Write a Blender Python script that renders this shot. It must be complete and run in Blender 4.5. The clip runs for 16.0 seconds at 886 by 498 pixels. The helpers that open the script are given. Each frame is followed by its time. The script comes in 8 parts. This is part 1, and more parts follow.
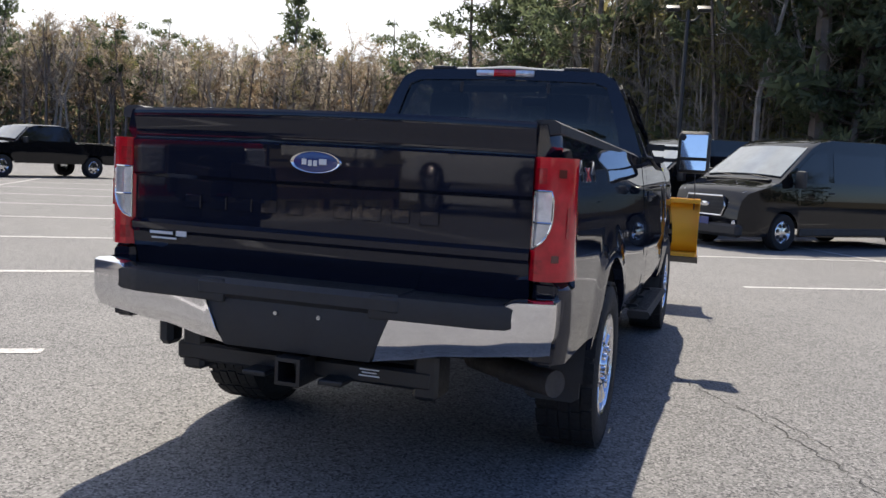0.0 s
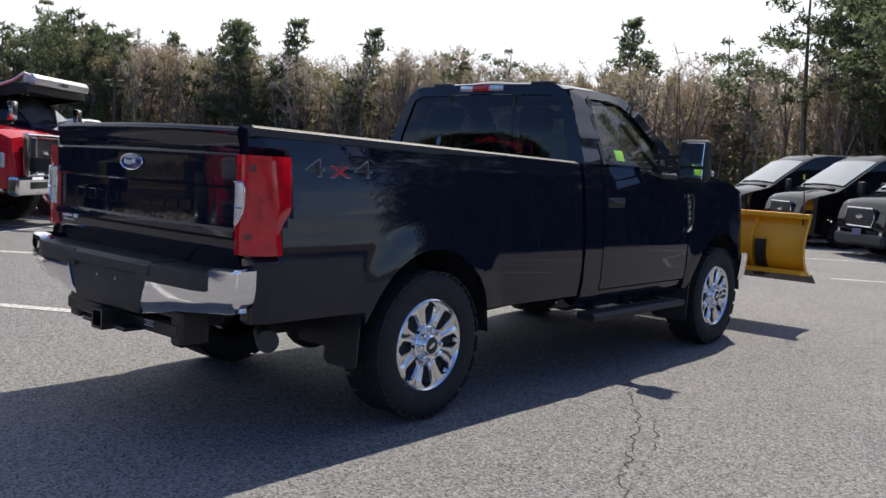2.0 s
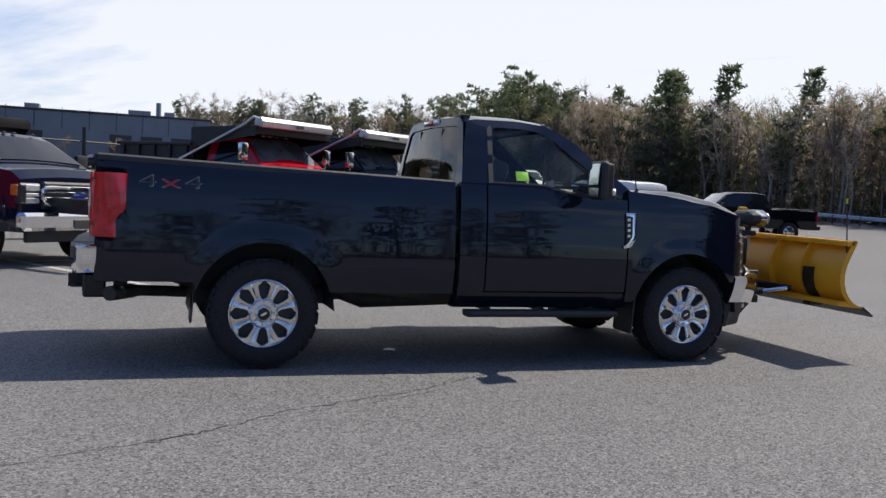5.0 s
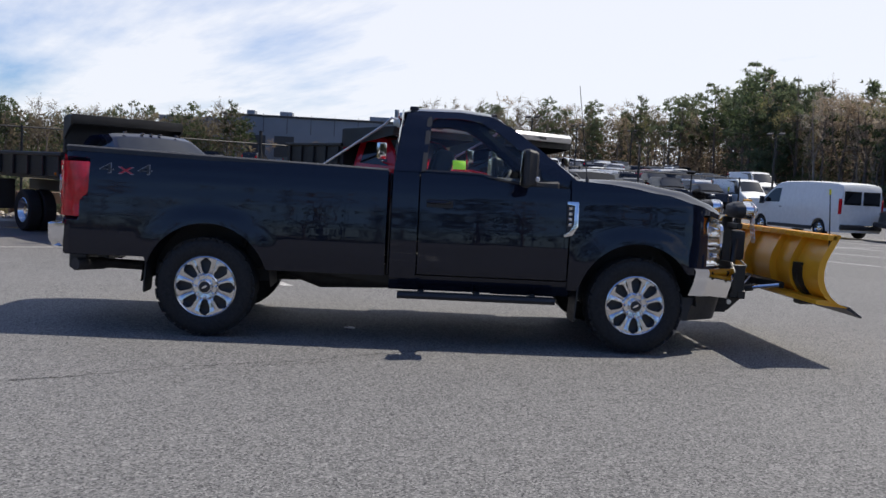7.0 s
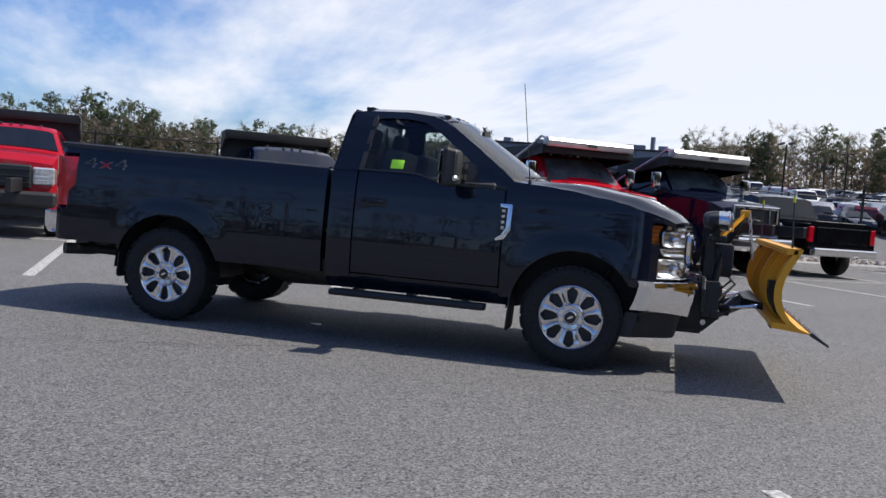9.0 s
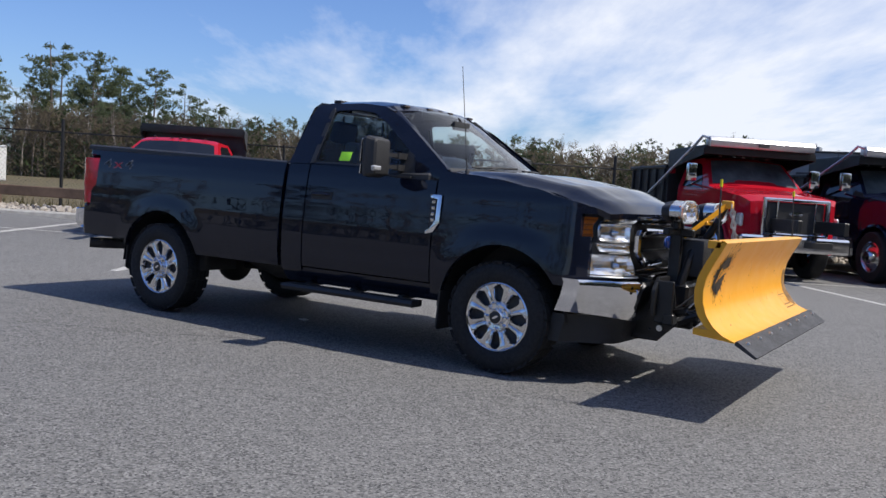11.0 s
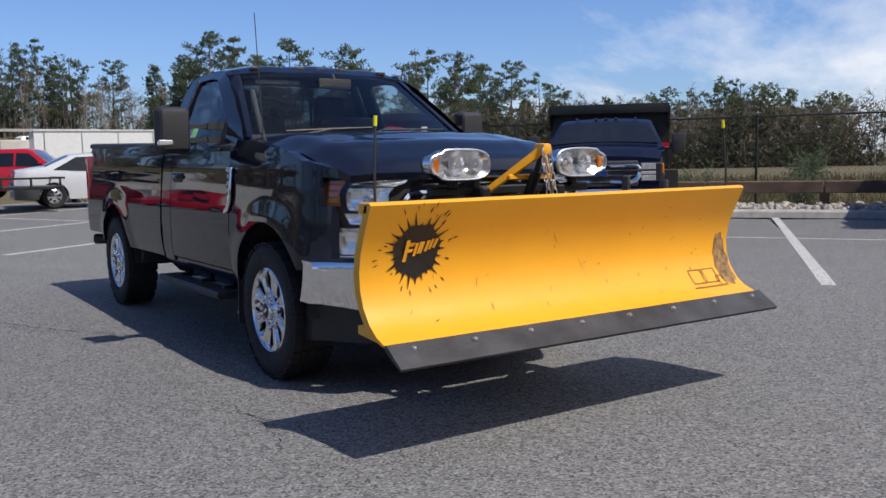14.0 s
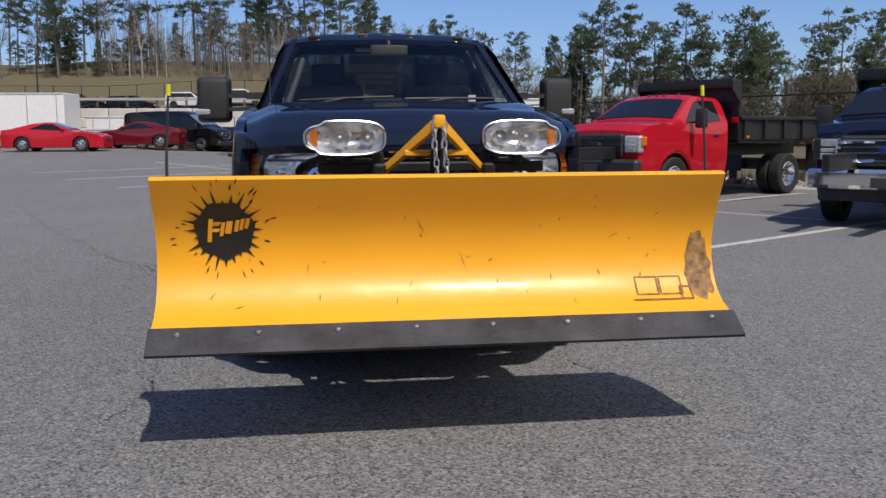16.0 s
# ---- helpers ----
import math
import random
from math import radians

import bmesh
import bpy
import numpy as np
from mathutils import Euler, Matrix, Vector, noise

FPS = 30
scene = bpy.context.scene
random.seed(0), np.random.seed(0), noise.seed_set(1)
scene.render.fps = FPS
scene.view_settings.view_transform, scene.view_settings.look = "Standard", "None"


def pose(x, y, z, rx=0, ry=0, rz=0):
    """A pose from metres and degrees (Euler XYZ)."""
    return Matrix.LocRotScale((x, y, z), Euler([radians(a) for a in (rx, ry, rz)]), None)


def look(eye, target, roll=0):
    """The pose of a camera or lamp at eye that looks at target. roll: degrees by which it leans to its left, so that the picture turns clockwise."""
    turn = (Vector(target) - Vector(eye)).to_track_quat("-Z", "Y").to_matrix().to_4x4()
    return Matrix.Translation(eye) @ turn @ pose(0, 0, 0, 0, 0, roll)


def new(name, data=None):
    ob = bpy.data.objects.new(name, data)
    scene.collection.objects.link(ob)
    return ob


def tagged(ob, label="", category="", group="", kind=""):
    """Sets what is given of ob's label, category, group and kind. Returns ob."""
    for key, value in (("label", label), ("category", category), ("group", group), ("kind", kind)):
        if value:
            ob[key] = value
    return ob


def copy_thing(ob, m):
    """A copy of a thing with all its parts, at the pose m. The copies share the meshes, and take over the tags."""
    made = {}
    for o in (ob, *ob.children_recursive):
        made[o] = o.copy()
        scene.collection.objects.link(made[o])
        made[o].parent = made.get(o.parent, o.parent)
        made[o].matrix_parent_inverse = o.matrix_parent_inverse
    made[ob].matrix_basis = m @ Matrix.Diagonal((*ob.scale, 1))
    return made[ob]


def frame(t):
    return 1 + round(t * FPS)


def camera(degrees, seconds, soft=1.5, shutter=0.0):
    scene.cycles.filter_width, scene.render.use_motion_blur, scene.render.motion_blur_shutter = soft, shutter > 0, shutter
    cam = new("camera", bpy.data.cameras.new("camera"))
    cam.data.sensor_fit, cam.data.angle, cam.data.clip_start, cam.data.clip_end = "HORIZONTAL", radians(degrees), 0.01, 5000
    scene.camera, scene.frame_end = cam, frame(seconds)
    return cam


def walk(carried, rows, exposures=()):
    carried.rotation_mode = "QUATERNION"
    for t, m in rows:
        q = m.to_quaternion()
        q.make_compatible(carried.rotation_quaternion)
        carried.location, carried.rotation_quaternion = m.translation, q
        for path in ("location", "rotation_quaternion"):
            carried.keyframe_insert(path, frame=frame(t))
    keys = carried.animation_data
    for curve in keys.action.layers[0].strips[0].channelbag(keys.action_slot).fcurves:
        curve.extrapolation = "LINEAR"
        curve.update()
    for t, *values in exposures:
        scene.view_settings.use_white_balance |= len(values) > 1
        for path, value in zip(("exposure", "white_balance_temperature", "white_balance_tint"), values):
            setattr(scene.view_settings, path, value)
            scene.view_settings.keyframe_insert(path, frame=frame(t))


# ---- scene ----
cam = camera(52.9, 16.0)
PATH = [
    (0, (1.546, -4.316, 1.359), (0.926, -2.424, 1.163), 3.0),
    (0.5, (2.226, -4.224, 1.364), (1.377, -2.425, 1.152), 2.7),
    (1, (2.914, -4.067, 1.375), (1.897, -2.358, 1.168), 2.7),
    (1.5, (3.518, -3.798, 1.367), (2.359, -2.179, 1.175), 2.8),
    (2, (4.165, -3.566, 1.39), (2.855, -2.066, 1.204), 3.0),
    (2.5, (4.789, -3.221, 1.378), (3.345, -1.847, 1.21), 2.8),
    (3, (5.435, -2.869, 1.393), (3.889, -1.61, 1.233), 2.8),
    (3.5, (5.997, -2.471, 1.377), (4.366, -1.324, 1.223), 2.5),
    (4, (6.53, -2.025, 1.404), (4.806, -1.025, 1.242), 2.9),
    (4.2, (6.757, -1.795, 1.383), (4.992, -0.867, 1.232), 3.0),
    (6.3, (8.231, 0.611, 1.372), (6.26, 0.915, 1.213), 3.0),
    (6.5, (8.278, 0.865, 1.39), (6.302, 1.128, 1.226), 3.3),
    (7, (8.372, 1.53, 1.373), (6.38, 1.642, 1.224), 3.0),
    (7.5, (8.438, 2.27, 1.364), (6.445, 2.203, 1.211), 2.6),
    (8, (8.364, 2.963, 1.363), (6.384, 2.737, 1.197), 3.0),
    (8.5, (8.268, 3.67, 1.346), (6.307, 3.304, 1.198), 4.0),
    (8.7, (8.167, 3.919, 1.322), (6.214, 3.506, 1.186), 4.2),
    (10.8, (6.851, 6.437, 1.292), (5.126, 5.434, 1.157), 3.9),
    (11, (6.654, 6.604, 1.312), (4.956, 5.556, 1.178), 3.8),
    (11.5, (6.124, 7.017, 1.309), (4.505, 5.849, 1.179), 3.0),
    (12, (5.57, 7.449, 1.302), (4.061, 6.142, 1.177), 1.8),
    (12.5, (4.977, 7.821, 1.294), (3.566, 6.411, 1.158), 0.7),
    (13, (4.344, 8.116, 1.277), (3.03, 6.617, 1.109), 0.2),
    (13.5, (3.717, 8.412, 1.275), (2.514, 6.826, 1.076), -0.2),
    (14, (3.014, 8.564, 1.286), (1.917, 6.904, 1.088), -1.1),
    (14.5, (2.352, 8.754, 1.305), (1.404, 7.005, 1.105), -1.3),
    (15, (1.699, 8.878, 1.285), (0.991, 7.02, 1.073), -2.6),
    (15.5, (1.091, 8.964, 1.309), (0.62, 7.037, 1.059), -2.2),
    (16, (0.486, 8.952, 1.278), (0.22, 6.987, 1.022), -0.3),
]
walk(cam, [(t, look(eye, target, roll)) for t, eye, target, roll in PATH],
     [(0, 0.7, 7200, 10), (1.5, 0.5, 7100, 10), (3.0, 0.25, 7000, 10), (4.2, 0.15, 6900, 10), (6.5, 0.1, 6800, 10), (11, 0.1, 6600, 10), (13.5, 0.05, 6600, 10), (16, -0.1, 6750, 11)])

# ---- daylight ----
SUN = Vector((-0.20, 0.62, 1.0)).normalized()
sun_el = math.asin(SUN.z)
sun_az = math.atan2(SUN.x, SUN.y)
world = bpy.data.worlds.new("daylight")
scene.world = world
world.use_nodes = True
wn, wl = world.node_tree.nodes, world.node_tree.links
wn.clear()
w_out = wn.new("ShaderNodeOutputWorld")
w_bg = wn.new("ShaderNodeBackground")
w_sky = wn.new("ShaderNodeTexSky")
w_sky.sky_type = "NISHITA"
w_sky.sun_disc = False
w_sky.sun_elevation = sun_el
w_sky.sun_rotation = sun_az
w_sky.dust_density = 0.6
w_sky.ozone_density = 2.0
w_bg.inputs["Strength"].default_value = 0.10
w_tc = wn.new("ShaderNodeTexCoord")
w_sep = wn.new("ShaderNodeSeparateXYZ")
wl.new(w_tc.outputs["Generated"], w_sep.inputs[0])


def wmath(op, a, b=0.0, clamp=False):
    n = wn.new("ShaderNodeMath")
    n.operation, n.use_clamp = op, clamp
    for i, v in enumerate((a, b)):
        if isinstance(v, (int, float)):
            n.inputs[i].default_value = v
        else:
            wl.new(v, n.inputs[i])
    return n.outputs[0]


zc = wmath("ADD", wmath("MAXIMUM", w_sep.outputs[2], 0.0), 0.10)
px, py = wmath("DIVIDE", w_sep.outputs[0], zc), wmath("DIVIDE", w_sep.outputs[1], zc)
w_comb = wn.new("ShaderNodeCombineXYZ")
wl.new(wmath("ADD", wmath("MULTIPLY", px, 0.75), wmath("MULTIPLY", py, 0.35)), w_comb.inputs[0])
wl.new(wmath("SUBTRACT", wmath("MULTIPLY", py, 1.9), wmath("MULTIPLY", px, 1.2)), w_comb.inputs[1])
w_noise = wn.new("ShaderNodeTexNoise")
w_noise.inputs["Scale"].default_value = 0.55
w_noise.inputs["Detail"].default_value = 7.0
w_noise.inputs["Roughness"].default_value = 0.58
wl.new(w_comb.outputs[0], w_noise.inputs["Vector"])
# a high veil, thickest towards the sun
veil = wmath("ADD", wmath("MULTIPLY", w_sep.outputs[1], 1.05), wmath("MULTIPLY", w_sep.outputs[0], -0.95))
amount = wmath("ADD", wmath("MULTIPLY", wmath("SUBTRACT", w_noise.outputs[0], 0.50), 3.6), wmath("ADD", veil, -0.04))
low = wmath("SUBTRACT", 0.35, wmath("MULTIPLY", w_sep.outputs[2], 0.9))
amount = wmath("ADD", amount, wmath("MULTIPLY", wmath("MAXIMUM", low, 0.0), 0.75))
amount = wmath("MULTIPLY", wmath("MINIMUM", wmath("MAXIMUM", amount, 0.0), 1.0), 0.88)
w_mix = wn.new("ShaderNodeMix")
w_mix.data_type = "RGBA"
wl.new(amount, w_mix.inputs["Factor"])
w_blue = wn.new("ShaderNodeMix")
w_blue.data_type, w_blue.blend_type = "RGBA", "MULTIPLY"
w_blue.inputs["Factor"].default_value = 1.0
wl.new(w_sky.outputs[0], w_blue.inputs["A"])
w_blue.inputs["B"].default_value = (0.74, 0.93, 1.34, 1)
wl.new(w_blue.outputs["Result"], w_mix.inputs["A"])
w_mix.inputs["B"].default_value = (8.7, 9.1, 10.0, 1)
wl.new(w_mix.outputs["Result"], w_bg.inputs["Color"])
wl.new(w_bg.outputs[0], w_out.inputs[0])
lamp = bpy.data.lights.new("sun", "SUN")
lamp.energy, lamp.angle, lamp.color = 4.3, radians(0.55), (1.0, 0.955, 0.89)
new("sun", lamp).matrix_world = look(SUN * 50, (0, 0, 0))

# ---- materials ----


class Nodes:
    """A node material with short ways to add nodes."""

    def __init__(self, name):
        self.m = bpy.data.materials.new(name)
        self.m.use_nodes = True
        self.n, self.l = self.m.node_tree.nodes, self.m.node_tree.links
        self.b = self.n["Principled BSDF"]
        self.tc = self.n.new("ShaderNodeTexCoord")
        self.co = self.tc.outputs["Object"]

    def put(self, key, value):
        if isinstance(value, bpy.types.NodeSocket):
            self.l.new(value, self.b.inputs[key])
        else:
            self.b.inputs[key].default_value = value

    def noise(self, scale, detail=4.0, rough=0.55, stretch=None):
        t = self.n.new("ShaderNodeTexNoise")
        t.inputs["Scale"].default_value, t.inputs["Detail"].default_value, t.inputs["Roughness"].default_value = scale, detail, rough
        co = self.co
        if stretch:
            mp = self.n.new("ShaderNodeMapping")
            mp.inputs["Scale"].default_value = stretch
            self.l.new(co, mp.inputs[0])
            co = mp.outputs[0]
        self.l.new(co, t.inputs["Vector"])
        return t.outputs["Fac"]

    def voronoi(self, scale, out="Distance"):
        t = self.n.new("ShaderNodeTexVoronoi")
        t.inputs["Scale"].default_value = scale
        self.l.new(self.co, t.inputs["Vector"])
        return t.outputs[out]

    def ramp(self, fac, stops):
        r = self.n.new("ShaderNodeValToRGB")
        el = r.color_ramp.elements
        while len(el) < len(stops):
            el.new(0.5)
        for e, (p, c) in zip(el, stops):
            e.position = p
            e.color = (*c, 1) if isinstance(c, tuple) else (c, c, c, 1)
        self.l.new(fac, r.inputs[0])
        return r.outputs[0]

    def mix(self, fac, a, b, mode="MIX"):
        x = self.n.new("ShaderNodeMix")
        x.data_type, x.blend_type = "RGBA", mode
        for key, v in (("Factor", fac), ("A", a), ("B", b)):
            if isinstance(v, bpy.types.NodeSocket):
                self.l.new(v, x.inputs[key])
            else:
                x.inputs[key].default_value = v if isinstance(v, (int, float)) else (*v, 1)
        return x.outputs["Result"]

    def random(self):
        return self.n.new("ShaderNodeObjectInfo").outputs["Random"]

    def island(self):
        return self.n.new("ShaderNodeNewGeometry").outputs["Random Per Island"]

    def bump(self, height, strength, dist=0.01):
        b = self.n.new("ShaderNodeBump")
        b.inputs["Strength"].default_value, b.inputs["Distance"].default_value = strength, dist
        self.l.new(height, b.inputs["Height"])
        self.l.new(b.outputs[0], self.b.inputs["Normal"])


def simple(name, color, rough=0.5, metal=0.0, vary=0.15, scale=6.0, coat=0.0, bump=0.0, bscale=60.0, spec=None, transmission=0.0, alpha=None):
    """A surface of one colour with blotches at two scales, uneven gloss and fine relief."""
    k = Nodes(name)
    lo = tuple(c * (1 - vary) for c in color)
    hi = tuple(min(1, c * (1 + vary)) for c in color)
    big, fine = k.noise(scale, 3), k.noise(scale * 9, 5, 0.65)
    c = k.mix(k.ramp(big, [(0.3, 0.0), (0.7, 1.0)]), lo, hi)
    c = k.mix(k.ramp(fine, [(0.35, 0.25), (0.7, 0.0)]), c, lo)
    k.put("Base Color", c)
    k.put("Metallic", metal)
    k.put("Roughness", k.ramp(fine, [(0.3, max(0.02, rough * 0.8)), (0.75, min(1, rough * 1.2))]))
    if coat:
        k.put("Coat Weight", coat)
        k.put("Coat Roughness", 0.03)
    if spec is not None:
        k.put("Specular IOR Level", spec)
    if transmission:
        k.put("Transmission Weight", transmission)
    if bump:
        k.bump(k.noise(bscale, 4, 0.6), bump)
    return k.m


def glass_mat(name, tint):
    """A thin pane: tinted clear glass under a sharp surface gloss."""
    k = Nodes(name)
    clear = k.n.new("ShaderNodeBsdfTransparent")
    clear.inputs["Color"].default_value = (*tint, 1)
    gloss = k.n.new("ShaderNodeBsdfGlossy")
    k.l.new(k.ramp(k.noise(4, 3), [(0.35, 0.012), (0.7, 0.03)]), gloss.inputs["Roughness"])
    lw = k.n.new("ShaderNodeLayerWeight")
    lw.inputs["Blend"].default_value = 0.5
    pw = k.n.new("ShaderNodeMath")
    pw.operation = "POWER"
    pw.inputs[1].default_value = 5.0
    k.l.new(lw.outputs["Facing"], pw.inputs[0])
    fr = k.n.new("ShaderNodeMath")
    fr.operation = "MULTIPLY_ADD"
    fr.inputs[1].default_value, fr.inputs[2].default_value = 0.94, 0.05
    k.l.new(pw.outputs[0], fr.inputs[0])
    both = k.n.new("ShaderNodeMixShader")
    k.l.new(fr.outputs[0], both.inputs[0])
    k.l.new(clear.outputs[0], both.inputs[1])
    k.l.new(gloss.outputs[0], both.inputs[2])
    k.l.new(both.outputs[0], k.n["Material Output"].inputs["Surface"])
    return k.m


def asphalt_mat():
    k = Nodes("asphalt")
    patch, stain = k.noise(0.10, 4, 0.6), k.noise(0.8, 5, 0.6)
    c = k.mix(k.ramp(patch, [(0.3, 0.0), (0.7, 1.0)]), (0.140, 0.138, 0.136), (0.185, 0.181, 0.175))
    c = k.mix(k.ramp(stain, [(0.42, 0.0), (0.72, 0.35)]), c, (0.105, 0.105, 0.106))
    stones = k.voronoi(95, "Color")
    bw = k.n.new("ShaderNodeSeparateColor")
    k.l.new(stones, bw.inputs[0])
    c = k.mix(k.ramp(bw.outputs[0], [(0.12, 0.0), (0.45, 0.0), (0.9, 0.75)]), c, (0.30, 0.295, 0.285))
    c = k.mix(k.ramp(bw.outputs[1], [(0.52, 0.0), (0.95, 0.88)]), c, (0.030, 0.031, 0.033))
    c = k.mix(k.ramp(k.voronoi(28, "Color"), [(0.75, 0.0), (0.95, 0.22)]), c, (0.24, 0.235, 0.225))
    k.put("Base Color", c)
    k.put("Roughness", k.ramp(stain, [(0.3, 0.78), (0.8, 0.92)]))
    k.put("Specular IOR Level", 0.35)
    k.bump(k.mix(0.45, k.voronoi(95), k.noise(40, 5, 0.7)), 0.75, 0.006)
    return k.m


def foliage_mat(name, a, b, twig=False):
    k = Nodes(name)
    c = k.mix(k.island(), a, b)
    c = k.mix(k.ramp(k.random(), [(0.0, 0.0), (1.0, 0.35)]), c, tuple(x * 0.65 for x in a))
    k.put("Base Color", c)
    k.put("Roughness", 0.7)
    k.put("Specular IOR Level", 0.25)
    thin = k.n.new("ShaderNodeBsdfTranslucent")
    k.l.new(k.mix(1.0, c, (1.5, 1.5, 1.4), "MULTIPLY"), thin.inputs["Color"])
    both = k.n.new("ShaderNodeMixShader")
    both.inputs[0].default_value = 0.60
    k.l.new(k.b.outputs[0], both.inputs[1])
    k.l.new(thin.outputs[0], both.inputs[2])
    k.l.new(both.outputs[0], k.n["Material Output"].inputs["Surface"])
    return k.m


PAINT = (0.0060, 0.0084, 0.0180)


def paint_mat(name, color, flake=0.35, coat=0.9):
    k = Nodes(name)
    fleck = k.noise(900, 2, 0.5)
    film = k.noise(1.7, 4, 0.6)
    c = k.mix(k.ramp(fleck, [(0.45, 0.0), (0.8, flake)]), color, tuple(min(1, x * 2.2 + 0.004) for x in color))
    c = k.mix(k.ramp(film, [(0.40, 0.003), (0.9, 0.014)]), c, (0.22, 0.21, 0.19))
    k.put("Base Color", c)
    k.put("Roughness", 0.4)
    k.put("Specular IOR Level", 0.0)
    k.put("Coat Weight", coat)
    k.put("Coat Roughness", k.ramp(film, [(0.35, 0.012), (0.8, 0.06)]))
    return k.m


M = {
    "asphalt": asphalt_mat(),
    "paint": paint_mat("black_blue_paint", PAINT),
    "plastic": simple("black_plastic", (0.024, 0.024, 0.026), 0.55, bump=0.15, bscale=400),
    "plastic2": simple("grey_plastic", (0.05, 0.05, 0.052), 0.6, bump=0.1, bscale=300),
    "rubber": simple("tyre_rubber", (0.014, 0.014, 0.015), 0.85, bump=0.3, bscale=120),
    "chrome": simple("chrome", (0.78, 0.78, 0.80), 0.06, 1.0, vary=0.04),
    "alloy": simple("bright_alloy", (0.74, 0.74, 0.76), 0.16, 1.0, vary=0.06),
    "facet": simple("cut_reflector", (0.86, 0.87, 0.89), 0.20, 0.85, vary=0.06, scale=30),
    "dark_alloy": simple("dark_alloy_pocket", (0.045, 0.046, 0.05), 0.4, 0.6),
    "steel": simple("black_painted_steel", (0.014, 0.014, 0.015), 0.42, vary=0.4, bump=0.2),
    "rust": simple("dull_frame_steel", (0.035, 0.030, 0.027), 0.7, vary=0.5, bump=0.3),
    "lens_red": simple("red_lens", (0.60, 0.007, 0.020), 0.10, coat=0.5, vary=0.25, scale=14),
    "lens_mid_red": simple("ribbed_red_lens", (0.42, 0.005, 0.014), 0.2, coat=0.5, vary=0.4, scale=40),
    "lens_dark_red": simple("dark_red_lens", (0.12, 0.004, 0.008), 0.1, coat=1.0),
    "lens_white": simple("silver_reflector", (0.72, 0.73, 0.75), 0.16, 0.55, coat=1.0, vary=0.25, scale=22),
    "lens_deep": simple("deep_amber_lens", (0.30, 0.075, 0.022), 0.1, coat=1.0, vary=0.25, scale=30),
    "lens_smoke": simple("smoked_amber_lens", (0.045, 0.026, 0.016), 0.12, coat=1.0),
    "lens_amber": simple("amber_lens", (0.62, 0.16, 0.015), 0.1, coat=1.0, vary=0.2, scale=30),
    "glass": glass_mat("window_glass", (0.80, 0.86, 0.84)),
    "glass_dark": glass_mat("tinted_glass", (0.11, 0.125, 0.14)),
    "lamp_glass": glass_mat("lamp_glass", (0.95, 0.96, 0.97)),
    "cloth": simple("dark_grey_cloth", (0.055, 0.055, 0.06), 0.9, bump=0.3, bscale=250),
    "yellow": None,
    "edge": simple("worn_cutting_edge", (0.050, 0.050, 0.055), 0.55, 0.4, vary=0.45, scale=5, bump=0.2),
    "bolt": simple("bright_bolt", (0.62, 0.62, 0.62), 0.3, 1.0),
    "white": simple("white_paint", (0.74, 0.74, 0.72), 0.35, vary=0.06, coat=0.4),
    "line": None,
    "red": paint_mat("red_paint", (0.42, 0.010, 0.022), 0.1),
    "dark_red": paint_mat("dark_red_paint", (0.11, 0.006, 0.012), 0.1),
    "blue": paint_mat("dark_blue_paint", (0.006, 0.009, 0.024), 0.2),
    "silver": paint_mat("silver_paint", (0.50, 0.51, 0.53), 0.3),
    "grey": paint_mat("grey_paint", (0.12, 0.125, 0.13), 0.3),
    "black": paint_mat("black_paint", (0.005, 0.005, 0.006), 0.1),
    "alu": simple("brushed_aluminium", (0.66, 0.66, 0.67), 0.33, 0.85, vary=0.1),
    "bluesign": simple("blue_enamel", (0.012, 0.035, 0.17), 0.2, coat=1.0),
    "decal_grey": simple("pale_grey_decal", (0.30, 0.30, 0.31), 0.45),
    "red_decal": simple("red_decal", (0.45, 0.01, 0.02), 0.4),
    "green": simple("lime_sticker", (0.36, 0.80, 0.03), 0.6, vary=0.05),
    "ywand": simple("yellow_tip", (0.75, 0.70, 0.02), 0.5),
    "kerb": simple("concrete_kerb", (0.34, 0.33, 0.31), 0.9, vary=0.2, bump=0.4, bscale=40),
    "timber": simple("weathered_timber", (0.13, 0.085, 0.06), 0.85, vary=0.35, scale=3, bump=0.5, bscale=30),
    "fence": simple("black_fence_wire", (0.012, 0.012, 0.013), 0.5),
    "pole": simple("bronze_pole", (0.022, 0.020, 0.019), 0.5),
}


def yellow_mat():
    """Plow enamel: orange-yellow, with thin scratches and some rust."""
    k = Nodes("plow_yellow_enamel")
    c = k.mix(k.noise(2.5, 4, 0.6), (0.78, 0.345, 0.012), (0.86, 0.41, 0.02))
    c = k.mix(k.ramp(k.noise(55, 6, 0.75, (1, 0.4, 0.25)), [(0.70, 0.0), (0.78, 0.55)]), c, (0.24, 0.10, 0.02))
    k.put("Base Color", c)
    k.put("Roughness", k.ramp(k.noise(9, 5), [(0.3, 0.36), (0.75, 0.52)]))
    k.put("Coat Weight", 0.15)
    k.put("Coat Roughness", 0.15)
    k.bump(k.noise(14, 3), 0.12, 0.004)
    return k.m


def line_mat():
    k = Nodes("worn_line_paint")
    c = k.mix(k.ramp(k.noise(26, 6, 0.75), [(0.40, 0.0), (0.62, 1.0)]), (0.62, 0.61, 0.58), (0.20, 0.195, 0.19))
    c = k.mix(k.ramp(k.voronoi(110), [(0.0, 0.4), (0.35, 0.0)]), c, (0.15, 0.15, 0.15))
    k.put("Base Color", c)
    k.put("Roughness", 0.85)
    k.bump(k.voronoi(95), 0.5, 0.004)
    return k.m


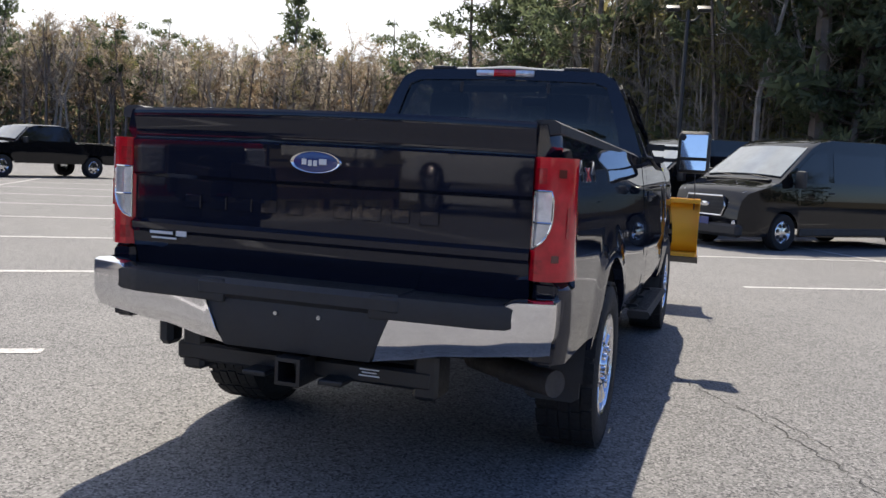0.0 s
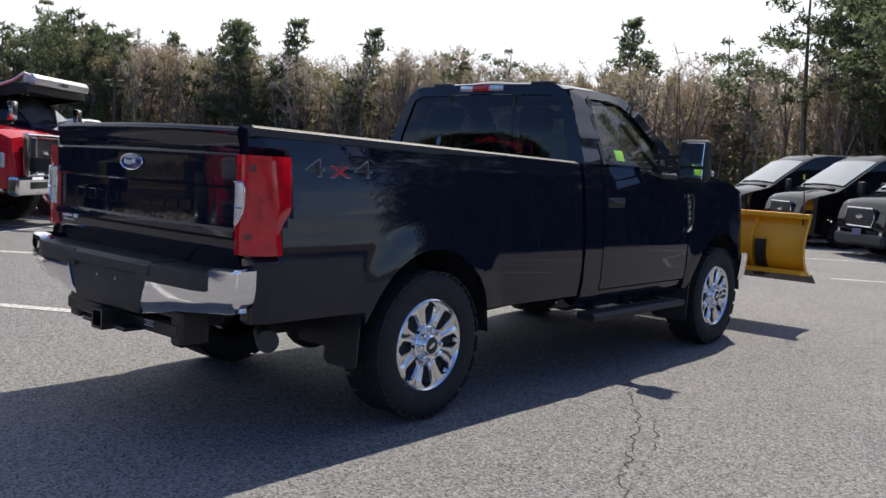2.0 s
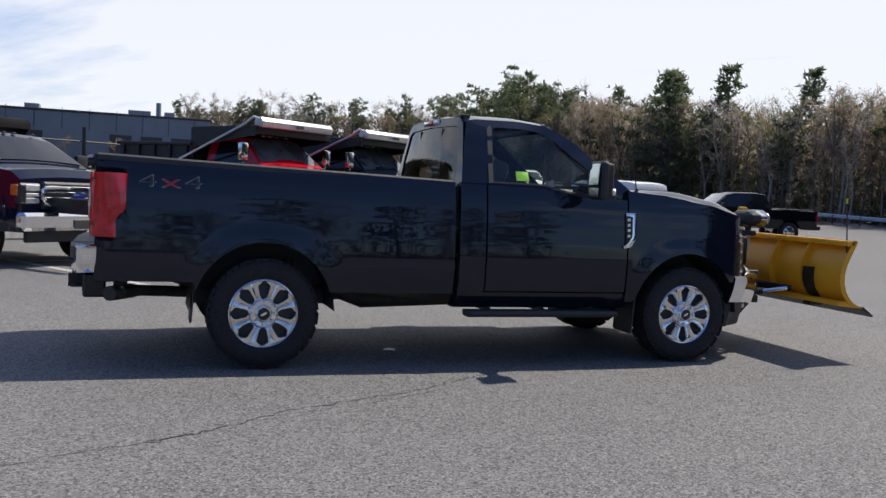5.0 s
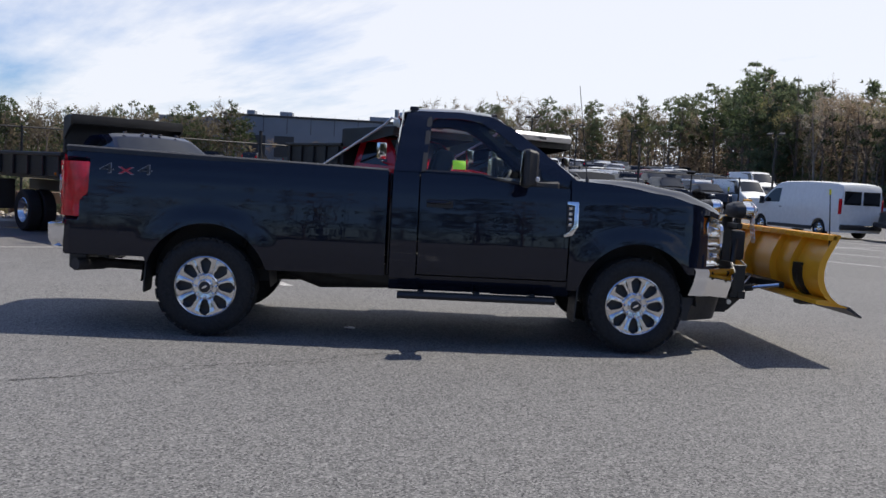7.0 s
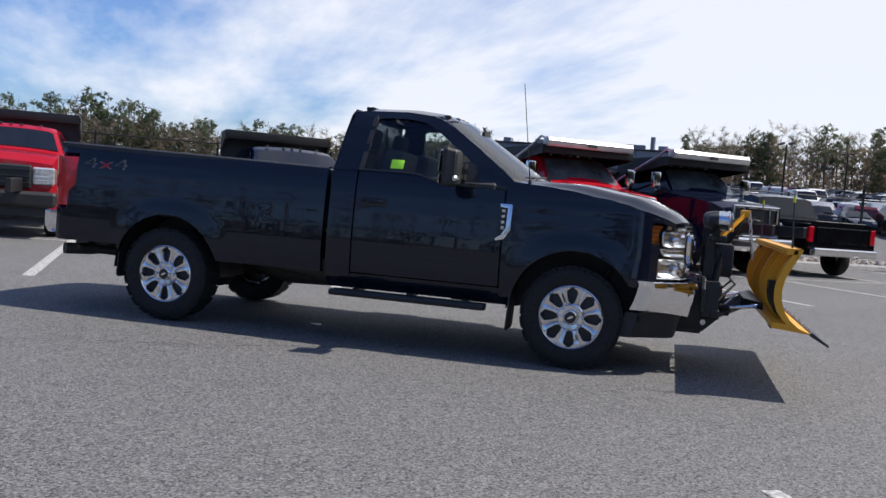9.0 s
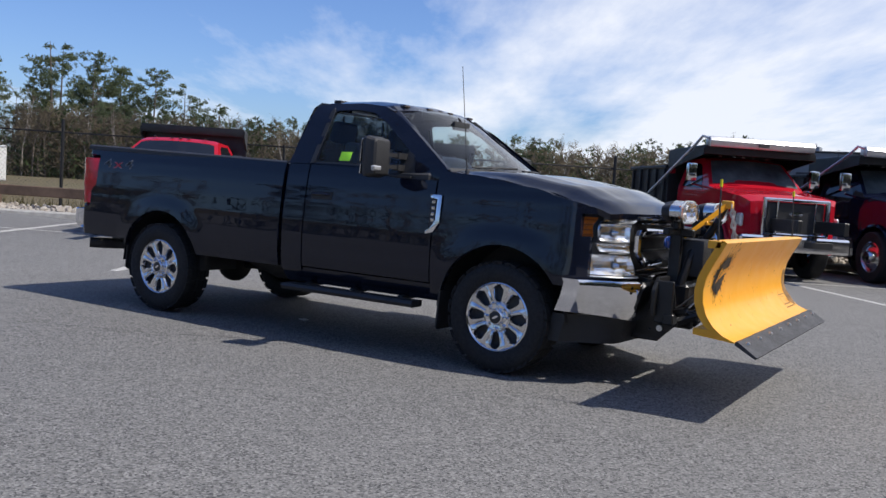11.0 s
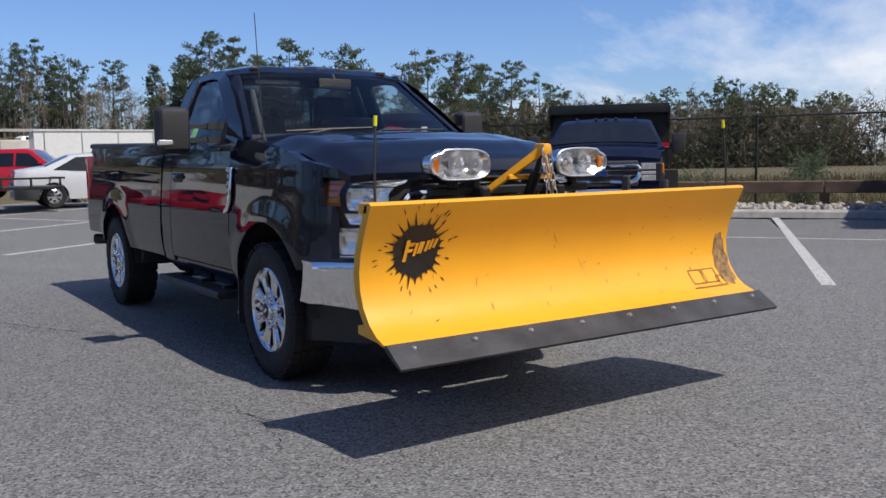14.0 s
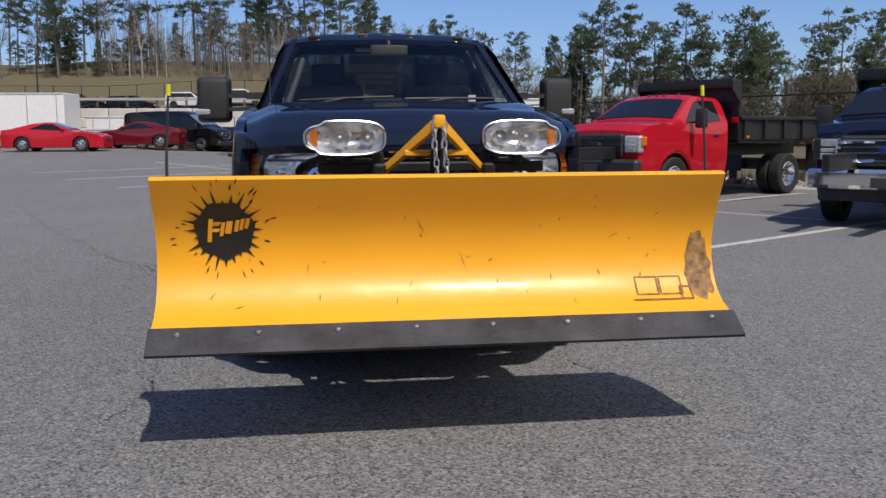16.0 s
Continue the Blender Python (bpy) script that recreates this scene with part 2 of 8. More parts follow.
M["yellow"], M["line"] = yellow_mat(), line_mat()

# ---- mesh helpers ----


def finish(bm, angle=32.0, recalc=True):
    if recalc:
        bmesh.ops.recalc_face_normals(bm, faces=bm.faces)
    lim = radians(angle)
    for f in bm.faces:
        f.smooth = True
    for e in bm.edges:
        e.smooth = not (len(e.link_faces) != 2 or e.calc_face_angle(0) > lim)


def part(name, bm, material, parent=None, label="", angle=32.0, recalc=True):
    """Links a bmesh as one mesh object under a thing or a part."""
    finish(bm, angle, recalc)
    me = bpy.data.meshes.new(name)
    bm.to_mesh(me)
    bm.free()
    for mt in (material if isinstance(material, (list, tuple)) else [material]):
        me.materials.append(M[mt] if isinstance(mt, str) else mt)
    ob = new(name, me)
    if parent:
        ob.parent = parent
    if label:
        ob["label"] = label
    return ob


def thing(name, label, category, group="", m=None, kind=""):
    ob = new(name)
    ob.empty_display_size = 0.2
    if m is not None:
        ob.matrix_basis = m
    return tagged(ob, label, category, group, kind)


def B():
    return bmesh.new()


def box(bm, c, s, bevel=0.0, m=None, seg=1):
    r = bmesh.ops.create_cube(bm, size=1.0)
    vs = r["verts"]
    bmesh.ops.scale(bm, vec=s, verts=vs)
    if bevel:
        es = list({e for v in vs for e in v.link_edges})
        rb = bmesh.ops.bevel(bm, geom=es, offset=bevel, segments=seg, affect="EDGES", profile=0.6)
        vs = list({v for f in rb["faces"] for v in f.verts} | {v for v in vs if v.is_valid})
        seen, todo = set(vs), list(vs)
        while todo:
            for e in todo.pop().link_edges:
                for v in e.verts:
                    if v not in seen:
                        seen.add(v)
                        todo.append(v)
        vs = list(seen)
    bmesh.ops.translate(bm, vec=c, verts=vs)
    if m is not None:
        bmesh.ops.transform(bm, matrix=m, verts=vs)
    return vs


def rings(bm, loops, close=True, cap=True):
    """Skins loops of equal length one after another."""
    vv = [[bm.verts.new(p) for p in lp] for lp in loops]
    n = len(vv[0])
    for a, b in zip(vv, vv[1:]):
        for i in range(n if close else n - 1):
            j = (i + 1) % n
            try:
                bm.faces.new((a[i], a[j], b[j], b[i]))
            except ValueError:
                pass
    if cap and close:
        bm.faces.new(vv[0])
        bm.faces.new(vv[-1])
    return vv


def tube(bm, pts, r, seg=8, cap=True):
    pts = [Vector(p) for p in pts]
    rr = r if isinstance(r, (list, tuple)) else [r] * len(pts)
    loops = []
    for i, p in enumerate(pts):
        d = (pts[min(i + 1, len(pts) - 1)] - pts[max(i - 1, 0)]).normalized()
        side = d.cross(Vector((0, 0, 1)) if abs(d.z) < 0.9 else Vector((1, 0, 0))).normalized()
        up = side.cross(d)
        loops.append([p + (side * math.cos(a) + up * math.sin(a)) * rr[i] for a in (2 * math.pi * k / seg for k in range(seg))])
    rings(bm, loops, True, cap)


def lathe(bm, prof, seg=32, axis="x", at=(0, 0, 0)):
    """Turns (radius, along) pairs about an axis; closed along the profile's ends only where radius is 0."""
    loops = []
    for r, a in prof:
        lp = []
        for k in range(seg):
            t = 2 * math.pi * k / seg
            c, s = r * math.cos(t), r * math.sin(t)
            p = (a, c, s) if axis == "x" else (c, a, s) if axis == "y" else (c, s, a)
            lp.append(Vector(p) + Vector(at))
        loops.append(lp)
    rings(bm, loops, True, False)


def prism(bm, poly, a, b, plane="yz", bevel=0.0):
    """A polygon in a plane, drawn out from a to b along the third axis."""
    def at(u, v, w):
        return {"yz": (w, u, v), "xz": (u, w, v), "xy": (u, v, w)}[plane]
    lo = [bm.verts.new(at(u, v, a)) for u, v in poly]
    hi = [bm.verts.new(at(u, v, b)) for u, v in poly]
    n = len(poly)
    fs = [bm.faces.new(lo), bm.faces.new(list(reversed(hi)))]
    for i in range(n):
        j = (i + 1) % n
        fs.append(bm.faces.new((lo[i], hi[i], hi[j], lo[j])))
    if bevel:
        bmesh.ops.bevel(bm, geom=list({e for f in fs for e in f.edges}), offset=bevel, segments=2, affect="EDGES", profile=0.6)


def grid(bm, nu, nv, fn):
    """A sheet of (nu+1) x (nv+1) points fn(u, v), u and v from 0 to 1."""
    vs = [[bm.verts.new(fn(i / nu, j / nv)) for j in range(nv + 1)] for i in range(nu + 1)]
    for i in range(nu):
        for j in range(nv):
            bm.faces.new((vs[i][j], vs[i + 1][j], vs[i + 1][j + 1], vs[i][j + 1]))
    return vs


def thicken(bm, vec):
    """Draws a sheet's rim inwards by vec, so that it shows its thickness."""
    rim = [e for e in bm.edges if len(e.link_faces) == 1]
    r = bmesh.ops.extrude_edge_only(bm, edges=rim)
    vs = [g for g in r["geom"] if isinstance(g, bmesh.types.BMVert)]
    bmesh.ops.translate(bm, vec=vec, verts=vs)


def lerp(a, b, t):
    return a + (b - a) * t


def interp(pts, x):
    if x <= pts[0][0]:
        return pts[0][1]
    for (x0, y0), (x1, y1) in zip(pts, pts[1:]):
        if x <= x1:
            t = (x - x0) / (x1 - x0)
            return lerp(y0, y1, t * t * (3 - 2 * t) * 0.5 + t * 0.5)
    return pts[-1][1]


def words(name, text, size, material, parent, m, depth=0.002, label=""):
    """Raised lettering in the built-in font, as a mesh."""
    cu = bpy.data.curves.new(name, "FONT")
    cu.body, cu.size, cu.extrude, cu.align_x, cu.align_y = text, size, depth, "CENTER", "CENTER"
    tmp = new(name, cu)
    me = bpy.data.meshes.new_from_object(tmp.evaluated_get(bpy.context.evaluated_depsgraph_get()))
    bpy.data.objects.remove(tmp)
    me.materials.clear()
    me.materials.append(M[material] if isinstance(material, str) else material)
    ob = new(name, me)
    ob.matrix_basis = m
    ob.parent = parent
    if label:
        ob["label"] = label
    return ob

# ---- ground ----
UA = radians(32.0)                        # the parking bays' heading
U, V = Vector((math.cos(UA), math.sin(UA), 0)), Vector((-math.sin(UA), math.cos(UA), 0))


def bay(u, v, z=0.0):
    return U * u + V * v + Vector((0, 0, z))


def smooth(a, b, x):
    t = min(1.0, max(0.0, (x - a) / (b - a)))
    return t * t * (3 - 2 * t)


def upslope(x, y):
    """How far a place lies out to the west, where the land climbs."""
    return -0.978 * x + 0.208 * y


def height(x, y):
    """The lot is flat; the land rises steadily to the west and, in steps, to the south."""
    u = x * U.x + y * U.y
    a = max(0.0, min(upslope(x, y), 190.0) - 38.0)
    west = 0.050 * a * a / (a + 12.0) * smooth(-40, -12, y)
    west -= 0.7 * smooth(-14, -20, u) * (1 - smooth(-30, -42, u))
    south = 0.0185 * max(0.0, min(-y, 74.0) - 4.0) ** 2 / (max(0.0, min(-y, 74.0) - 4.0) + 3.0) * smooth(-17, -4, x)
    south += smooth(-74, -76, y) * 2.75 * smooth(-35, -5, x) + smooth(-84, -128, y) * 8.0 * smooth(-75, 15, x)
    north = smooth(52, 90, y) * 2.5
    return west + south + north


def axis_steps(lim, near, fine, coarse):
    out, x = [], 0.0
    while x < lim:
        out.append(x)
        x += fine if x < near else coarse if x < 160 else 60
    return sorted({-a for a in out} | set(out))


bm = B()
xs = axis_steps(1200, 30, 5.0, 4.0)
vs = [[bm.verts.new((x, y, height(x, y))) for y in xs] for x in xs]
for i in range(len(xs) - 1):
    for j in range(len(xs) - 1):
        bm.faces.new((vs[i][j], vs[i + 1][j], vs[i + 1][j + 1], vs[i][j + 1]))


def ground_z(x, y):
    """Height of the ground sheet itself, between its grid points."""
    i = max(n for n, c in enumerate(xs[:-1]) if c <= x)
    j = max(n for n, c in enumerate(xs[:-1]) if c <= y)
    s, t = (x - xs[i]) / (xs[i + 1] - xs[i]), (y - xs[j]) / (xs[j + 1] - xs[j])
    a, b = height(xs[i], xs[j]), height(xs[i + 1], xs[j])
    c, d = height(xs[i + 1], xs[j + 1]), height(xs[i], xs[j + 1])
    rising = a + s * (b - a) + t * (c - b) if s > t else a + t * (d - a) + s * (c - d)
    falling = a + s * (b - a) + t * (d - a) if s + t < 1 else c + (1 - s) * (d - c) + (1 - t) * (b - c)
    return max(rising, falling)


def ground_mat():
    """Asphalt where the lots are, dry grass and leaf litter past their edges."""
    k = Nodes("grass_and_litter")
    c = k.mix(k.noise(0.35, 5, 0.6), (0.105, 0.088, 0.042), (0.155, 0.125, 0.066))
    c = k.mix(k.ramp(k.noise(9, 6, 0.7), [(0.35, 0.0), (0.7, 0.6)]), c, (0.055, 0.055, 0.024))
    c = k.mix(k.ramp(k.noise(0.06, 3), [(0.45, 0.0), (0.6, 0.5)]), c, (0.10, 0.07, 0.042))
    k.put("Base Color", c)
    k.put("Roughness", 0.95)
    k.bump(k.noise(18, 5, 0.7), 0.8, 0.05)
    return k.m


M["grass"] = ground_mat()
g = part("ground", bm, ["asphalt", "grass"], angle=60)
tagged(g, "worn grey asphalt parking lot with dry grass beyond its edges", "ground", kind="structure")
for f in g.data.polygons:
    c = f.center
    u, v = c.x * U.x + c.y * U.y, c.x * V.x + c.y * V.y
    paved = (u > -13 and c.y > -74 and c.y < 50 and u < 40 and c.y < 34 - 0.45 * c.x) or (-34 < u <= -15 and v > 16 and c.y < 50) or (upslope(c.x, c.y) > 40 and c.x > -150 and c.y < 37 and c.y > 2 + 0.045 * (c.x + 40)) or (-96 < c.y <= -74 and c.x > -20)
    f.material_index = 0 if paved else 1


def strip(name, a, b, w, material, z=0.004, seg=14, label=""):
    """A flat painted stripe from a to b."""
    a, b = Vector(a), Vector(b)
    d = (b - a).normalized()
    n = Vector((-d.y, d.x, 0)) * w / 2
    bm = B()

    def at(s, t):
        p = a.lerp(b, s) + n * (2 * t - 1) * (1 + 0.12 * noise.noise(Vector((s * 40 + a.x, t * 3, a.y))))
        return Vector((p.x, p.y, ground_z(p.x, p.y) + z))

    grid(bm, seg, 1, at)
    return tagged(part(name, bm, material), label, "", "", "structure")


for k in range(-6, 8):
    v = 1.63 + 3.63 * k
    lean = 1.15 if k > 0 else 0.0
    strip("parking_line", bay(-12.2, v - lean + 0.2 * (k > 0)), bay(-2.3 if k > 0 else -2.1, v + 0.25 * (k > 0)), 0.14, "line", label="worn white painted bay line")
    if -3 <= k:
        strip("parking_line", bay(5.55 if k == 0 else 5.3, v + 0.65 * (k == 0)), bay(15.6, v), 0.11, "line", label="worn white painted bay line")
strip("parking_line", bay(-7.4, -24), bay(-7.4, 30), 0.10, "line", 0.0045, 60, "worn white painted line between bays")
strip("parking_line", bay(10.3, -6), bay(10.3, 30), 0.10, "line", 0.0045, 60, "worn white painted line between bays")

M["crack"] = simple("crack_fill", (0.022, 0.022, 0.022), 0.95, vary=0.4)


def crack(pts, w, seed):
    rnd = random.Random(seed)
    bm = B()
    left, right = [], []
    for (x0, y0), (x1, y1) in zip(pts, pts[1:]):
        n = max(2, int(math.hypot(x1 - x0, y1 - y0) / 0.045))
        d = Vector((x1 - x0, y1 - y0, 0)).normalized()
        nn = Vector((-d.y, d.x, 0))
        for i in range(n):
            p = Vector((lerp(x0, x1, i / n), lerp(y0, y1, i / n), 0.003)) + nn * rnd.uniform(-0.028, 0.028)
            ww = w * rnd.uniform(0.25, 1.0)
            p.z += ground_z(p.x, p.y)
            left.append(bm.verts.new(p + nn * ww))
            right.append(bm.verts.new(p - nn * ww))
    for i in range(len(left) - 1):
        bm.faces.new((left[i], left[i + 1], right[i + 1], right[i]))
    return tagged(part("crack", bm, "crack"), "thin jagged dark crack in the asphalt", "", "", "structure")


crack([(0.6, 2.6), (1.09, 1.96), (1.42, 1.47), (1.72, 1.03), (1.98, 0.52), (2.21, 0.0), (2.5, -0.35), (2.8, -0.85)], 0.006, 1)
crack([(1.78, 1.08), (1.95, 0.80), (2.09, 0.56), (2.15, 0.40)], 0.005, 2)
crack([(6.1, -8.4), (4.1, -3.6), (3.2, -1.8), (2.6, -0.5)], 0.005, 3)
crack([(1.41, 3.9), (1.40, 4.5), (1.5, 5.0)], 0.003, 4)

bm = B()
box(bm, (0, 0, 0.004), (0.10, 0.035, 0.006), 0.002)
box(bm, (0.02, 0.025, 0.006), (0.06, 0.03, 0.006), 0.002, pose(0, 0, 0, 4, 6, 35))
lt = part("litter", bm, "white")
lt.matrix_basis = pose(0.27, 1.17, 0.001, 0, 0, 70)
tagged(lt, "scrap of white litter on the asphalt", "litter")

# ---- the pickup ----
TR = thing("pickup_truck", "black-blue regular cab pickup with long bed and plow mount", "pickup truck")
YR, YF = 0.0, 3.597          # axles
BODY = [(0.46, 0.935), (0.56, 0.972), (0.68, 0.992), (0.76, 0.999), (0.84, 0.998), (0.95, 0.993), (1.10, 0.982), (1.25, 0.968), (1.36, 0.952), (1.44, 0.932), (1.52, 0.912)]


def body_x(z):
    return interp(BODY, z)


def arch_z(y, yc, r=0.505, zc=0.435):
    d = abs(y - yc)
    return zc + math.sqrt(max(0, r * r - d * d)) * 1.0 if d < r else -1


def flare(y, z, yc):
    """The raised lip round a wheel opening."""
    d = math.hypot(y - yc, max(0.0, z - 0.435) if z > 0.435 else 0.0) - 0.505
    return 0.016 * (1 - smooth(-0.02, 0.19, d)) if d < 0.19 else 0.0


def ys_with(a, b, n, yc=None, r=0.505):
    out = {round(a + (b - a) * i / n, 4) for i in range(n + 1)}
    if yc is not None:
        out |= {round(yc + r * s * math.cos(t), 4) for s in (1, -1) for t in (0.001, 0.12, 0.25, 0.4, 0.56, 0.75, 0.95, 1.2, 1.45)}
        out |= {round(yc + s * (r + e), 4) for s in (1, -1) for e in (0.004, 0.03, 0.06, 0.09, 0.12, 0.15, 0.19)}
    return sorted(y for y in out if a - 1e-6 <= y <= b + 1e-6)


def side_panel(name, s, ys, bot, top, yc=None, rows=22, extra=None, material="paint", parent=None, thick=0.05):
    bm = B()
    cols = []
    for y in ys:
        z0, z1 = bot(y), top(y)
        if yc is not None:
            z0 = max(z0, arch_z(y, yc))
        col = []
        for j in range(rows + 1):
            z = lerp(z0, z1, j / rows)
            x = body_x(z) + (flare(y, z, yc) if yc is not None else 0) + (extra(y, z) if extra else 0)
            col.append(bm.verts.new((s * x, y, z)))
        cols.append(col)
    for a, b in zip(cols, cols[1:]):
        for j in range(rows):
            bm.faces.new((a[j], b[j], b[j + 1], a[j + 1]))
    thicken(bm, (-s * thick, 0, 0))
    return part(name, bm, material, parent or TR, angle=28)


def rail_z(y):
    return 1.447 + (1.47 - y) * 0.0235


def hood_z(y):
    """The fender's upper edge."""
    return interp([(2.98, 1.452), (3.3, 1.432), (3.8, 1.365), (4.10, 1.292), (4.3, 1.235), (4.5, 1.2)], y)


def nose_in(y, z):
    """The front corner turns inwards."""
    return -0.26 * smooth(3.98, 4.42, y) ** 1.6 - 0.015 * smooth(3.7, 4.1, y)


def lamp_recess(y, z):
    """The bed's rear edge turns in, and steps in behind the tail lamp."""
    edge = interp([(0.948, -1.045), (1.06, -1.055), (1.16, -0.99), (1.392, -0.975)], z)
    return -0.035 * smooth(-1.10, -1.165, y) - (0.035 if y < edge + 0.01 and 0.948 < z < 1.392 else 0.0)


for s in (1, -1):
    bed = side_panel("bed_side", s, sorted(set(ys_with(-1.165, 1.462, 44, YR)) | {-1.10, -1.06, -1.03, -1.0, -0.985, -0.965}), lambda y: 0.64 if y < -0.5 else 0.575, rail_z, YR, extra=lamp_recess)
    side_panel("front_fender", s, ys_with(3.005, 4.165, 28, YF), lambda y: 0.52 if y < 3.3 else 0.70, hood_z, YF, extra=nose_in)
    side_panel("fender_tip", s, ys_with(4.165, 4.34, 6), lambda y: 0.70, lambda y: 0.768, rows=3, extra=nose_in)
    side_panel("fender_tip", s, ys_with(4.165, 4.34, 6), lambda y: 1.208, lambda y: max(1.222, hood_z(y)), rows=4, extra=nose_in)
    side_panel("lamp_surround", s, ys_with(4.165, 4.225, 3), lambda y: 0.768, lambda y: 1.05, rows=6, extra=nose_in)
    # door: belt line steps down towards the mirror
    belt = lambda y: interp([(1.5, 1.452), (2.22, 1.448), (2.42, 1.40), (2.60, 1.375), (3.0, 1.372)], y)
    crease = lambda y, z: -0.006 * smooth(0.84, 0.80, z) * smooth(0.68, 0.74, z)
    door = side_panel("door", s, ys_with(1.735, 2.992, 30), lambda y: 0.60, belt, extra=crease)
    side_panel("cab_corner", s, ys_with(1.505, 1.722, 6), lambda y: 0.56, lambda y: 1.452, extra=crease)
    bm = B()
    grid(bm, 16, 5, lambda u, v: (s * (body_x(lerp(0.455, 0.588, v)) - 0.012 - 0.05 * (1 - v) ** 2), lerp(1.505, 3.05, u), lerp(0.455, 0.588, v)))
    thicken(bm, (-s * 0.12, 0, 0))
    part("rocker_panel", bm, "paint", TR)
    # door handle and cup
    bm = B()
    box(bm, (s * 0.974, 1.90, 1.195), (0.012, 0.22, 0.07), 0.005)
    h = part("handle_cup", bm, "plastic", door)
    bm = B()
    tube(bm, [(s * 0.968, 1.80, 1.205), (s * 0.994, 1.83, 1.205), (s * 0.998, 1.95, 1.205), (s * 0.970, 1.985, 1.205)], 0.014, 8)
    part("door_handle", bm, "paint", door)
    # belt moulding
    bm = B()
    pts = [(y, belt(y) + 0.004) for y in (1.74, 1.95, 2.15, 2.25, 2.33, 2.42, 2.5, 2.60, 2.75)]
    rings(bm, [[(s * (body_x(z) + dx), y, z + dz) for dx, dz in ((0.004, 0), (0.012, 0.006), (0.008, 0.018), (-0.012, 0.018))] for y, z in pts])
    part("belt_moulding", bm, "plastic", door)

# wheel wells
for s in (1, -1):
    for yc in (YR, YF):
        bm = B()
        nseg = 14
        for k in range(nseg):
            t0, t1 = math.pi * k / nseg, math.pi * (k + 1) / nseg
            q = [(yc + 0.53 * math.cos(t), 0.43 + 0.53 * math.sin(t)) for t in (t0, t1)]
            bm.faces.new([bm.verts.new(p) for p in ((s * 0.97, *q[0]), (s * 0.97, *q[1]), (s * 0.52, *q[1]), (s * 0.52, *q[0]))])
        bmesh.ops.remove_doubles(bm, verts=bm.verts, dist=0.001)
        bm.faces.new([bm.verts.new((s * 0.52, yc + 0.53 * math.cos(math.pi * k / nseg), 0.43 + 0.53 * math.sin(math.pi * k / nseg))) for k in range(nseg + 1)])
        part("wheel_well", bm, "plastic", TR)

# bed: floor, inner walls, rails, front wall
bm = B()
box(bm, (0, 0.15, 0.93), (1.62, 2.60, 0.05), 0.01)
for i in range(9):
    box(bm, (-0.72 + i * 0.18, 0.15, 0.962), (0.07, 2.58, 0.016), 0.004)
part("bed_floor", bm, "plastic", TR)
for s in (1, -1):
    bm = B()
    box(bm, (s * 0.83, 0.15, 1.19), (0.03, 2.60, 0.52), 0.008)
    box(bm, (s * 0.68, 0.0, 1.06), (0.30, 1.05, 0.24), 0.06, None, 3)
    part("bed_wall", bm, "plastic", TR)
    bm = B()
    rings(bm, [[(s * x, y, rail_z(y) + dz) for x, dz in ((0.930, -0.03), (0.926, 0.004), (0.905, 0.016), (0.86, 0.018), (0.82, 0.008), (0.815, -0.05))] for y in [-1.16 + 2.62 * i / 12 for i in range(13)]])
    part("bed_rail_cap", bm, "plastic", TR)
bm = B()
box(bm, (0, 1.452, 1.19), (1.84, 0.04, 0.52), 0.012)
part("bed_front_wall", bm, "paint", TR)

# tailgate
TY = -1.195


def gate_y(z):
    """The tailgate's skin: a spoiler lip, an upper flat, a recessed band and a tucked-in foot."""
    return TY - interp([(0.72, -0.055), (0.86, -0.035), (0.93, -0.012), (0.95, 0.0), (1.005, 0.008), (1.02, 0.020), (1.045, 0.022), (1.06, -0.004), (1.235, -0.004), (1.25, 0.014), (1.385, 0.016), (1.395, -0.002), (1.42, -0.004), (1.47, 0.010), (1.50, 0.016), (1.512, 0.004)], z)


bm = B()
zs = [0.72, 0.80, 0.86, 0.93, 0.95, 0.98, 1.005, 1.02, 1.035, 1.045, 1.06, 1.09, 1.15, 1.20, 1.235, 1.25, 1.30, 1.35, 1.385, 1.395, 1.42, 1.45, 1.47, 1.49, 1.505, 1.515]
xs_g = [-0.848 + 1.696 * i / 24 for i in range(25)]
top_arch = lambda x: 0.012 * (1 - (x / 0.85) ** 2)
vv = [[bm.verts.new((x, gate_y(z) - 0.02 * (1 - (x / 0.9) ** 2) + 0.018, z + top_arch(x) * smooth(1.3, 1.5, z))) for z in zs] for x in xs_g]
for a, b in zip(vv, vv[1:]):
    for j in range(len(zs) - 1):
        bm.faces.new((a[j], b[j], b[j + 1], a[j + 1]))
thicken(bm, (0, 0.075, 0))
gate = part("tailgate", bm, "paint", TR, "closed black tailgate with a stepped panel", angle=24)
bm = B()
box(bm, (0, TY + 0.07, 1.17), (1.66, 0.03, 0.62), 0.01)
part("inner_skin", bm, "plastic", gate)
bm = B()
lathe(bm, [(0.001, 0.0), (0.088, 0.0), (0.095, 0.004), (0.104, 0.006), (0.108, 0.0), (0.104, -0.006)], 40, "y")
for v in bm.verts:
    v.co = Vector((v.co.x, -v.co.y + gate_y(1.33) - 0.008, 1.33 + v.co.z * 0.40))
part("badge_ring", bm, "chrome", gate)
bm = B()
lathe(bm, [(0.001, 0.006), (0.07, 0.006), (0.092, 0.004), (0.094, 0.0)], 40, "y")
for v in bm.verts:
    v.co = Vector((v.co.x, -v.co.y + gate_y(1.33) - 0.009, 1.33 + v.co.z * 0.40))
oval = part("badge_oval", bm, "bluesign", gate, "blue oval badge")
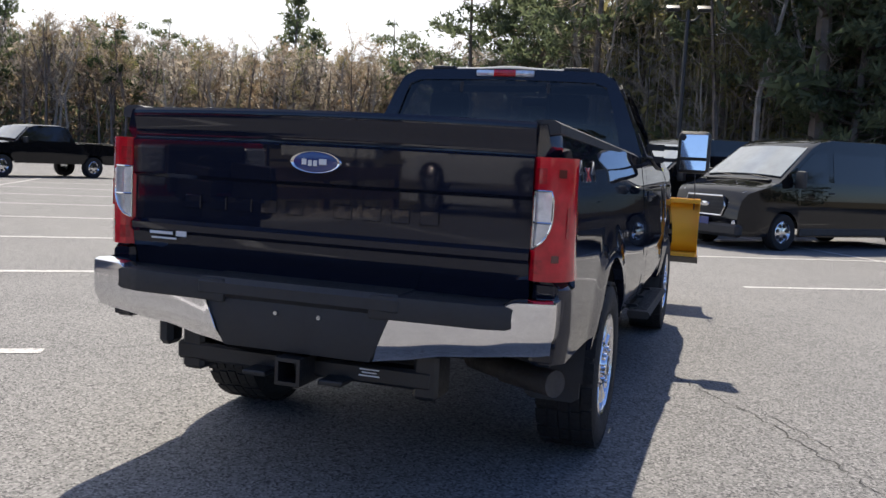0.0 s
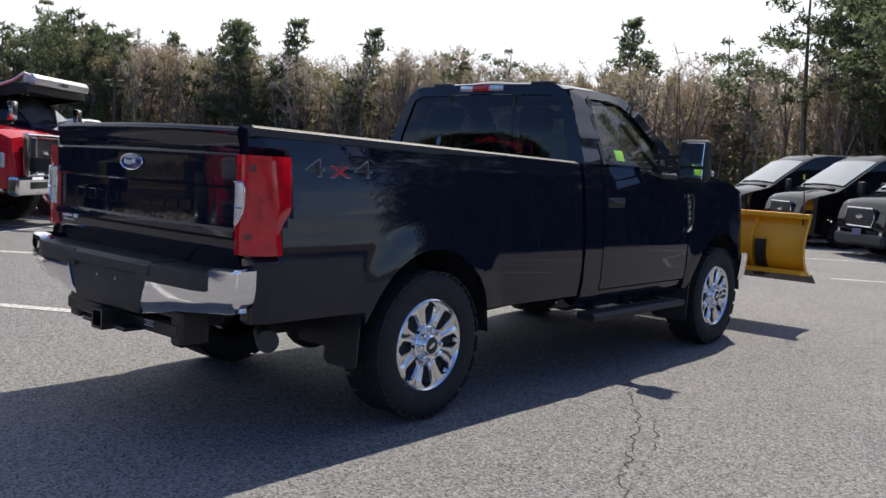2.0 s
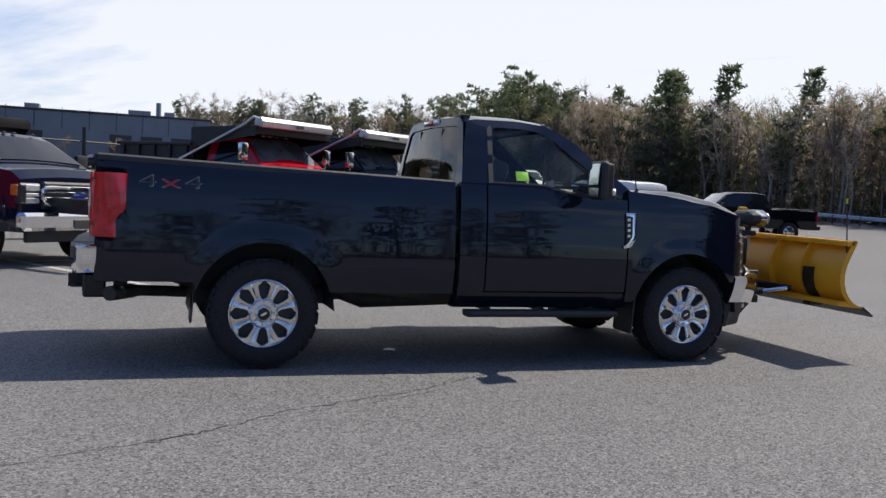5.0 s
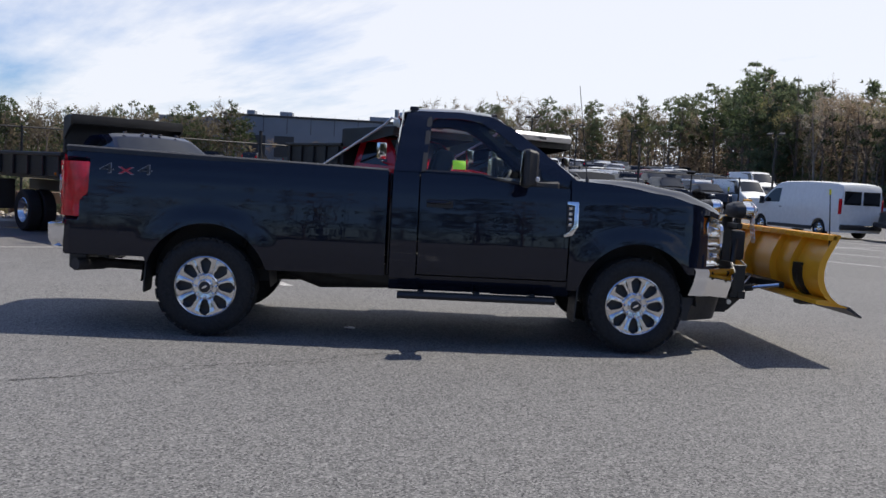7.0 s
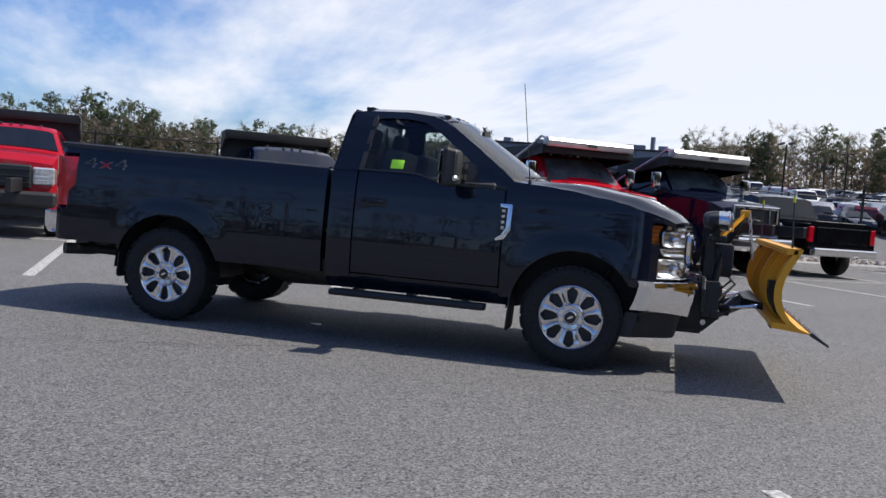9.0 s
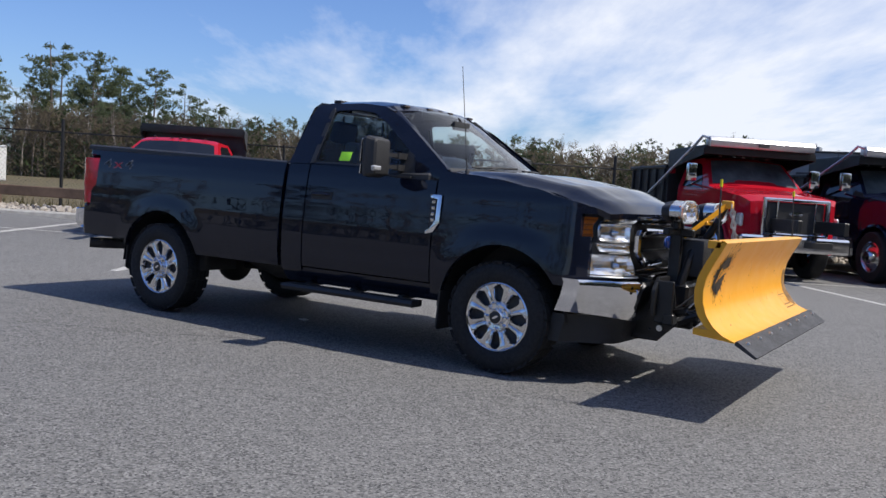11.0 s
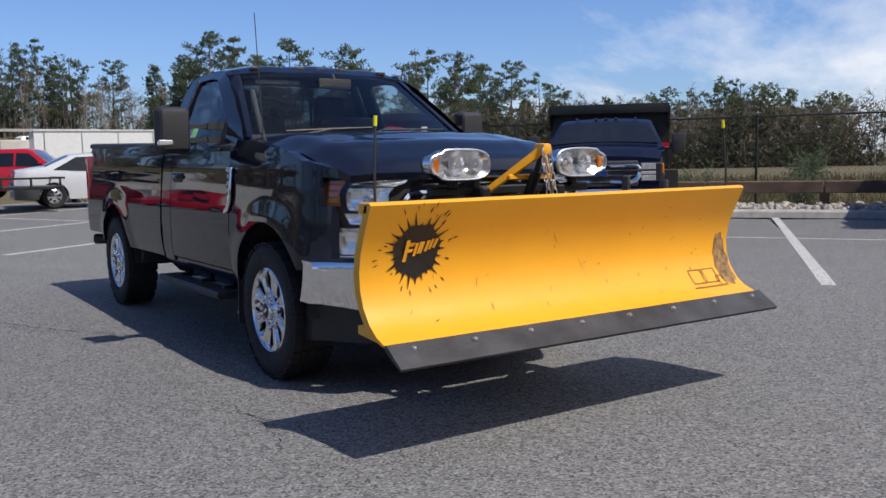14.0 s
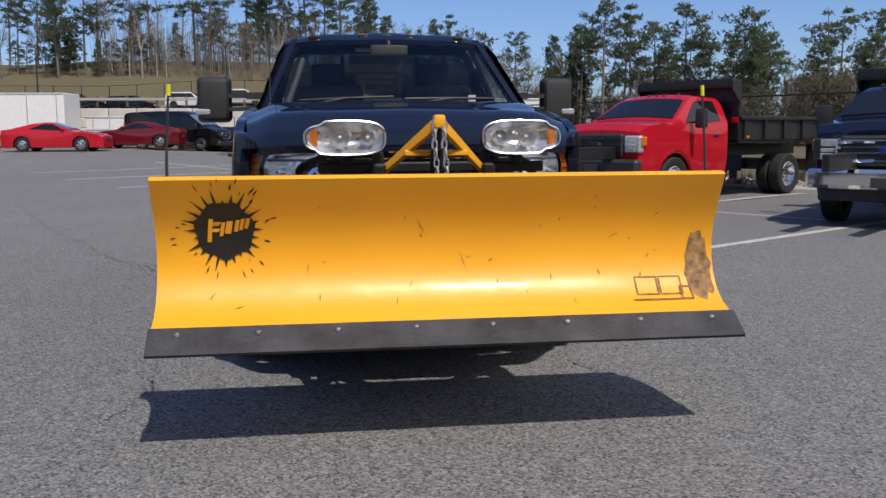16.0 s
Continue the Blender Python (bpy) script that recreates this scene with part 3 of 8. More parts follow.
for x0, x1, dz in ((-0.055, -0.035, 0.0), (-0.028, -0.012, -0.004), (-0.006, 0.01, -0.004), (0.018, 0.05, 0.002)):
    bm = B()
    box(bm, ((x0 + x1) / 2, gate_y(1.33) - 0.017, 1.33 + dz), (x1 - x0, 0.003, 0.022), 0.001)
    part("badge_mark", bm, "white", oval)
# pressed bars in the recessed band, where the panel carries its raised writing
xx = -0.60
for i, w in enumerate((0.085, 0.09, 0.085, 0.08, 0.085, 0.0, 0.09, 0.09, 0.085, 0.085)):
    if w:
        bm = B()
        box(bm, (xx + w / 2, TY + 0.004, 1.145), (w * 0.86, 0.014, 0.055), 0.003)
        part("pressed_mark", bm, "paint", gate)
    xx += w + (0.03 if w else 0.09)
for dx, w, z, h in ((-0.695, 0.11, 1.008, 0.012), (-0.60, 0.05, 1.008, 0.022), (-0.685, 0.12, 0.986, 0.008)):
    bm = B()
    box(bm, (dx, gate_y(z) - 0.004, z), (w, 0.003, h), 0.001)
    part("dealer_decal", bm, "white", gate)

# tail lamps
for s in (1, -1):
    bm = B()
    def lamp_pt(u, v):
        z = lerp(0.948, 1.392, v)
        yo = interp([(0.948, -1.045), (1.06, -1.055), (1.16, -0.99), (1.392, -0.975)], z)
        pts = [(0.852, TY + 0.012), (0.872, TY - 0.012), (0.925, TY - 0.006), (0.972, TY + 0.035), (0.995, TY + 0.085), (body_x(z) + 0.008, yo)]
        f = u * 5
        i = min(4, int(f))
        a, b = pts[i], pts[i + 1]
        return (s * lerp(a[0], b[0], f - i), lerp(a[1], b[1], f - i), z)
    grid(bm, 10, 12, lamp_pt)
    thicken(bm, (-s * 0.03, 0.05, 0))
    tl = part("tail_lamp", bm, "lens_red", TR, "tall red tail lamp with clear reversing lens", angle=40)
    # reversing lens: a D with a rounded foot, a bright rim and a bar across
    def rev_edge(v):
        return 0.05 + 0.36 * math.sqrt(max(0.0, 1 - (max(0.0, 0.62 - v) / 0.62) ** 2.2)) * (1 - 0.10 * smooth(0.86, 1.0, v))

    def rev_pt(u, v, out=0.0):
        z = lerp(1.062, 1.272, v)
        q = lamp_pt(lerp(0.03, max(0.06, rev_edge(v)), u), (z - 0.948) / 0.444)
        return (q[0] + s * 0.001, q[1] - 0.004 - out - 0.005 * math.sin(math.pi * u), z)
    bm = B()
    grid(bm, 8, 14, rev_pt)
    thicken(bm, (0, 0.012, 0))
    rv = part("reversing_lens", bm, "lens_white", tl, "clear reversing lens")
    bm = B()
    tube(bm, [rev_pt(0, v / 8, 0.002) for v in range(9)] + [rev_pt(u / 4, 1, 0.002) for u in range(1, 5)] + [rev_pt(1, 1 - v / 14, 0.002) for v in range(1, 15)], 0.0042, 6)
    tube(bm, [rev_pt(u / 4, 0.46, 0.002) for u in range(5)], 0.0042, 6)
    part("lens_rim", bm, "chrome", rv)
    for q0, q1, zc, hh in ((0.46, 0.56, 1.335, 0.030), (0.60, 0.66, 1.16, 0.11), (0.42, 0.52, 1.03, 0.026), (0.08, 0.30, 1.325, 0.055), (0.08, 0.30, 1.0, 0.05)):
        bm = B()
        grid(bm, 4, 4, lambda u, v: Vector(lamp_pt(lerp(q0, q1, u), (zc + hh * (v - 0.5) - 0.948) / 0.444)) + Vector((s * 0.0015, -0.0025, 0)))
        thicken(bm, (-s * 0.003, 0.006, 0))
        part("reflector_block", bm, "lens_dark_red" if hh < 0.04 else "lens_mid_red", tl)
    bm = B()
    box(bm, (s * 0.91, -1.06, 0.79), (0.10, 0.22, 0.32), 0.02)
    part("corner_filler", bm, "paint", TR)
    # 4x4 decal
    for txt, mt, dx, sc, off in (("4", "decal_grey", -0.155, 1.0, 0.0), ("4", "plastic", -0.155, 0.86, 0.0016), ("x", "decal_grey", 0.0, 1.0, 0.0), ("x", "red_decal", 0.0, 0.88, 0.0016), ("4", "decal_grey", 0.155, 1.0, 0.0), ("4", "plastic", 0.155, 0.86, 0.0016)):
        words("decal", txt, 0.155 * sc if txt == "4" else 0.17 * sc, mt, TR, Matrix.Translation((s * (0.9545 + off), -0.672 + s * dx, 1.344)) @ Euler((radians(90), 0, radians(90 * s))).to_matrix().to_4x4() @ Matrix.Rotation(radians(-9), 4, "X") @ Matrix.Diagonal((1.62, 0.80, 1, 1)), 0.0015)


# rear bumper: chrome shells, black step pad and centre
def bumper_y(x):
    return -1.355 + 0.085 * abs(x) ** 2.4


for s in (1, -1):
    bm = B()
    def bump_pt(u, v):
        f = lerp(0.0, 1.0, u)
        x = lerp(0.30, 0.965, min(1, f / 0.8))
        y = bumper_y(x)
        if f > 0.8:
            y = bumper_y(0.965) + (f - 0.8) / 0.2 * 0.22
            x = 0.965
        ztop = interp([(0.30, 0.836), (0.74, 0.838), (0.83, 0.888), (1.0, 0.892)], x)
        zbot = interp([(0.30, 0.610), (0.40, 0.625), (0.60, 0.66), (0.9, 0.685), (1.0, 0.70)], x)
        x = max(x, lerp(0.315, 0.405, v))
        z = lerp(zbot, ztop, v)
        bulge = 0.004 * math.sin(math.pi * v) - 0.022 * smooth(0.30, 0.0, v) - 0.020 * smooth(0.95, 1.0, v) + 0.006 * (v - 0.5)
        return (s * (x + (bulge if f > 0.8 else bulge * 0.3 * f)), y - (bulge if f <= 0.8 else bulge * max(0, 1 - (f - 0.8) * 4)), z)
    grid(bm, 40, 20, bump_pt)
    thicken(bm, (0, 0.05, 0.0))
    part("bumper_shell", bm, "chrome", TR, "chrome rear bumper end", angle=50)
    bm = B()
    prism(bm, [(s * 0.30, -1.36), (s * 0.72, -1.335), (s * 0.955, -1.27), (s * 0.955, -1.07), (s * 0.30, -1.07)], 0.775, 0.865, "xy", 0.012)
    part("bumper_step", bm, "plastic", TR)
bm = B()
prism(bm, [(-0.40, 0.80), (0.40, 0.80), (0.31, 0.605), (-0.31, 0.605)], -1.345, -1.20, "xz", 0.02)
box(bm, (0, -1.25, 0.83), (0.86, 0.22, 0.08), 0.02)
part("bumper_centre", bm, "plastic", TR, "black bumper centre with plate recess")
for x in (-0.08, 0.10):
    bm = B()
    lathe(bm, [(0.001, -1.352), (0.008, -1.352), (0.009, -1.346)], 10, "y", (x, 0, 0.755))
    part("plate_screw", bm, "bolt", TR)

# hitch, tow plug, exhaust
bm = B()
box(bm, (-0.02, -1.22, 0.545), (1.10, 0.09, 0.075), 0.012)
hitch = part("hitch_bar", bm, "steel", TR)
bm = B()
rings(bm, [[(0.052 * k * c, y, 0.545 + 0.052 * k * d) for c, d in ((-1, -1), (1, -1), (1, 1), (-1, 1))] for k, y in ((1.0, -1.20), (1.0, -1.39), (0.72, -1.39), (0.72, -1.22))])
part("receiver_tube", bm, "steel", hitch)
for sx in (-0.16, 0.16):
    bm = B()
    box(bm, (sx, -1.28, 0.515), (0.10, 0.16, 0.02), 0.005)
    part("chain_loop", bm, "steel", hitch)
for sx in (-0.5, 0.5):
    bm = B()
    box(bm, (sx, -1.18, 0.56), (0.10, 0.16, 0.18), 0.015)
    part("hitch_bracket", bm, "steel", hitch)
bm = B()
box(bm, (-0.70, -1.12, 0.60), (0.07, 0.10, 0.14), 0.02)
part("tow_plug", bm, "plastic", hitch)
for dz, w in ((0.014, 0.08), (0.002, 0.06), (-0.010, 0.085)):
    bm = B()
    box(bm, (0.28, -1.267, 0.55 + dz), (w, 0.003, 0.005), 0.001)
    part("hitch_label", bm, "white", TR)
bm = B()
tube(bm, [(0.45, -0.35, 0.50), (0.52, -0.68, 0.52), (0.66, -0.86, 0.54), (0.86, -1.00, 0.55)], 0.042, 14, False)
tip = [Vector((0.72, -0.91, 0.545)), Vector((0.95, -1.065, 0.55)), Vector((0.945, -1.062, 0.55)), Vector((0.80, -0.96, 0.548))]
tube(bm, tip, [0.052, 0.052, 0.046, 0.045], 18, False)
part("exhaust_pipe", bm, "rust", TR)

# ---- cab ----
def cab_x(z, y=2.0):
    """Half width of the upper cab: it leans in towards the roof."""
    return interp([(1.44, 0.945), (1.60, 0.885), (1.80, 0.80), (1.93, 0.735), (1.985, 0.68)], z) - 0.05 * smooth(2.3, 3.0, y)


def loop_strip(bm, outer, inner, fn, depth):
    """A frame between two outlines with the same count of points, with its inner edge turned in by depth."""
    o = [bm.verts.new(fn(*p)) for p in outer]
    i = [bm.verts.new(fn(*p)) for p in inner]
    n = len(outer)
    r = [bm.verts.new(Vector(fn(*p)) + Vector(depth)) for p in inner]
    for a in range(n):
        b = (a + 1) % n
        bm.faces.new((o[a], o[b], i[b], i[a]))
        bm.faces.new((i[a], i[b], r[b], r[a]))


def dense(pts, k=4):
    out = []
    for a, b in zip(pts, pts[1:] + pts[:1]):
        out += [(lerp(a[0], b[0], t / k), lerp(a[1], b[1], t / k)) for t in range(k)]
    return out


OUT = [(1.505, 1.45), (1.535, 1.62), (1.57, 1.83), (1.60, 1.945), (1.72, 1.972), (2.05, 1.978), (2.30, 1.955), (2.50, 1.86), (2.74, 1.69), (2.98, 1.51), (3.06, 1.44), (2.99, 1.372), (2.62, 1.372), (2.42, 1.398), (2.22, 1.446), (1.80, 1.45)]
INN = [(1.775, 1.468), (1.785, 1.62), (1.80, 1.80), (1.815, 1.895), (1.85, 1.912), (2.06, 1.917), (2.22, 1.897), (2.36, 1.825), (2.54, 1.69), (2.66, 1.60), (2.74, 1.52), (2.76, 1.42), (2.64, 1.396), (2.44, 1.42), (2.25, 1.465), (1.82, 1.468)]
for s in (1, -1):
    bm = B()
    loop_strip(bm, dense(OUT), dense(INN), lambda y, z: (s * cab_x(z, y), y, z), (-s * 0.035, 0, 0))
    part("cab_side_frame", bm, "paint", TR, angle=26)
    bm = B()
    vs_ = [bm.verts.new((s * (cab_x(z, y) - 0.018), y, z)) for y, z in dense(INN, 2)]
    bm.faces.new(vs_)
    wg = part("door_window", bm, "glass", TR, "clear side window")
    wg.visible_shadow = False
    bm = B()
    prism(bm, [(1.735, 1.455), (1.775, 1.46), (1.812, 1.90), (1.80, 1.93), (1.77, 1.90)], 0, 0.006, "yz")
    for v in bm.verts:
        v.co.x = s * (cab_x(v.co.z, v.co.y) + 0.003 + v.co.x)
    part("pillar_trim", bm, "plastic", TR)
    bm = B()
    prism(bm, [(2.66, 1.60), (2.79, 1.505), (2.80, 1.38), (2.62, 1.40)], 0, 0.01, "yz")
    for v in bm.verts:
        v.co.x = s * (cab_x(v.co.z, v.co.y) - 0.012 + v.co.x)
    part("mirror_sail", bm, "plastic", TR)
    if s == 1:
        bm = B()
        box(bm, (0, 0, 0), (0.004, 0.11, 0.075), 0.001)
        for v in bm.verts:
            y, z = v.co.y + 2.05, v.co.z + 1.525
            v.co = Vector((cab_x(z, y) - 0.032 + v.co.x, y, z))
        stc = part("window_sticker", bm, "green", TR, "lime paper sticker on the glass")

# roof
bm = B()


def roof_pt(u, v):
    y = lerp(1.585, 2.40, v)
    x = lerp(-1, 1, u)
    e = 1 - abs(x) ** 3.2
    fr = smooth(0.0, 0.10, v) * (1 - 0.55 * smooth(0.80, 1.0, v))
    edge = interp([(1.585, 1.955), (1.70, 1.972), (2.05, 1.978), (2.30, 1.955), (2.40, 1.915)], y)
    wid = cab_x(edge, y)
    yy = y + (0.06 * (1 - x * x) if v > 0.9 else 0.06 * (1 - x * x) * v) - 0.03 * (1 - x * x) * (1 - v)
    return (x * wid, yy, edge + 0.052 * e * (0.35 + 0.65 * fr) + 0.006 * math.cos(9 * x) * e * fr)


grid(bm, 22, 16, roof_pt)
thicken(bm, (0, 0, -0.03))
part("roof", bm, "paint", TR, angle=40)
# clearance lamps and roof bumps
for x in (-0.52, -0.17, 0.0, 0.17, 0.52):
    bm = B()
    box(bm, (x, 2.36, 1.985 - 0.04 * x * x), (0.075, 0.055, 0.022), 0.009, None, 2)
    part("clearance_lamp", bm, "lens_smoke", TR, "small smoked amber roof lamp")
for x in (-0.46, 0.46):
    bm = B()
    box(bm, (x, 1.66, 2.005), (0.17, 0.08, 0.030), 0.013, None, 2)
    part("roof_marker", bm, "plastic", TR)
# cab back with rear window
XO = [(-0.94, 1.445), (-0.885, 1.60), (-0.80, 1.80), (-0.735, 1.93), (-0.64, 1.985), (0, 1.998), (0.64, 1.985), (0.735, 1.93), (0.80, 1.80), (0.885, 1.60), (0.94, 1.445), (0.3, 1.40), (0, 1.40), (-0.3, 1.40)]
XI = [(-0.80, 1.475), (-0.775, 1.60), (-0.71, 1.80), (-0.68, 1.885), (-0.60, 1.915), (0, 1.925), (0.60, 1.915), (0.68, 1.885), (0.71, 1.80), (0.775, 1.60), (0.80, 1.475), (0.3, 1.452), (0, 1.452), (-0.3, 1.452)]
back_y = lambda x, z: 1.505 + 0.17 * (z - 1.44) - 0.05 * (1 - (x / 0.95) ** 2) * smooth(1.4, 1.7, z)
bm = B()
loop_strip(bm, dense(XO, 3), dense(XI, 3), lambda x, z: (x, back_y(x, z), z), (0, 0.02, 0))
part("cab_back_frame", bm, "paint", TR, angle=30)
bm = B()
box(bm, (0, 1.49, 1.0), (1.84, 0.03, 0.86), 0.01)
part("cab_back_panel", bm, "paint", TR)
bm = B()


def rear_glass(u, v):
    z = lerp(1.458, 1.92, v)
    w = interp([(1.458, 0.80), (1.60, 0.775), (1.80, 0.71), (1.885, 0.68), (1.925, 0.62)], z)
    x = lerp(-w, w, u)
    return (x, back_y(x, z) + 0.012, z)


grid(bm, 14, 8, rear_glass)
rg = part("rear_window", bm, "glass_dark", TR, "dark tinted rear window")
rg.visible_shadow = False
for x in (-0.30, 0.30):
    bm = B()
    box(bm, (x, back_y(x, 1.68) + 0.045, 1.685), (0.022, 0.014, 0.44), 0.003)
    part("window_divider", bm, "plastic", TR)
bm = B()
box(bm, (0, 1.545, 1.965), (0.40, 0.03, 0.045), 0.012, None, 2)
br = part("high_brake_lamp", bm, "lens_white", TR, "high brake lamp with cargo lights")
bm = B()
box(bm, (0, 1.528, 1.965), (0.15, 0.012, 0.042), 0.005, None, 2)
part("brake_lens", bm, "lens_red", br)

# windscreen
bm = B()


def screen_pt(u, v, off=0.0):
    x = lerp(-1, 1, u)
    w = lerp(0.835, 0.655, v)
    y = lerp(3.22, 2.455, v) - lerp(0.20, 0.11, v) * x * x
    z = lerp(1.452, 1.952, v) + 0.012 * (1 - x * x)
    return (x * w, y + off, z + off * 0.6)


grid(bm, 18, 10, screen_pt)
ws = part("windscreen", bm, "glass", TR, "large raked windscreen")
ws.visible_shadow = False
for s in (1, -1):
    bm = B()
    pts = []
    for i in range(9):
        v = i / 8
        p = Vector(screen_pt(1 if s > 0 else 0, v))
        q = Vector((s * cab_x(p.z, p.y - 0.05), p.y - 0.085, p.z - 0.005))
        pts.append([p + Vector((-s * 0.02, 0.012, 0.008)), p + Vector((s * 0.02, 0.008, 0.008)), q, q + Vector((-s * 0.07, -0.01, -0.02)), p + Vector((-s * 0.03, -0.03, -0.02))])
    rings(bm, pts)
    part("windscreen_pillar", bm, "paint", TR, angle=40)
bm = B()
grid(bm, 18, 2, lambda u, v: Vector(screen_pt(u, lerp(-0.10, 0.04, v))) + Vector((0, 0.012, 0.004)))
thicken(bm, (0, -0.02, -0.03))
part("cowl_panel", bm, "plastic", TR)
for x0, x1 in ((0.62, 0.02), (-0.05, -0.66)):
    bm = B()
    a = [Vector(screen_pt((x + 0.835) / 1.67, 0.045 + 0.03 * k)) + Vector((0, 0.018, 0.016)) for k, x in ((0, x0), (0.5, (x0 + x1) / 2), (1, x1))]
    tube(bm, a, 0.009, 6)
    tube(bm, [Vector(screen_pt((x0 + 0.835) / 1.67, -0.03)) + Vector((0, 0.015, 0.01)), a[1]], 0.008, 6)
    part("wiper", bm, "plastic", TR)

# hood
bm = B()


def front_y(x):
    return 4.475 - 0.05 * (abs(x) / 0.8) ** 2 - 0.17 * (abs(x) / 0.95) ** 5


def hood_pt(u, v):
    x = lerp(-1, 1, u)
    y0 = 3.235 - 0.19 * x * x
    w = interp([(0.0, 0.895), (0.5, 0.915), (0.85, 0.875), (1.0, 0.80)], v)
    y = lerp(y0, front_y(x * w) - 0.02, v)
    edge = interp([(0, 1.447), (0.35, 1.415), (0.7, 1.345), (0.92, 1.265), (1, 1.215)], v)
    crown = interp([(0, 0.022), (0.3, 0.062), (0.7, 0.070), (0.93, 0.045), (1, 0.012)], v)
    a = abs(x)
    shape = 1 - smooth(0.80, 1.0, a) * 0.75 - 0.25 * a
    rib = 0.004 * (smooth(0.50, 0.58, a) - smooth(0.60, 0.74, a)) * smooth(0, 0.15, v) * (1 - smooth(0.85, 1, v))
    return (x * w, y, edge + crown * shape + rib)


grid(bm, 44, 22, hood_pt)
thicken(bm, (0, -0.01, -0.04))
part("hood", bm, "paint", TR, angle=40)

# grille, head lamps, bumper
bm = B()
grid(bm, 24, 8, lambda u, v: (lerp(-0.62, 0.62, u), front_y(lerp(-0.62, 0.62, u)) - 0.06, lerp(0.765, 1.205, v)))
thicken(bm, (0, -0.05, 0))
gr = part("grille", bm, "plastic", TR, "black grille with chrome bars")
for z, hgt, wd, mt in ((1.190, 0.016, 0.43, "chrome"), (1.158, 0.014, 0.46, "chrome"), (1.055, 0.016, 0.44, "dark_alloy"), (0.96, 0.016, 0.44, "dark_alloy"), (0.825, 0.014, 0.48, "alloy"), (0.79, 0.012, 0.48, "dark_alloy")):
    bm = B()
    rings(bm, [[(x, front_y(x) + dy - 0.015, z + dz) for dy, dz in ((0.0, -hgt / 2), (0.022, -hgt / 4), (0.022, hgt / 4), (0.0, hgt / 2), (-0.04, hgt / 2), (-0.04, -hgt / 2))] for x in [lerp(-wd, wd, i / 16) for i in range(17)]])
    part("grille_bar", bm, mt, gr)


def grille_bracket(parent, yf, zc, s, k=1.0, material="chrome"):
    """A thick C of chrome that reaches from the badge out to the lamp and back."""
    path = [(0.14, 0.112), (0.30, 0.118), (0.46, 0.122), (0.530, 0.108), (0.566, 0.068), (0.566, -0.050), (0.525, -0.105), (0.445, -0.152), (0.30, -0.148), (0.14, -0.138)]
    loops = []
    for x, z in path:
        d = Vector((0.24 - x * 0.7, -z)).normalized() if x > 0.38 else Vector((0, -1 if z > 0 else 1))
        w = 0.056 if x > 0.38 else 0.034
        xi, zi = x + d.x * w, z + d.y * w
        loops.append([(s * x * k, yf(x * k) + 0.0, zc + z * k), (s * x * k, yf(x * k) + 0.030, zc + z * k), (s * (x + d.x * w * 0.35) * k, yf(x * k) + 0.042, zc + (z + d.y * w * 0.35) * k), (s * xi * k, yf(xi * k) + 0.022, zc + zi * k), (s * xi * k, yf(xi * k) - 0.03, zc + zi * k)])
    bm = B()
    rings(bm, loops)
    return part("grille_bracket", bm, material, parent, angle=28)


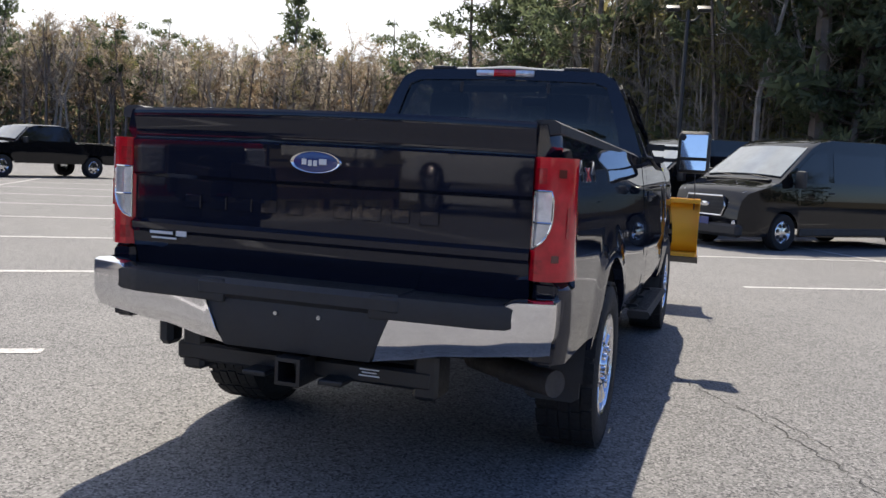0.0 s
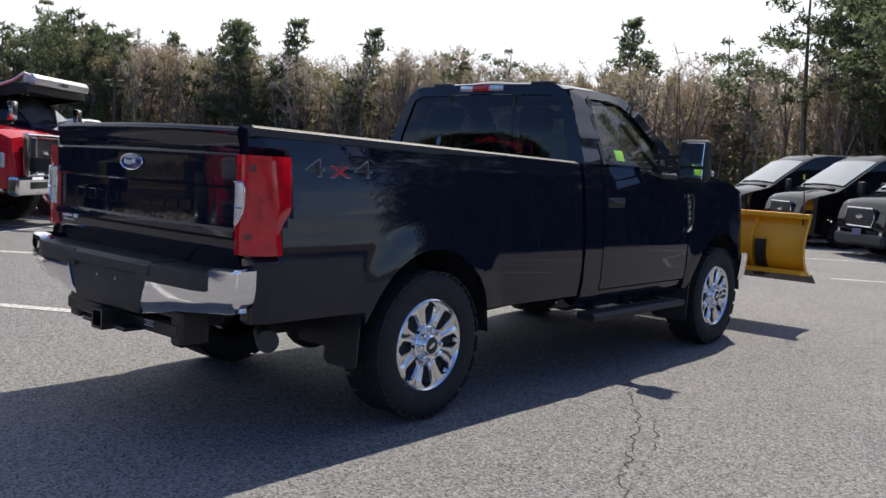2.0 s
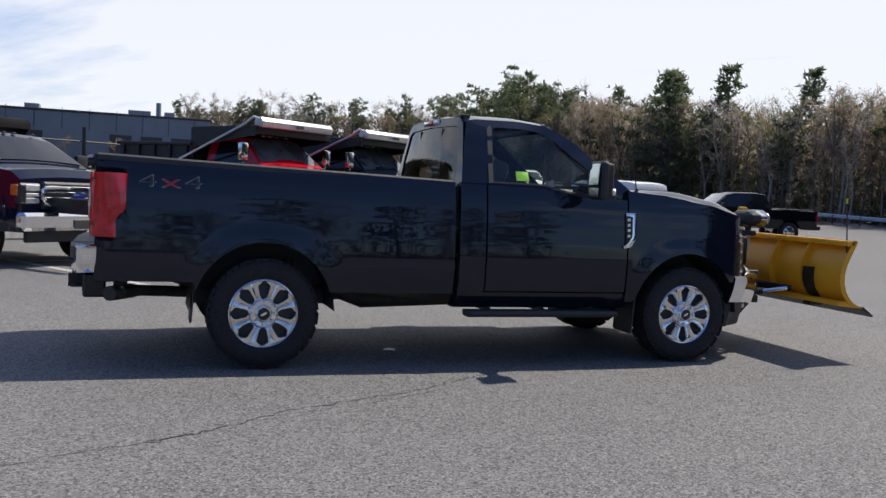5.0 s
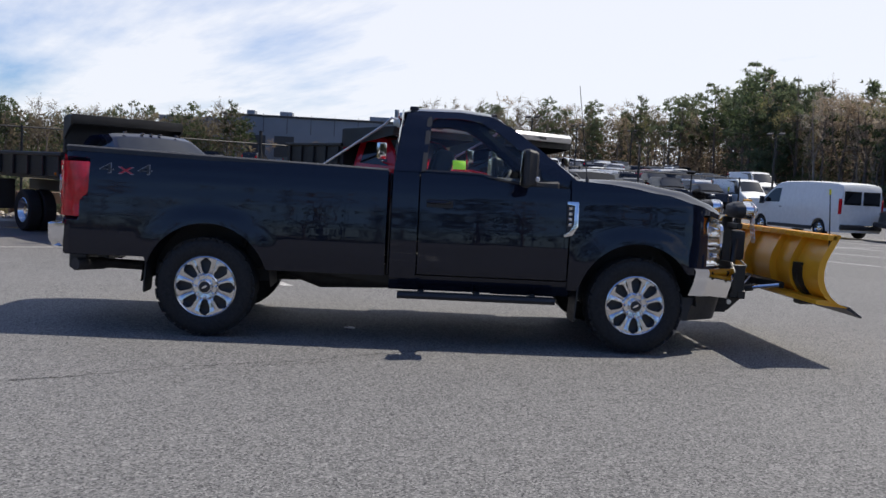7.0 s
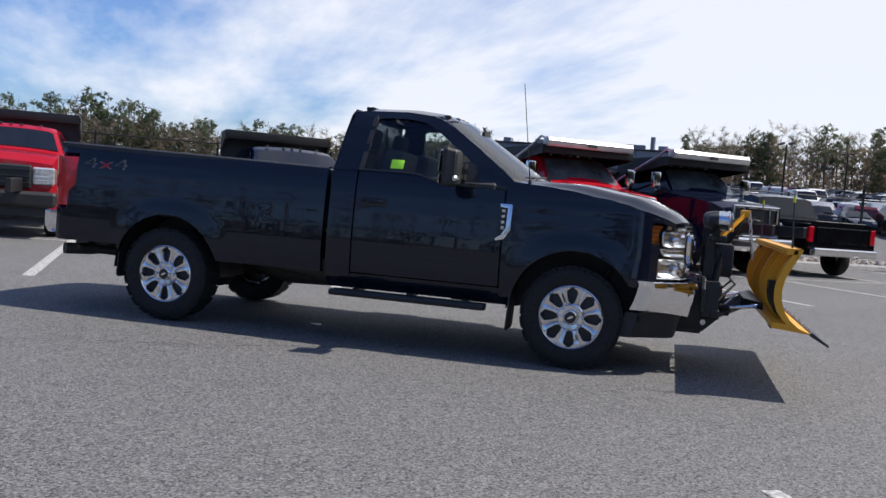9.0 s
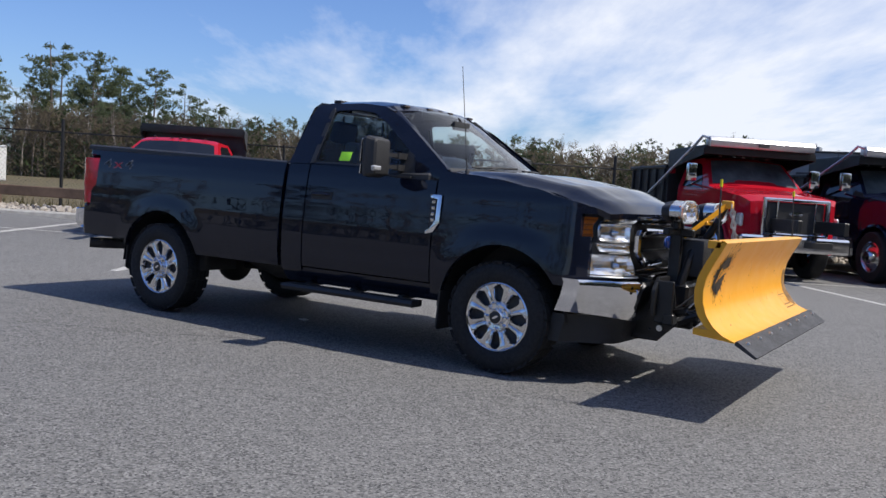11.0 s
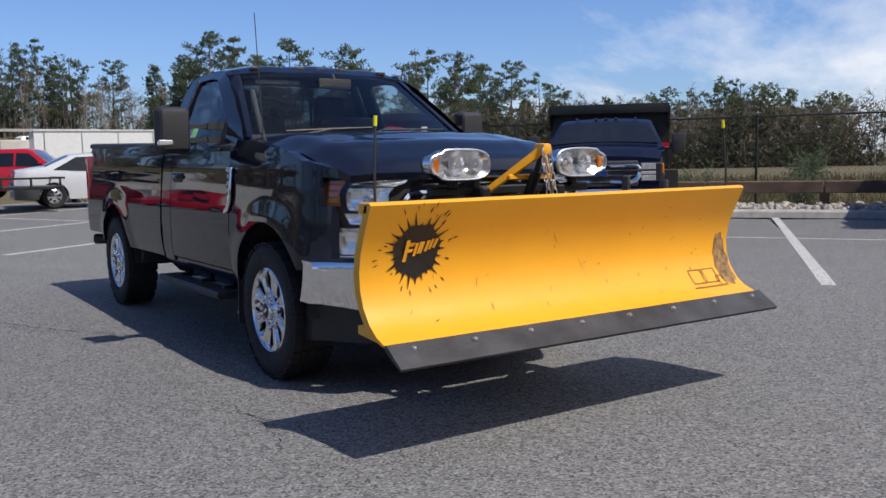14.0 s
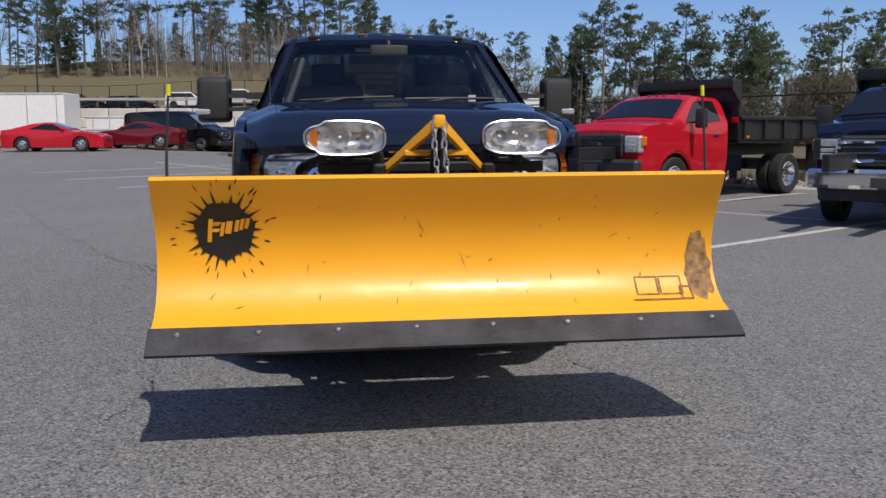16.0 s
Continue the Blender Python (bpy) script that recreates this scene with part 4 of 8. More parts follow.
bm = B()
lathe(bm, [(0.001, 0.012), (0.10, 0.012), (0.118, 0.006), (0.122, 0.0)], 36, "y")
for v in bm.verts:
    v.co = Vector((v.co.x, v.co.y + front_y(0) + 0.03, 1.02 + v.co.z * 0.42))
part("grille_badge", bm, "bluesign", gr)
for s in (1, -1):
    grille_bracket(gr, front_y, 1.005, s)
    hl_in = lambda z: interp([(0.772, 0.49), (0.86, 0.53), (0.92, 0.585), (1.0, 0.605), (1.11, 0.60), (1.15, 0.56), (1.17, 0.49), (1.21, 0.45)], z)
    hl_out = lambda z: interp([(0.772, 0.835), (0.94, 0.842), (1.0, 0.862), (1.05, 0.884), (1.21, 0.890)], z)

    def hl_pt(u, v, off=0.0, zlo=0.772, zhi=1.205):
        z = lerp(zlo, zhi, v)
        x = lerp(hl_in(z), hl_out(z), u)
        return (s * (x + off * 0.3 * u), front_y(x) - 0.17 * smooth(0.62, 0.89, x) ** 1.2 + off - 0.025 * smooth(0.7, 1, v), z)
    bm = B()
    grid(bm, 14, 16, lambda u, v: hl_pt(u, v, -0.060))
    thicken(bm, (0, -0.06, 0))
    hl = part("head_lamp", bm, "dark_alloy", TR, "stacked head lamp with clear lens and amber corner")
    bm = B()
    grid(bm, 14, 16, hl_pt)
    lens = part("lamp_lens", bm, "lamp_glass", hl)
    lens.visible_shadow = False
    # stacked reflectors: cut facets round a bulb shield
    for v0, v1, u0, u1, dep in ((0.03, 0.36, 0.05, 0.93, 0.050), (0.41, 0.545, 0.06, 0.72, 0.030), (0.585, 0.86, 0.06, 0.64, 0.050), (0.885, 0.975, 0.05, 0.66, 0.018)):
        bm = B()
        grid(bm, 9, 6, lambda u, v: hl_pt(lerp(u0, u1, u), lerp(v0, v1, v), -0.006 - dep * (math.sin(math.pi * u) * math.sin(math.pi * v)) ** 0.5))
        thicken(bm, (0, -0.012, 0))
        bowl = part("reflector_bowl", bm, "facet", hl, angle=4)
        if dep > 0.04:
            c = hl_pt((u0 + u1) / 2, (v0 + v1) / 2, -0.030)
            bm = B()
            lathe(bm, [(0.001, 0.026), (0.012, 0.022), (0.020, 0.0), (0.024, -0.02)], 14, "y", c)
            part("bulb_shield", bm, "chrome", bowl)
    for v in (0.385, 0.565, 0.873):
        bm = B()
        tube(bm, [hl_pt(u, v, -0.008) for u in (0.03, 0.3, 0.6)], 0.008, 6)
        part("chamber_divider", bm, "dark_alloy", hl)
    bm = B()
    grid(bm, 5, 6, lambda u, v: hl_pt(lerp(0.73, 0.955, u), lerp(0.62, 0.955, v), -0.004))
    thicken(bm, (0, -0.02, 0))
    turn = part("turn_lens", bm, "lens_amber", hl)
    for q in range(4):
        bm = B()
        tube(bm, [hl_pt(u, lerp(0.67, 0.91, q / 3), 0.001) for u in (0.75, 0.85, 0.935)], 0.004, 5)
        part("lens_rib", bm, "lens_deep", turn)
    # bright bezel down the outer edge and along the foot
    bm = B()
    edge_ = [(1.0, v) for v in (1.0, 0.85, 0.70, 0.60, 0.5, 0.4, 0.3, 0.15, 0.0)]
    rings(bm, [[Vector(hl_pt(u - du, v, off)) for du, off in ((0.045, 0.003), (0.0, 0.008), (-0.012, -0.010), (0.03, -0.02))] for u, v in edge_], True, True)
    tube(bm, [hl_pt(u, 0.0, 0.004) for u in (0, 0.3, 0.6, 0.8, 1)], 0.007, 6)
    part("lamp_bezel", bm, "alu", hl)
    # fender badge
    bm = B()
    xb = lambda z: body_x(z) + 0.006
    prism(bm, [(2.968, 1.268), (3.062, 1.268), (3.066, 1.255), (3.066, 1.062), (3.018, 0.985), (2.950, 0.968), (2.946, 0.992), (2.992, 1.012), (3.030, 1.072), (3.034, 1.238), (2.968, 1.238)], 0, 0.014, "yz", 0.003)
    for v in bm.verts:
        v.co.x = s * (xb(v.co.z) + v.co.x)
    bdg = part("fender_badge", bm, "chrome", TR, "chrome fender badge round a dark vent")
    bm = B()
    prism(bm, [(2.968, 1.236), (3.034, 1.236), (3.030, 1.074), (2.992, 1.015), (2.972, 1.005)], 0, 0.007, "yz")
    for v in bm.verts:
        v.co.x = s * (xb(v.co.z) + v.co.x)
    part("vent_panel", bm, "plastic", bdg)
    for zz in (1.21, 1.165, 1.12, 1.075):
        bm = B()
        box(bm, (s * (xb(zz) + 0.009), 2.998, zz), (0.005, 0.030, 0.026), 0.003)
        part("badge_bar", bm, "alloy", bdg)

# front bumper
bm = B()


def fb_pt(u, v):
    x = lerp(-1, 1, u) * 0.985
    a = abs(x)
    y = 4.565 - 0.06 * a ** 2 - 0.30 * smooth(0.66, 1.0, a) ** 1.5
    z = lerp(0.475 + 0.05 * smooth(0.6, 1, a), 0.755, v)
    return (x, y + 0.010 * math.sin(math.pi * v) + 0.060 * v - 0.045 - 0.02 * smooth(0.94, 1.0, v), z)


grid(bm, 40, 10, fb_pt)
thicken(bm, (0, -0.12, 0))
part("front_bumper", bm, "chrome", TR, "chrome front bumper", angle=45)
bm = B()
grid(bm, 30, 4, lambda u, v: (lerp(-0.93, 0.93, u), fb_pt(u, 0.0)[1] - 0.05 - 0.05 * (1 - v), lerp(0.30, 0.50, v)))
thicken(bm, (0, -0.10, 0))
part("air_dam", bm, "plastic", TR)

# mirrors
for s in (1, -1):
    bm = B()
    vs_ = box(bm, (0, 0, 0), (0.235, 0.125, 0.31), 0.045, None, 3)
    for v in bm.verts:
        if v.co.y > 0:
            v.co.x *= 0.86
            v.co.z *= 0.92
    bmesh.ops.translate(bm, vec=(s * 1.205, 2.60, 1.52), verts=bm.verts)
    mh = part("mirror_housing", bm, "plastic", TR, "tall black towing mirror")
    for zc, hh in ((1.565, 0.17), (1.425, 0.075)):
        bm = B()
        box(bm, (0, 0, 0), (0.19, 0.008, hh), 0.003, pose(s * 1.205, 2.530, zc, -4, 0, -s * 7))
        part("mirror_glass", bm, "chrome", mh)
    bm = B()
    box(bm, (s * 1.275, 2.652, 1.435), (0.10, 0.035, 0.042), 0.01)
    part("mirror_lamp", bm, "lens_white", mh)
    for z in (1.545, 1.455):
        bm = B()
        rings(bm, [[(s * x, 2.62 + dy, z + dz) for dy, dz in ((-h2, -h2 * 0.7), (h2, -h2 * 0.7), (h2, h2 * 0.7), (-h2, h2 * 0.7))] for x, h2 in ((0.86, 0.034), (0.985, 0.032), (0.99, 0.02), (1.11, 0.02))])
        part("mirror_arm", bm, "plastic", mh)

# antenna
bm = B()
tube(bm, [(0.80, 3.16, 1.45), (0.798, 3.14, 1.60), (0.785, 3.05, 2.25)], [0.006, 0.0035, 0.0028], 6)
lathe(bm, [(0.018, 0.0), (0.016, 0.03), (0.008, 0.05)], 10, "z", (0.80, 3.16, 1.43))
part("antenna", bm, "plastic", TR)

# step bars and mud flaps
for s in (1, -1):
    bm = B()
    rings(bm, [[(s * (0.985 + dx), y, 0.425 + dz) for dx, dz in ((-0.075, 0.022), (0.06, 0.022), (0.075, 0.0), (0.06, -0.026), (-0.06, -0.026), (-0.075, -0.01))] for y in (1.58, 1.64, 2.0, 2.4, 2.82, 2.9)])
    sb = part("step_bar", bm, "plastic", TR)
    for y in (1.78, 2.25, 2.72):
        bm = B()
        box(bm, (s * 0.83, y, 0.45), (0.25, 0.05, 0.03), 0.006)
        part("step_bracket", bm, "steel", sb)
    bm = B()
    for i in range(40):
        box(bm, (s * 0.985, 1.68 + i * 0.029, 0.449), (0.09, 0.012, 0.006))
    part("step_tread", bm, "plastic2", sb)["kind"] = "stuff"
    for yc, dy in ((YR, -0.50), (YF, -0.50)):
        bm = B()
        low, wd = (0.34, 0.12) if yc == YR else (0.25, 0.15)
        prism(bm, [(-wd, 0.62), (wd, 0.62), (wd, low + 0.02), (wd - 0.03, low), (0.03 - wd, low), (-wd, low + 0.02)], 0, 0.012, "xz")
        for v in bm.verts:
            v.co = Vector((s * 0.835 + v.co.x, yc + dy + v.co.y - 0.06 * (0.62 - v.co.z), v.co.z))
        part("mud_flap", bm, "plastic", TR)

# interior
bm = B()
box(bm, (0, 2.85, 1.30), (1.68, 0.42, 0.24), 0.08, None, 3)
box(bm, (0, 2.95, 1.40), (1.60, 0.30, 0.08), 0.03, None, 2)
box(bm, (0, 2.64, 1.24), (0.34, 0.10, 0.26), 0.03)
part("dashboard", bm, "plastic", TR)
bm = B()
box(bm, (0, 2.25, 0.72), (1.80, 1.46, 0.08), 0.02)
part("cab_floor", bm, "cloth", TR)
for s in (1, -1):
    bm = B()
    box(bm, (s * 0.42, 2.05, 0.98), (0.56, 0.52, 0.18), 0.06, None, 3)
    st = part("seat", bm, "cloth", TR)
    bm = B()
    box(bm, (0, 0, 0.32), (0.54, 0.16, 0.66), 0.06, pose(s * 0.42, 1.80, 1.02, -14), 3)
    part("seat_back", bm, "cloth", st)
    bm = B()
    box(bm, (0, 0, 0), (0.27, 0.10, 0.19), 0.045, pose(s * 0.42, 1.655, 1.745, -10), 3)
    part("head_rest", bm, "cloth", st)
    bm = B()
    box(bm, (s * 0.88, 2.32, 1.16), (0.08, 1.2, 0.56), 0.03)
    part("door_card", bm, "plastic2", TR)
bm = B()
box(bm, (0, 2.0, 1.02), (0.26, 0.50, 0.26), 0.05, None, 2)
part("centre_console", bm, "cloth", TR)
bm = B()
circ = [(0.185 * math.cos(2 * math.pi * k / 24), 0.185 * math.sin(2 * math.pi * k / 24)) for k in range(25)]
mw = pose(-0.42, 2.56, 1.36, 62, 0, 0)
tube(bm, [mw @ Vector((a, b, 0)) for a, b in circ], 0.016, 8, False)
tube(bm, [mw @ Vector((-0.18, 0, 0)), mw @ Vector((0, -0.01, -0.03)), mw @ Vector((0.18, 0, 0))], 0.022, 6)
tube(bm, [mw @ Vector((0, -0.18, 0)), mw @ Vector((0, 0, -0.03)), (-0.42, 2.80, 1.25)], 0.025, 6)
part("steering_wheel", bm, "plastic", TR)
bm = B()
box(bm, (0, 2.60, 1.86), (0.26, 0.03, 0.075), 0.012, None, 2)
tube(bm, [(0, 2.61, 1.88), (0, 2.57, 1.93)], 0.01, 6)
part("inner_mirror", bm, "plastic", TR)
bm = B()
tube(bm, [(0.70, 2.90, 1.48), (0.64, 2.66, 1.66), (0.60, 2.50, 1.80)], 0.02, 8)
part("grab_handle", bm, "plastic2", TR)
bm = B()
box(bm, (-0.52, 2.98, 1.53), (0.05, 0.002, 0.07), 0, None)
part("screen_sticker", bm, "white", TR).matrix_basis = pose(0, 0.02, -0.03)

# frame, axles, springs, tank
bm = B()
for s in (1, -1):
    rings(bm, [[(s * (0.46 + dx), y, z + dz) for dx, dz in ((-0.04, -0.08), (0.04, -0.08), (0.04, 0.08), (-0.04, 0.08))] for y, z in ((-1.15, 0.66), (-0.6, 0.68), (0, 0.74), (0.6, 0.62), (1.5, 0.54), (3.0, 0.54), (3.6, 0.66), (4.3, 0.58))])
for y in (-1.0, 0.9, 1.9, 2.8, 4.1):
    box(bm, (0, y, 0.58), (0.90, 0.10, 0.08), 0.01)
part("chassis_frame", bm, "steel", TR)
for yc in (YR, YF):
    bm = B()
    tube(bm, [(-0.80, yc, 0.41), (0.80, yc, 0.41)], 0.055, 12)
    bmesh.ops.create_uvsphere(bm, u_segments=14, v_segments=10, radius=0.17, matrix=pose(0.0 if yc == YR else 0.25, yc, 0.40))
    part("axle", bm, "rust", TR)
    for s in (1, -1):
        bm = B()
        if yc == YR:
            for k in range(4):
                tube(bm, [(s * 0.56, yc - 0.62 + 0.1 * k, 0.60 - 0.02 * k), (s * 0.56, yc, 0.47 - 0.012 * k), (s * 0.56, yc + 0.62 - 0.1 * k, 0.60 - 0.02 * k)], 0.014, 6)
        else:
            tube(bm, [(s * 0.56 + 0.06 * math.cos(k * 0.8), yc + 0.06 * math.sin(k * 0.8), 0.47 + k * 0.006) for k in range(44)], 0.011, 6)
        tube(bm, [(s * 0.60, yc + 0.12, 0.40), (s * 0.56, yc + 0.25, 0.80)], 0.03, 8)
        part("spring", bm, "rust", TR)
bm = B()
box(bm, (-0.66, 0.95, 0.57), (0.36, 0.9, 0.24), 0.05, None, 2)
part("fuel_tank", bm, "plastic", TR)
bm = B()
tube(bm, [(0.22, 3.0, 0.46), (0.28, 1.8, 0.44), (0.32, 0.9, 0.46), (0.44, 0.35, 0.62), (0.46, -0.1, 0.72), (0.45, -0.36, 0.5)], [0.04, 0.04, 0.09, 0.04, 0.04, 0.045], 12)
tube(bm, [(-0.05, 2.6, 0.50), (0.0, 0.15, 0.42)], 0.045, 10)
box(bm, (0.10, 2.75, 0.50), (0.40, 0.7, 0.26), 0.06, None, 2)
part("exhaust_and_driveline", bm, "rust", TR)

# wheels


def make_wheel(name, parent, s, yc):
    """A wheel with the tyre's tread outwards to side s."""
    hub = (s * 0.868, yc, 0.415)
    root = new(name)
    root.parent = parent
    root.matrix_basis = Matrix.Translation(hub) @ (Matrix.Identity(4) if s > 0 else Matrix.Rotation(math.pi, 4, "Z"))
    bm = B()
    lathe(bm, [(0.245, 0.105), (0.262, 0.128), (0.30, 0.138), (0.345, 0.139), (0.375, 0.130), (0.393, 0.112), (0.398, 0.10), (0.400, -0.10), (0.393, -0.112), (0.37, -0.132), (0.30, -0.138), (0.245, -0.11)], 56)
    part("tyre", bm, "rubber", root, angle=40)
    bm = B()
    for k in range(44):
        t = 2 * math.pi * k / 44
        mt = Matrix.Rotation(t, 4, "X")
        for xx, ww, sh in ((-0.105, 0.05, 0.02), (-0.052, 0.042, 0.0), (0.0, 0.042, 0.03), (0.052, 0.042, 0.01), (0.105, 0.05, -0.02)):
            box(bm, (xx, 0.02 * ((k % 2) * 2 - 1) * 0.3, 0.401), (ww, 0.046, 0.008), 0, mt @ Matrix.Rotation(sh, 4, "X"))
        box(bm, (0.118, 0, 0.391), (0.008, 0.034, 0.014), 0, mt)
    part("tread", bm, "rubber", root)["kind"] = "stuff"
    bm = B()
    lathe(bm, [(0.232, -0.10), (0.240, 0.10), (0.256, 0.122), (0.247, 0.128), (0.236, 0.118), (0.222, 0.07), (0.20, -0.09)], 48)
    part("rim", bm, "alloy", root, angle=40)
    bm = B()
    lathe(bm, [(0.225, 0.045), (0.10, 0.06), (0.001, 0.06)], 40)
    part("rim_pocket", bm, "dark_alloy", root)
    for k in range(8):
        bm = B()
        mt = Matrix.Rotation(2 * math.pi * (k + 0.5) / 8, 4, "X")
        sec = [(0.085, 0.030, 0.098), (0.104, 0.038, 0.104), (0.114, 0.032, 0.108), (0.124, 0.028, 0.110), (0.150, 0.032, 0.113), (0.180, 0.038, 0.115), (0.203, 0.044, 0.117), (0.212, 0.058, 0.119), (0.219, 0.086, 0.120), (0.240, 0.096, 0.120)]
        rings(bm, [[mt @ Vector(p) for p in ((x - 0.06, -w * 0.9, r), (x - 0.012, -w, r), (x, -w * 0.80, r), (x - 0.001, -w * 0.34, r), (x - 0.009, 0, r), (x - 0.001, w * 0.34, r), (x, w * 0.80, r), (x - 0.012, w, r), (x - 0.06, w * 0.9, r))] for r, w, x in sec])
        part("spoke", bm, "alloy", root, angle=25)
    bm = B()
    lathe(bm, [(0.001, 0.140), (0.050, 0.140), (0.057, 0.132), (0.060, 0.112), (0.064, 0.108), (0.094, 0.112), (0.101, 0.118), (0.107, 0.112), (0.108, 0.07)], 40)
    part("hub", bm, "chrome", root)
    bm = B()
    lathe(bm, [(0.001, 0.1425), (0.040, 0.1425), (0.046, 0.1400)], 28)
    cap = part("hub_cap", bm, "plastic", root)
    bm = B()
    lathe(bm, [(0.001, 0.1445), (0.024, 0.1440), (0.027, 0.1420)], 24)
    for v in bm.verts:
        v.co.z *= 0.36
    bmesh.ops.transform(bm, matrix=Matrix.Rotation(0.5, 4, "X"), verts=bm.verts)
    part("cap_badge", bm, "chrome", cap)
    for k in range(8):
        bm = B()
        t = 2 * math.pi * k / 8
        lathe(bm, [(0.001, 0.140), (0.009, 0.139), (0.0125, 0.125), (0.0135, 0.10)], 8, "x", (0, 0.082 * math.cos(t), 0.082 * math.sin(t)))
        part("lug_nut", bm, "chrome", root)
    return root


for s in (1, -1):
    for yc in (YR, YF):
        make_wheel("wheel", TR, s, yc)

# ---- the snow plow ----
PX = -0.045
PL = thing("snow_plow", "yellow steel snow plow raised on a black lift frame", "snow plow")
PROF = [(5.225, 1.108), (5.236, 1.098), (5.203, 1.03), (5.164, 0.955), (5.132, 0.88), (5.117, 0.80), (5.121, 0.72), (5.147, 0.645), (5.193, 0.582), (5.253, 0.535), (5.312, 0.512), (5.352, 0.500)]
BW = 1.225


def blade_front(z):
    return interp([(z0, y0) for y0, z0 in reversed(PROF[1:])], z)


bm = B()
back = [(y - 0.012, z) for y, z in PROF]
back[0] = (5.20, 1.112)
loops = []
for i in range(25):
    x = PX - BW + 2 * BW * i / 24
    wob = 0.002 * math.sin(i * 1.7)
    loops.append([(x, y + wob, z) for y, z in PROF] + [(x, y + wob, z) for y, z in reversed(back)])
rings(bm, loops)
blade = part("moldboard", bm, "yellow", PL, "curved yellow blade with scuffs", angle=50)
bm = B()
lp = [(5.338, 0.512), (5.350, 0.514), (5.470, 0.432), (5.462, 0.420), (5.335, 0.490)]
rings(bm, [[(x, y + 0.002 * math.sin(i * 2.3), z) for y, z in lp] for i, x in enumerate([PX - BW - 0.005 + (2 * BW + 0.01) * k / 16 for k in range(17)])])
edge = part("cutting_edge", bm, "edge", PL, "worn dark steel cutting edge")
for k in range(8):
    bm = B()
    x = PX - 1.115 + 2.23 * k / 7
    lathe(bm, [(0.001, 0.014), (0.009, 0.013), (0.014, 0.006), (0.015, 0.0)], 12, "z")
    bmesh.ops.transform(bm, matrix=pose(x, 5.385, 0.490, -34.5, 0, 0), verts=bm.verts)
    part("edge_bolt", bm, "bolt", edge)
# end ribs and back ribs
for x in (PX - BW + 0.006, PX - 0.72, PX - 0.30, PX + 0.30, PX + 0.72, PX + BW - 0.006):
    bm = B()
    dep = 0.055 if abs(x - PX) > 1.1 else 0.10
    outl = [(y - 0.011, z) for y, z in PROF[1:]]
    inl = [(y - 0.03 - dep * 0.45, z) for y, z in reversed(PROF[1:])]
    prism(bm, outl + inl, x - 0.006, x + 0.006, "yz")
    rb = part("blade_rib", bm, "yellow", PL)
bm = B()
prism(bm, [(5.205, 1.108), (5.205, 1.06), (5.12, 1.06), (5.12, 1.108)], PX - BW, PX + BW, "yz", 0.006)
part("top_channel", bm, "yellow", PL)
bm = B()
prism(bm, [(5.30, 0.50), (5.07, 0.52), (5.07, 0.56), (5.20, 0.56)], PX - BW + 0.01, PX + BW - 0.01, "yz", 0.004)
part("back_channel", bm, "yellow", PL)
# bolts along the top, shoes and wear strips behind the blade
for k in range(14):
    bm = B()
    lathe(bm, [(0.001, 0.010), (0.010, 0.008), (0.011, 0.0)], 8, "y")
    bmesh.ops.transform(bm, matrix=pose(PX - 1.13 + 0.174 * k, 5.118, 1.085, 0, 0, 180), verts=bm.verts)
    part("flange_bolt", bm, "yellow", PL)
for s in (1, -1):
    bm = B()
    rings(bm, [[(PX + s * 0.80 + dx, blade_front(z) - dy, z) for dx, dy in ((-0.05, 0.01), (-0.05, 0.062), (0.05, 0.062), (0.05, 0.01))] for z in (0.84, 0.76, 0.68, 0.60, 0.54)])
    box(bm, (PX + s * 0.80, 5.16, 0.50), (0.12, 0.14, 0.05), 0.012)
    part("plow_shoe", bm, "steel", PL)
# maker's round black splash with plain slanted bars
M["logo_black"] = simple("black_decal", (0.016, 0.014, 0.012), 0.5)


def on_blade(x, z, off=0.004):
    return (x, blade_front(z) + off, z)


bm = B()
rl = random.Random(5)
lx, lz = PX + 0.94, 0.882
nr = 120
cen = bm.verts.new(on_blade(lx, lz))
ring = []
spikes = {k: rl.uniform(0.015, 0.07) for k in range(0, nr, 5)}
for k in range(nr):
    t = 2 * math.pi * k / nr
    r = 0.122 + 0.006 * math.sin(7 * t) + rl.uniform(-0.003, 0.003)
    r += spikes.get(k, 0.0)
    ring.append((lx + r * math.cos(t), lz + r * math.sin(t)))
inner = [bm.verts.new(on_blade(lx + 0.06 * math.cos(2 * math.pi * k / nr), lz + 0.06 * math.sin(2 * math.pi * k / nr))) for k in range(nr)]
outer = [bm.verts.new(on_blade(x, z)) for x, z in ring]
for k in range(nr):
    j = (k + 1) % nr
    bm.faces.new((cen, inner[k], inner[j]))
    bm.faces.new((inner[k], outer[k], outer[j], inner[j]))
for k in range(26):
    t = rl.uniform(0, 6.28)
    r = rl.uniform(0.16, 0.22)
    c = Vector((lx + r * math.cos(t), lz + r * math.sin(t)))
    q = Vector((math.cos(t), math.sin(t)))
    n = Vector((-q.y, q.x))
    ln, wd = rl.uniform(0.008, 0.022), rl.uniform(0.002, 0.004)
    bm.faces.new([bm.verts.new(on_blade(p.x, p.y)) for p in (c - q * ln, c + n * wd, c + q * ln, c - n * wd)])
part("splash_decal", bm, "logo_black", blade, "round black splash decal", angle=80)
bm = B()
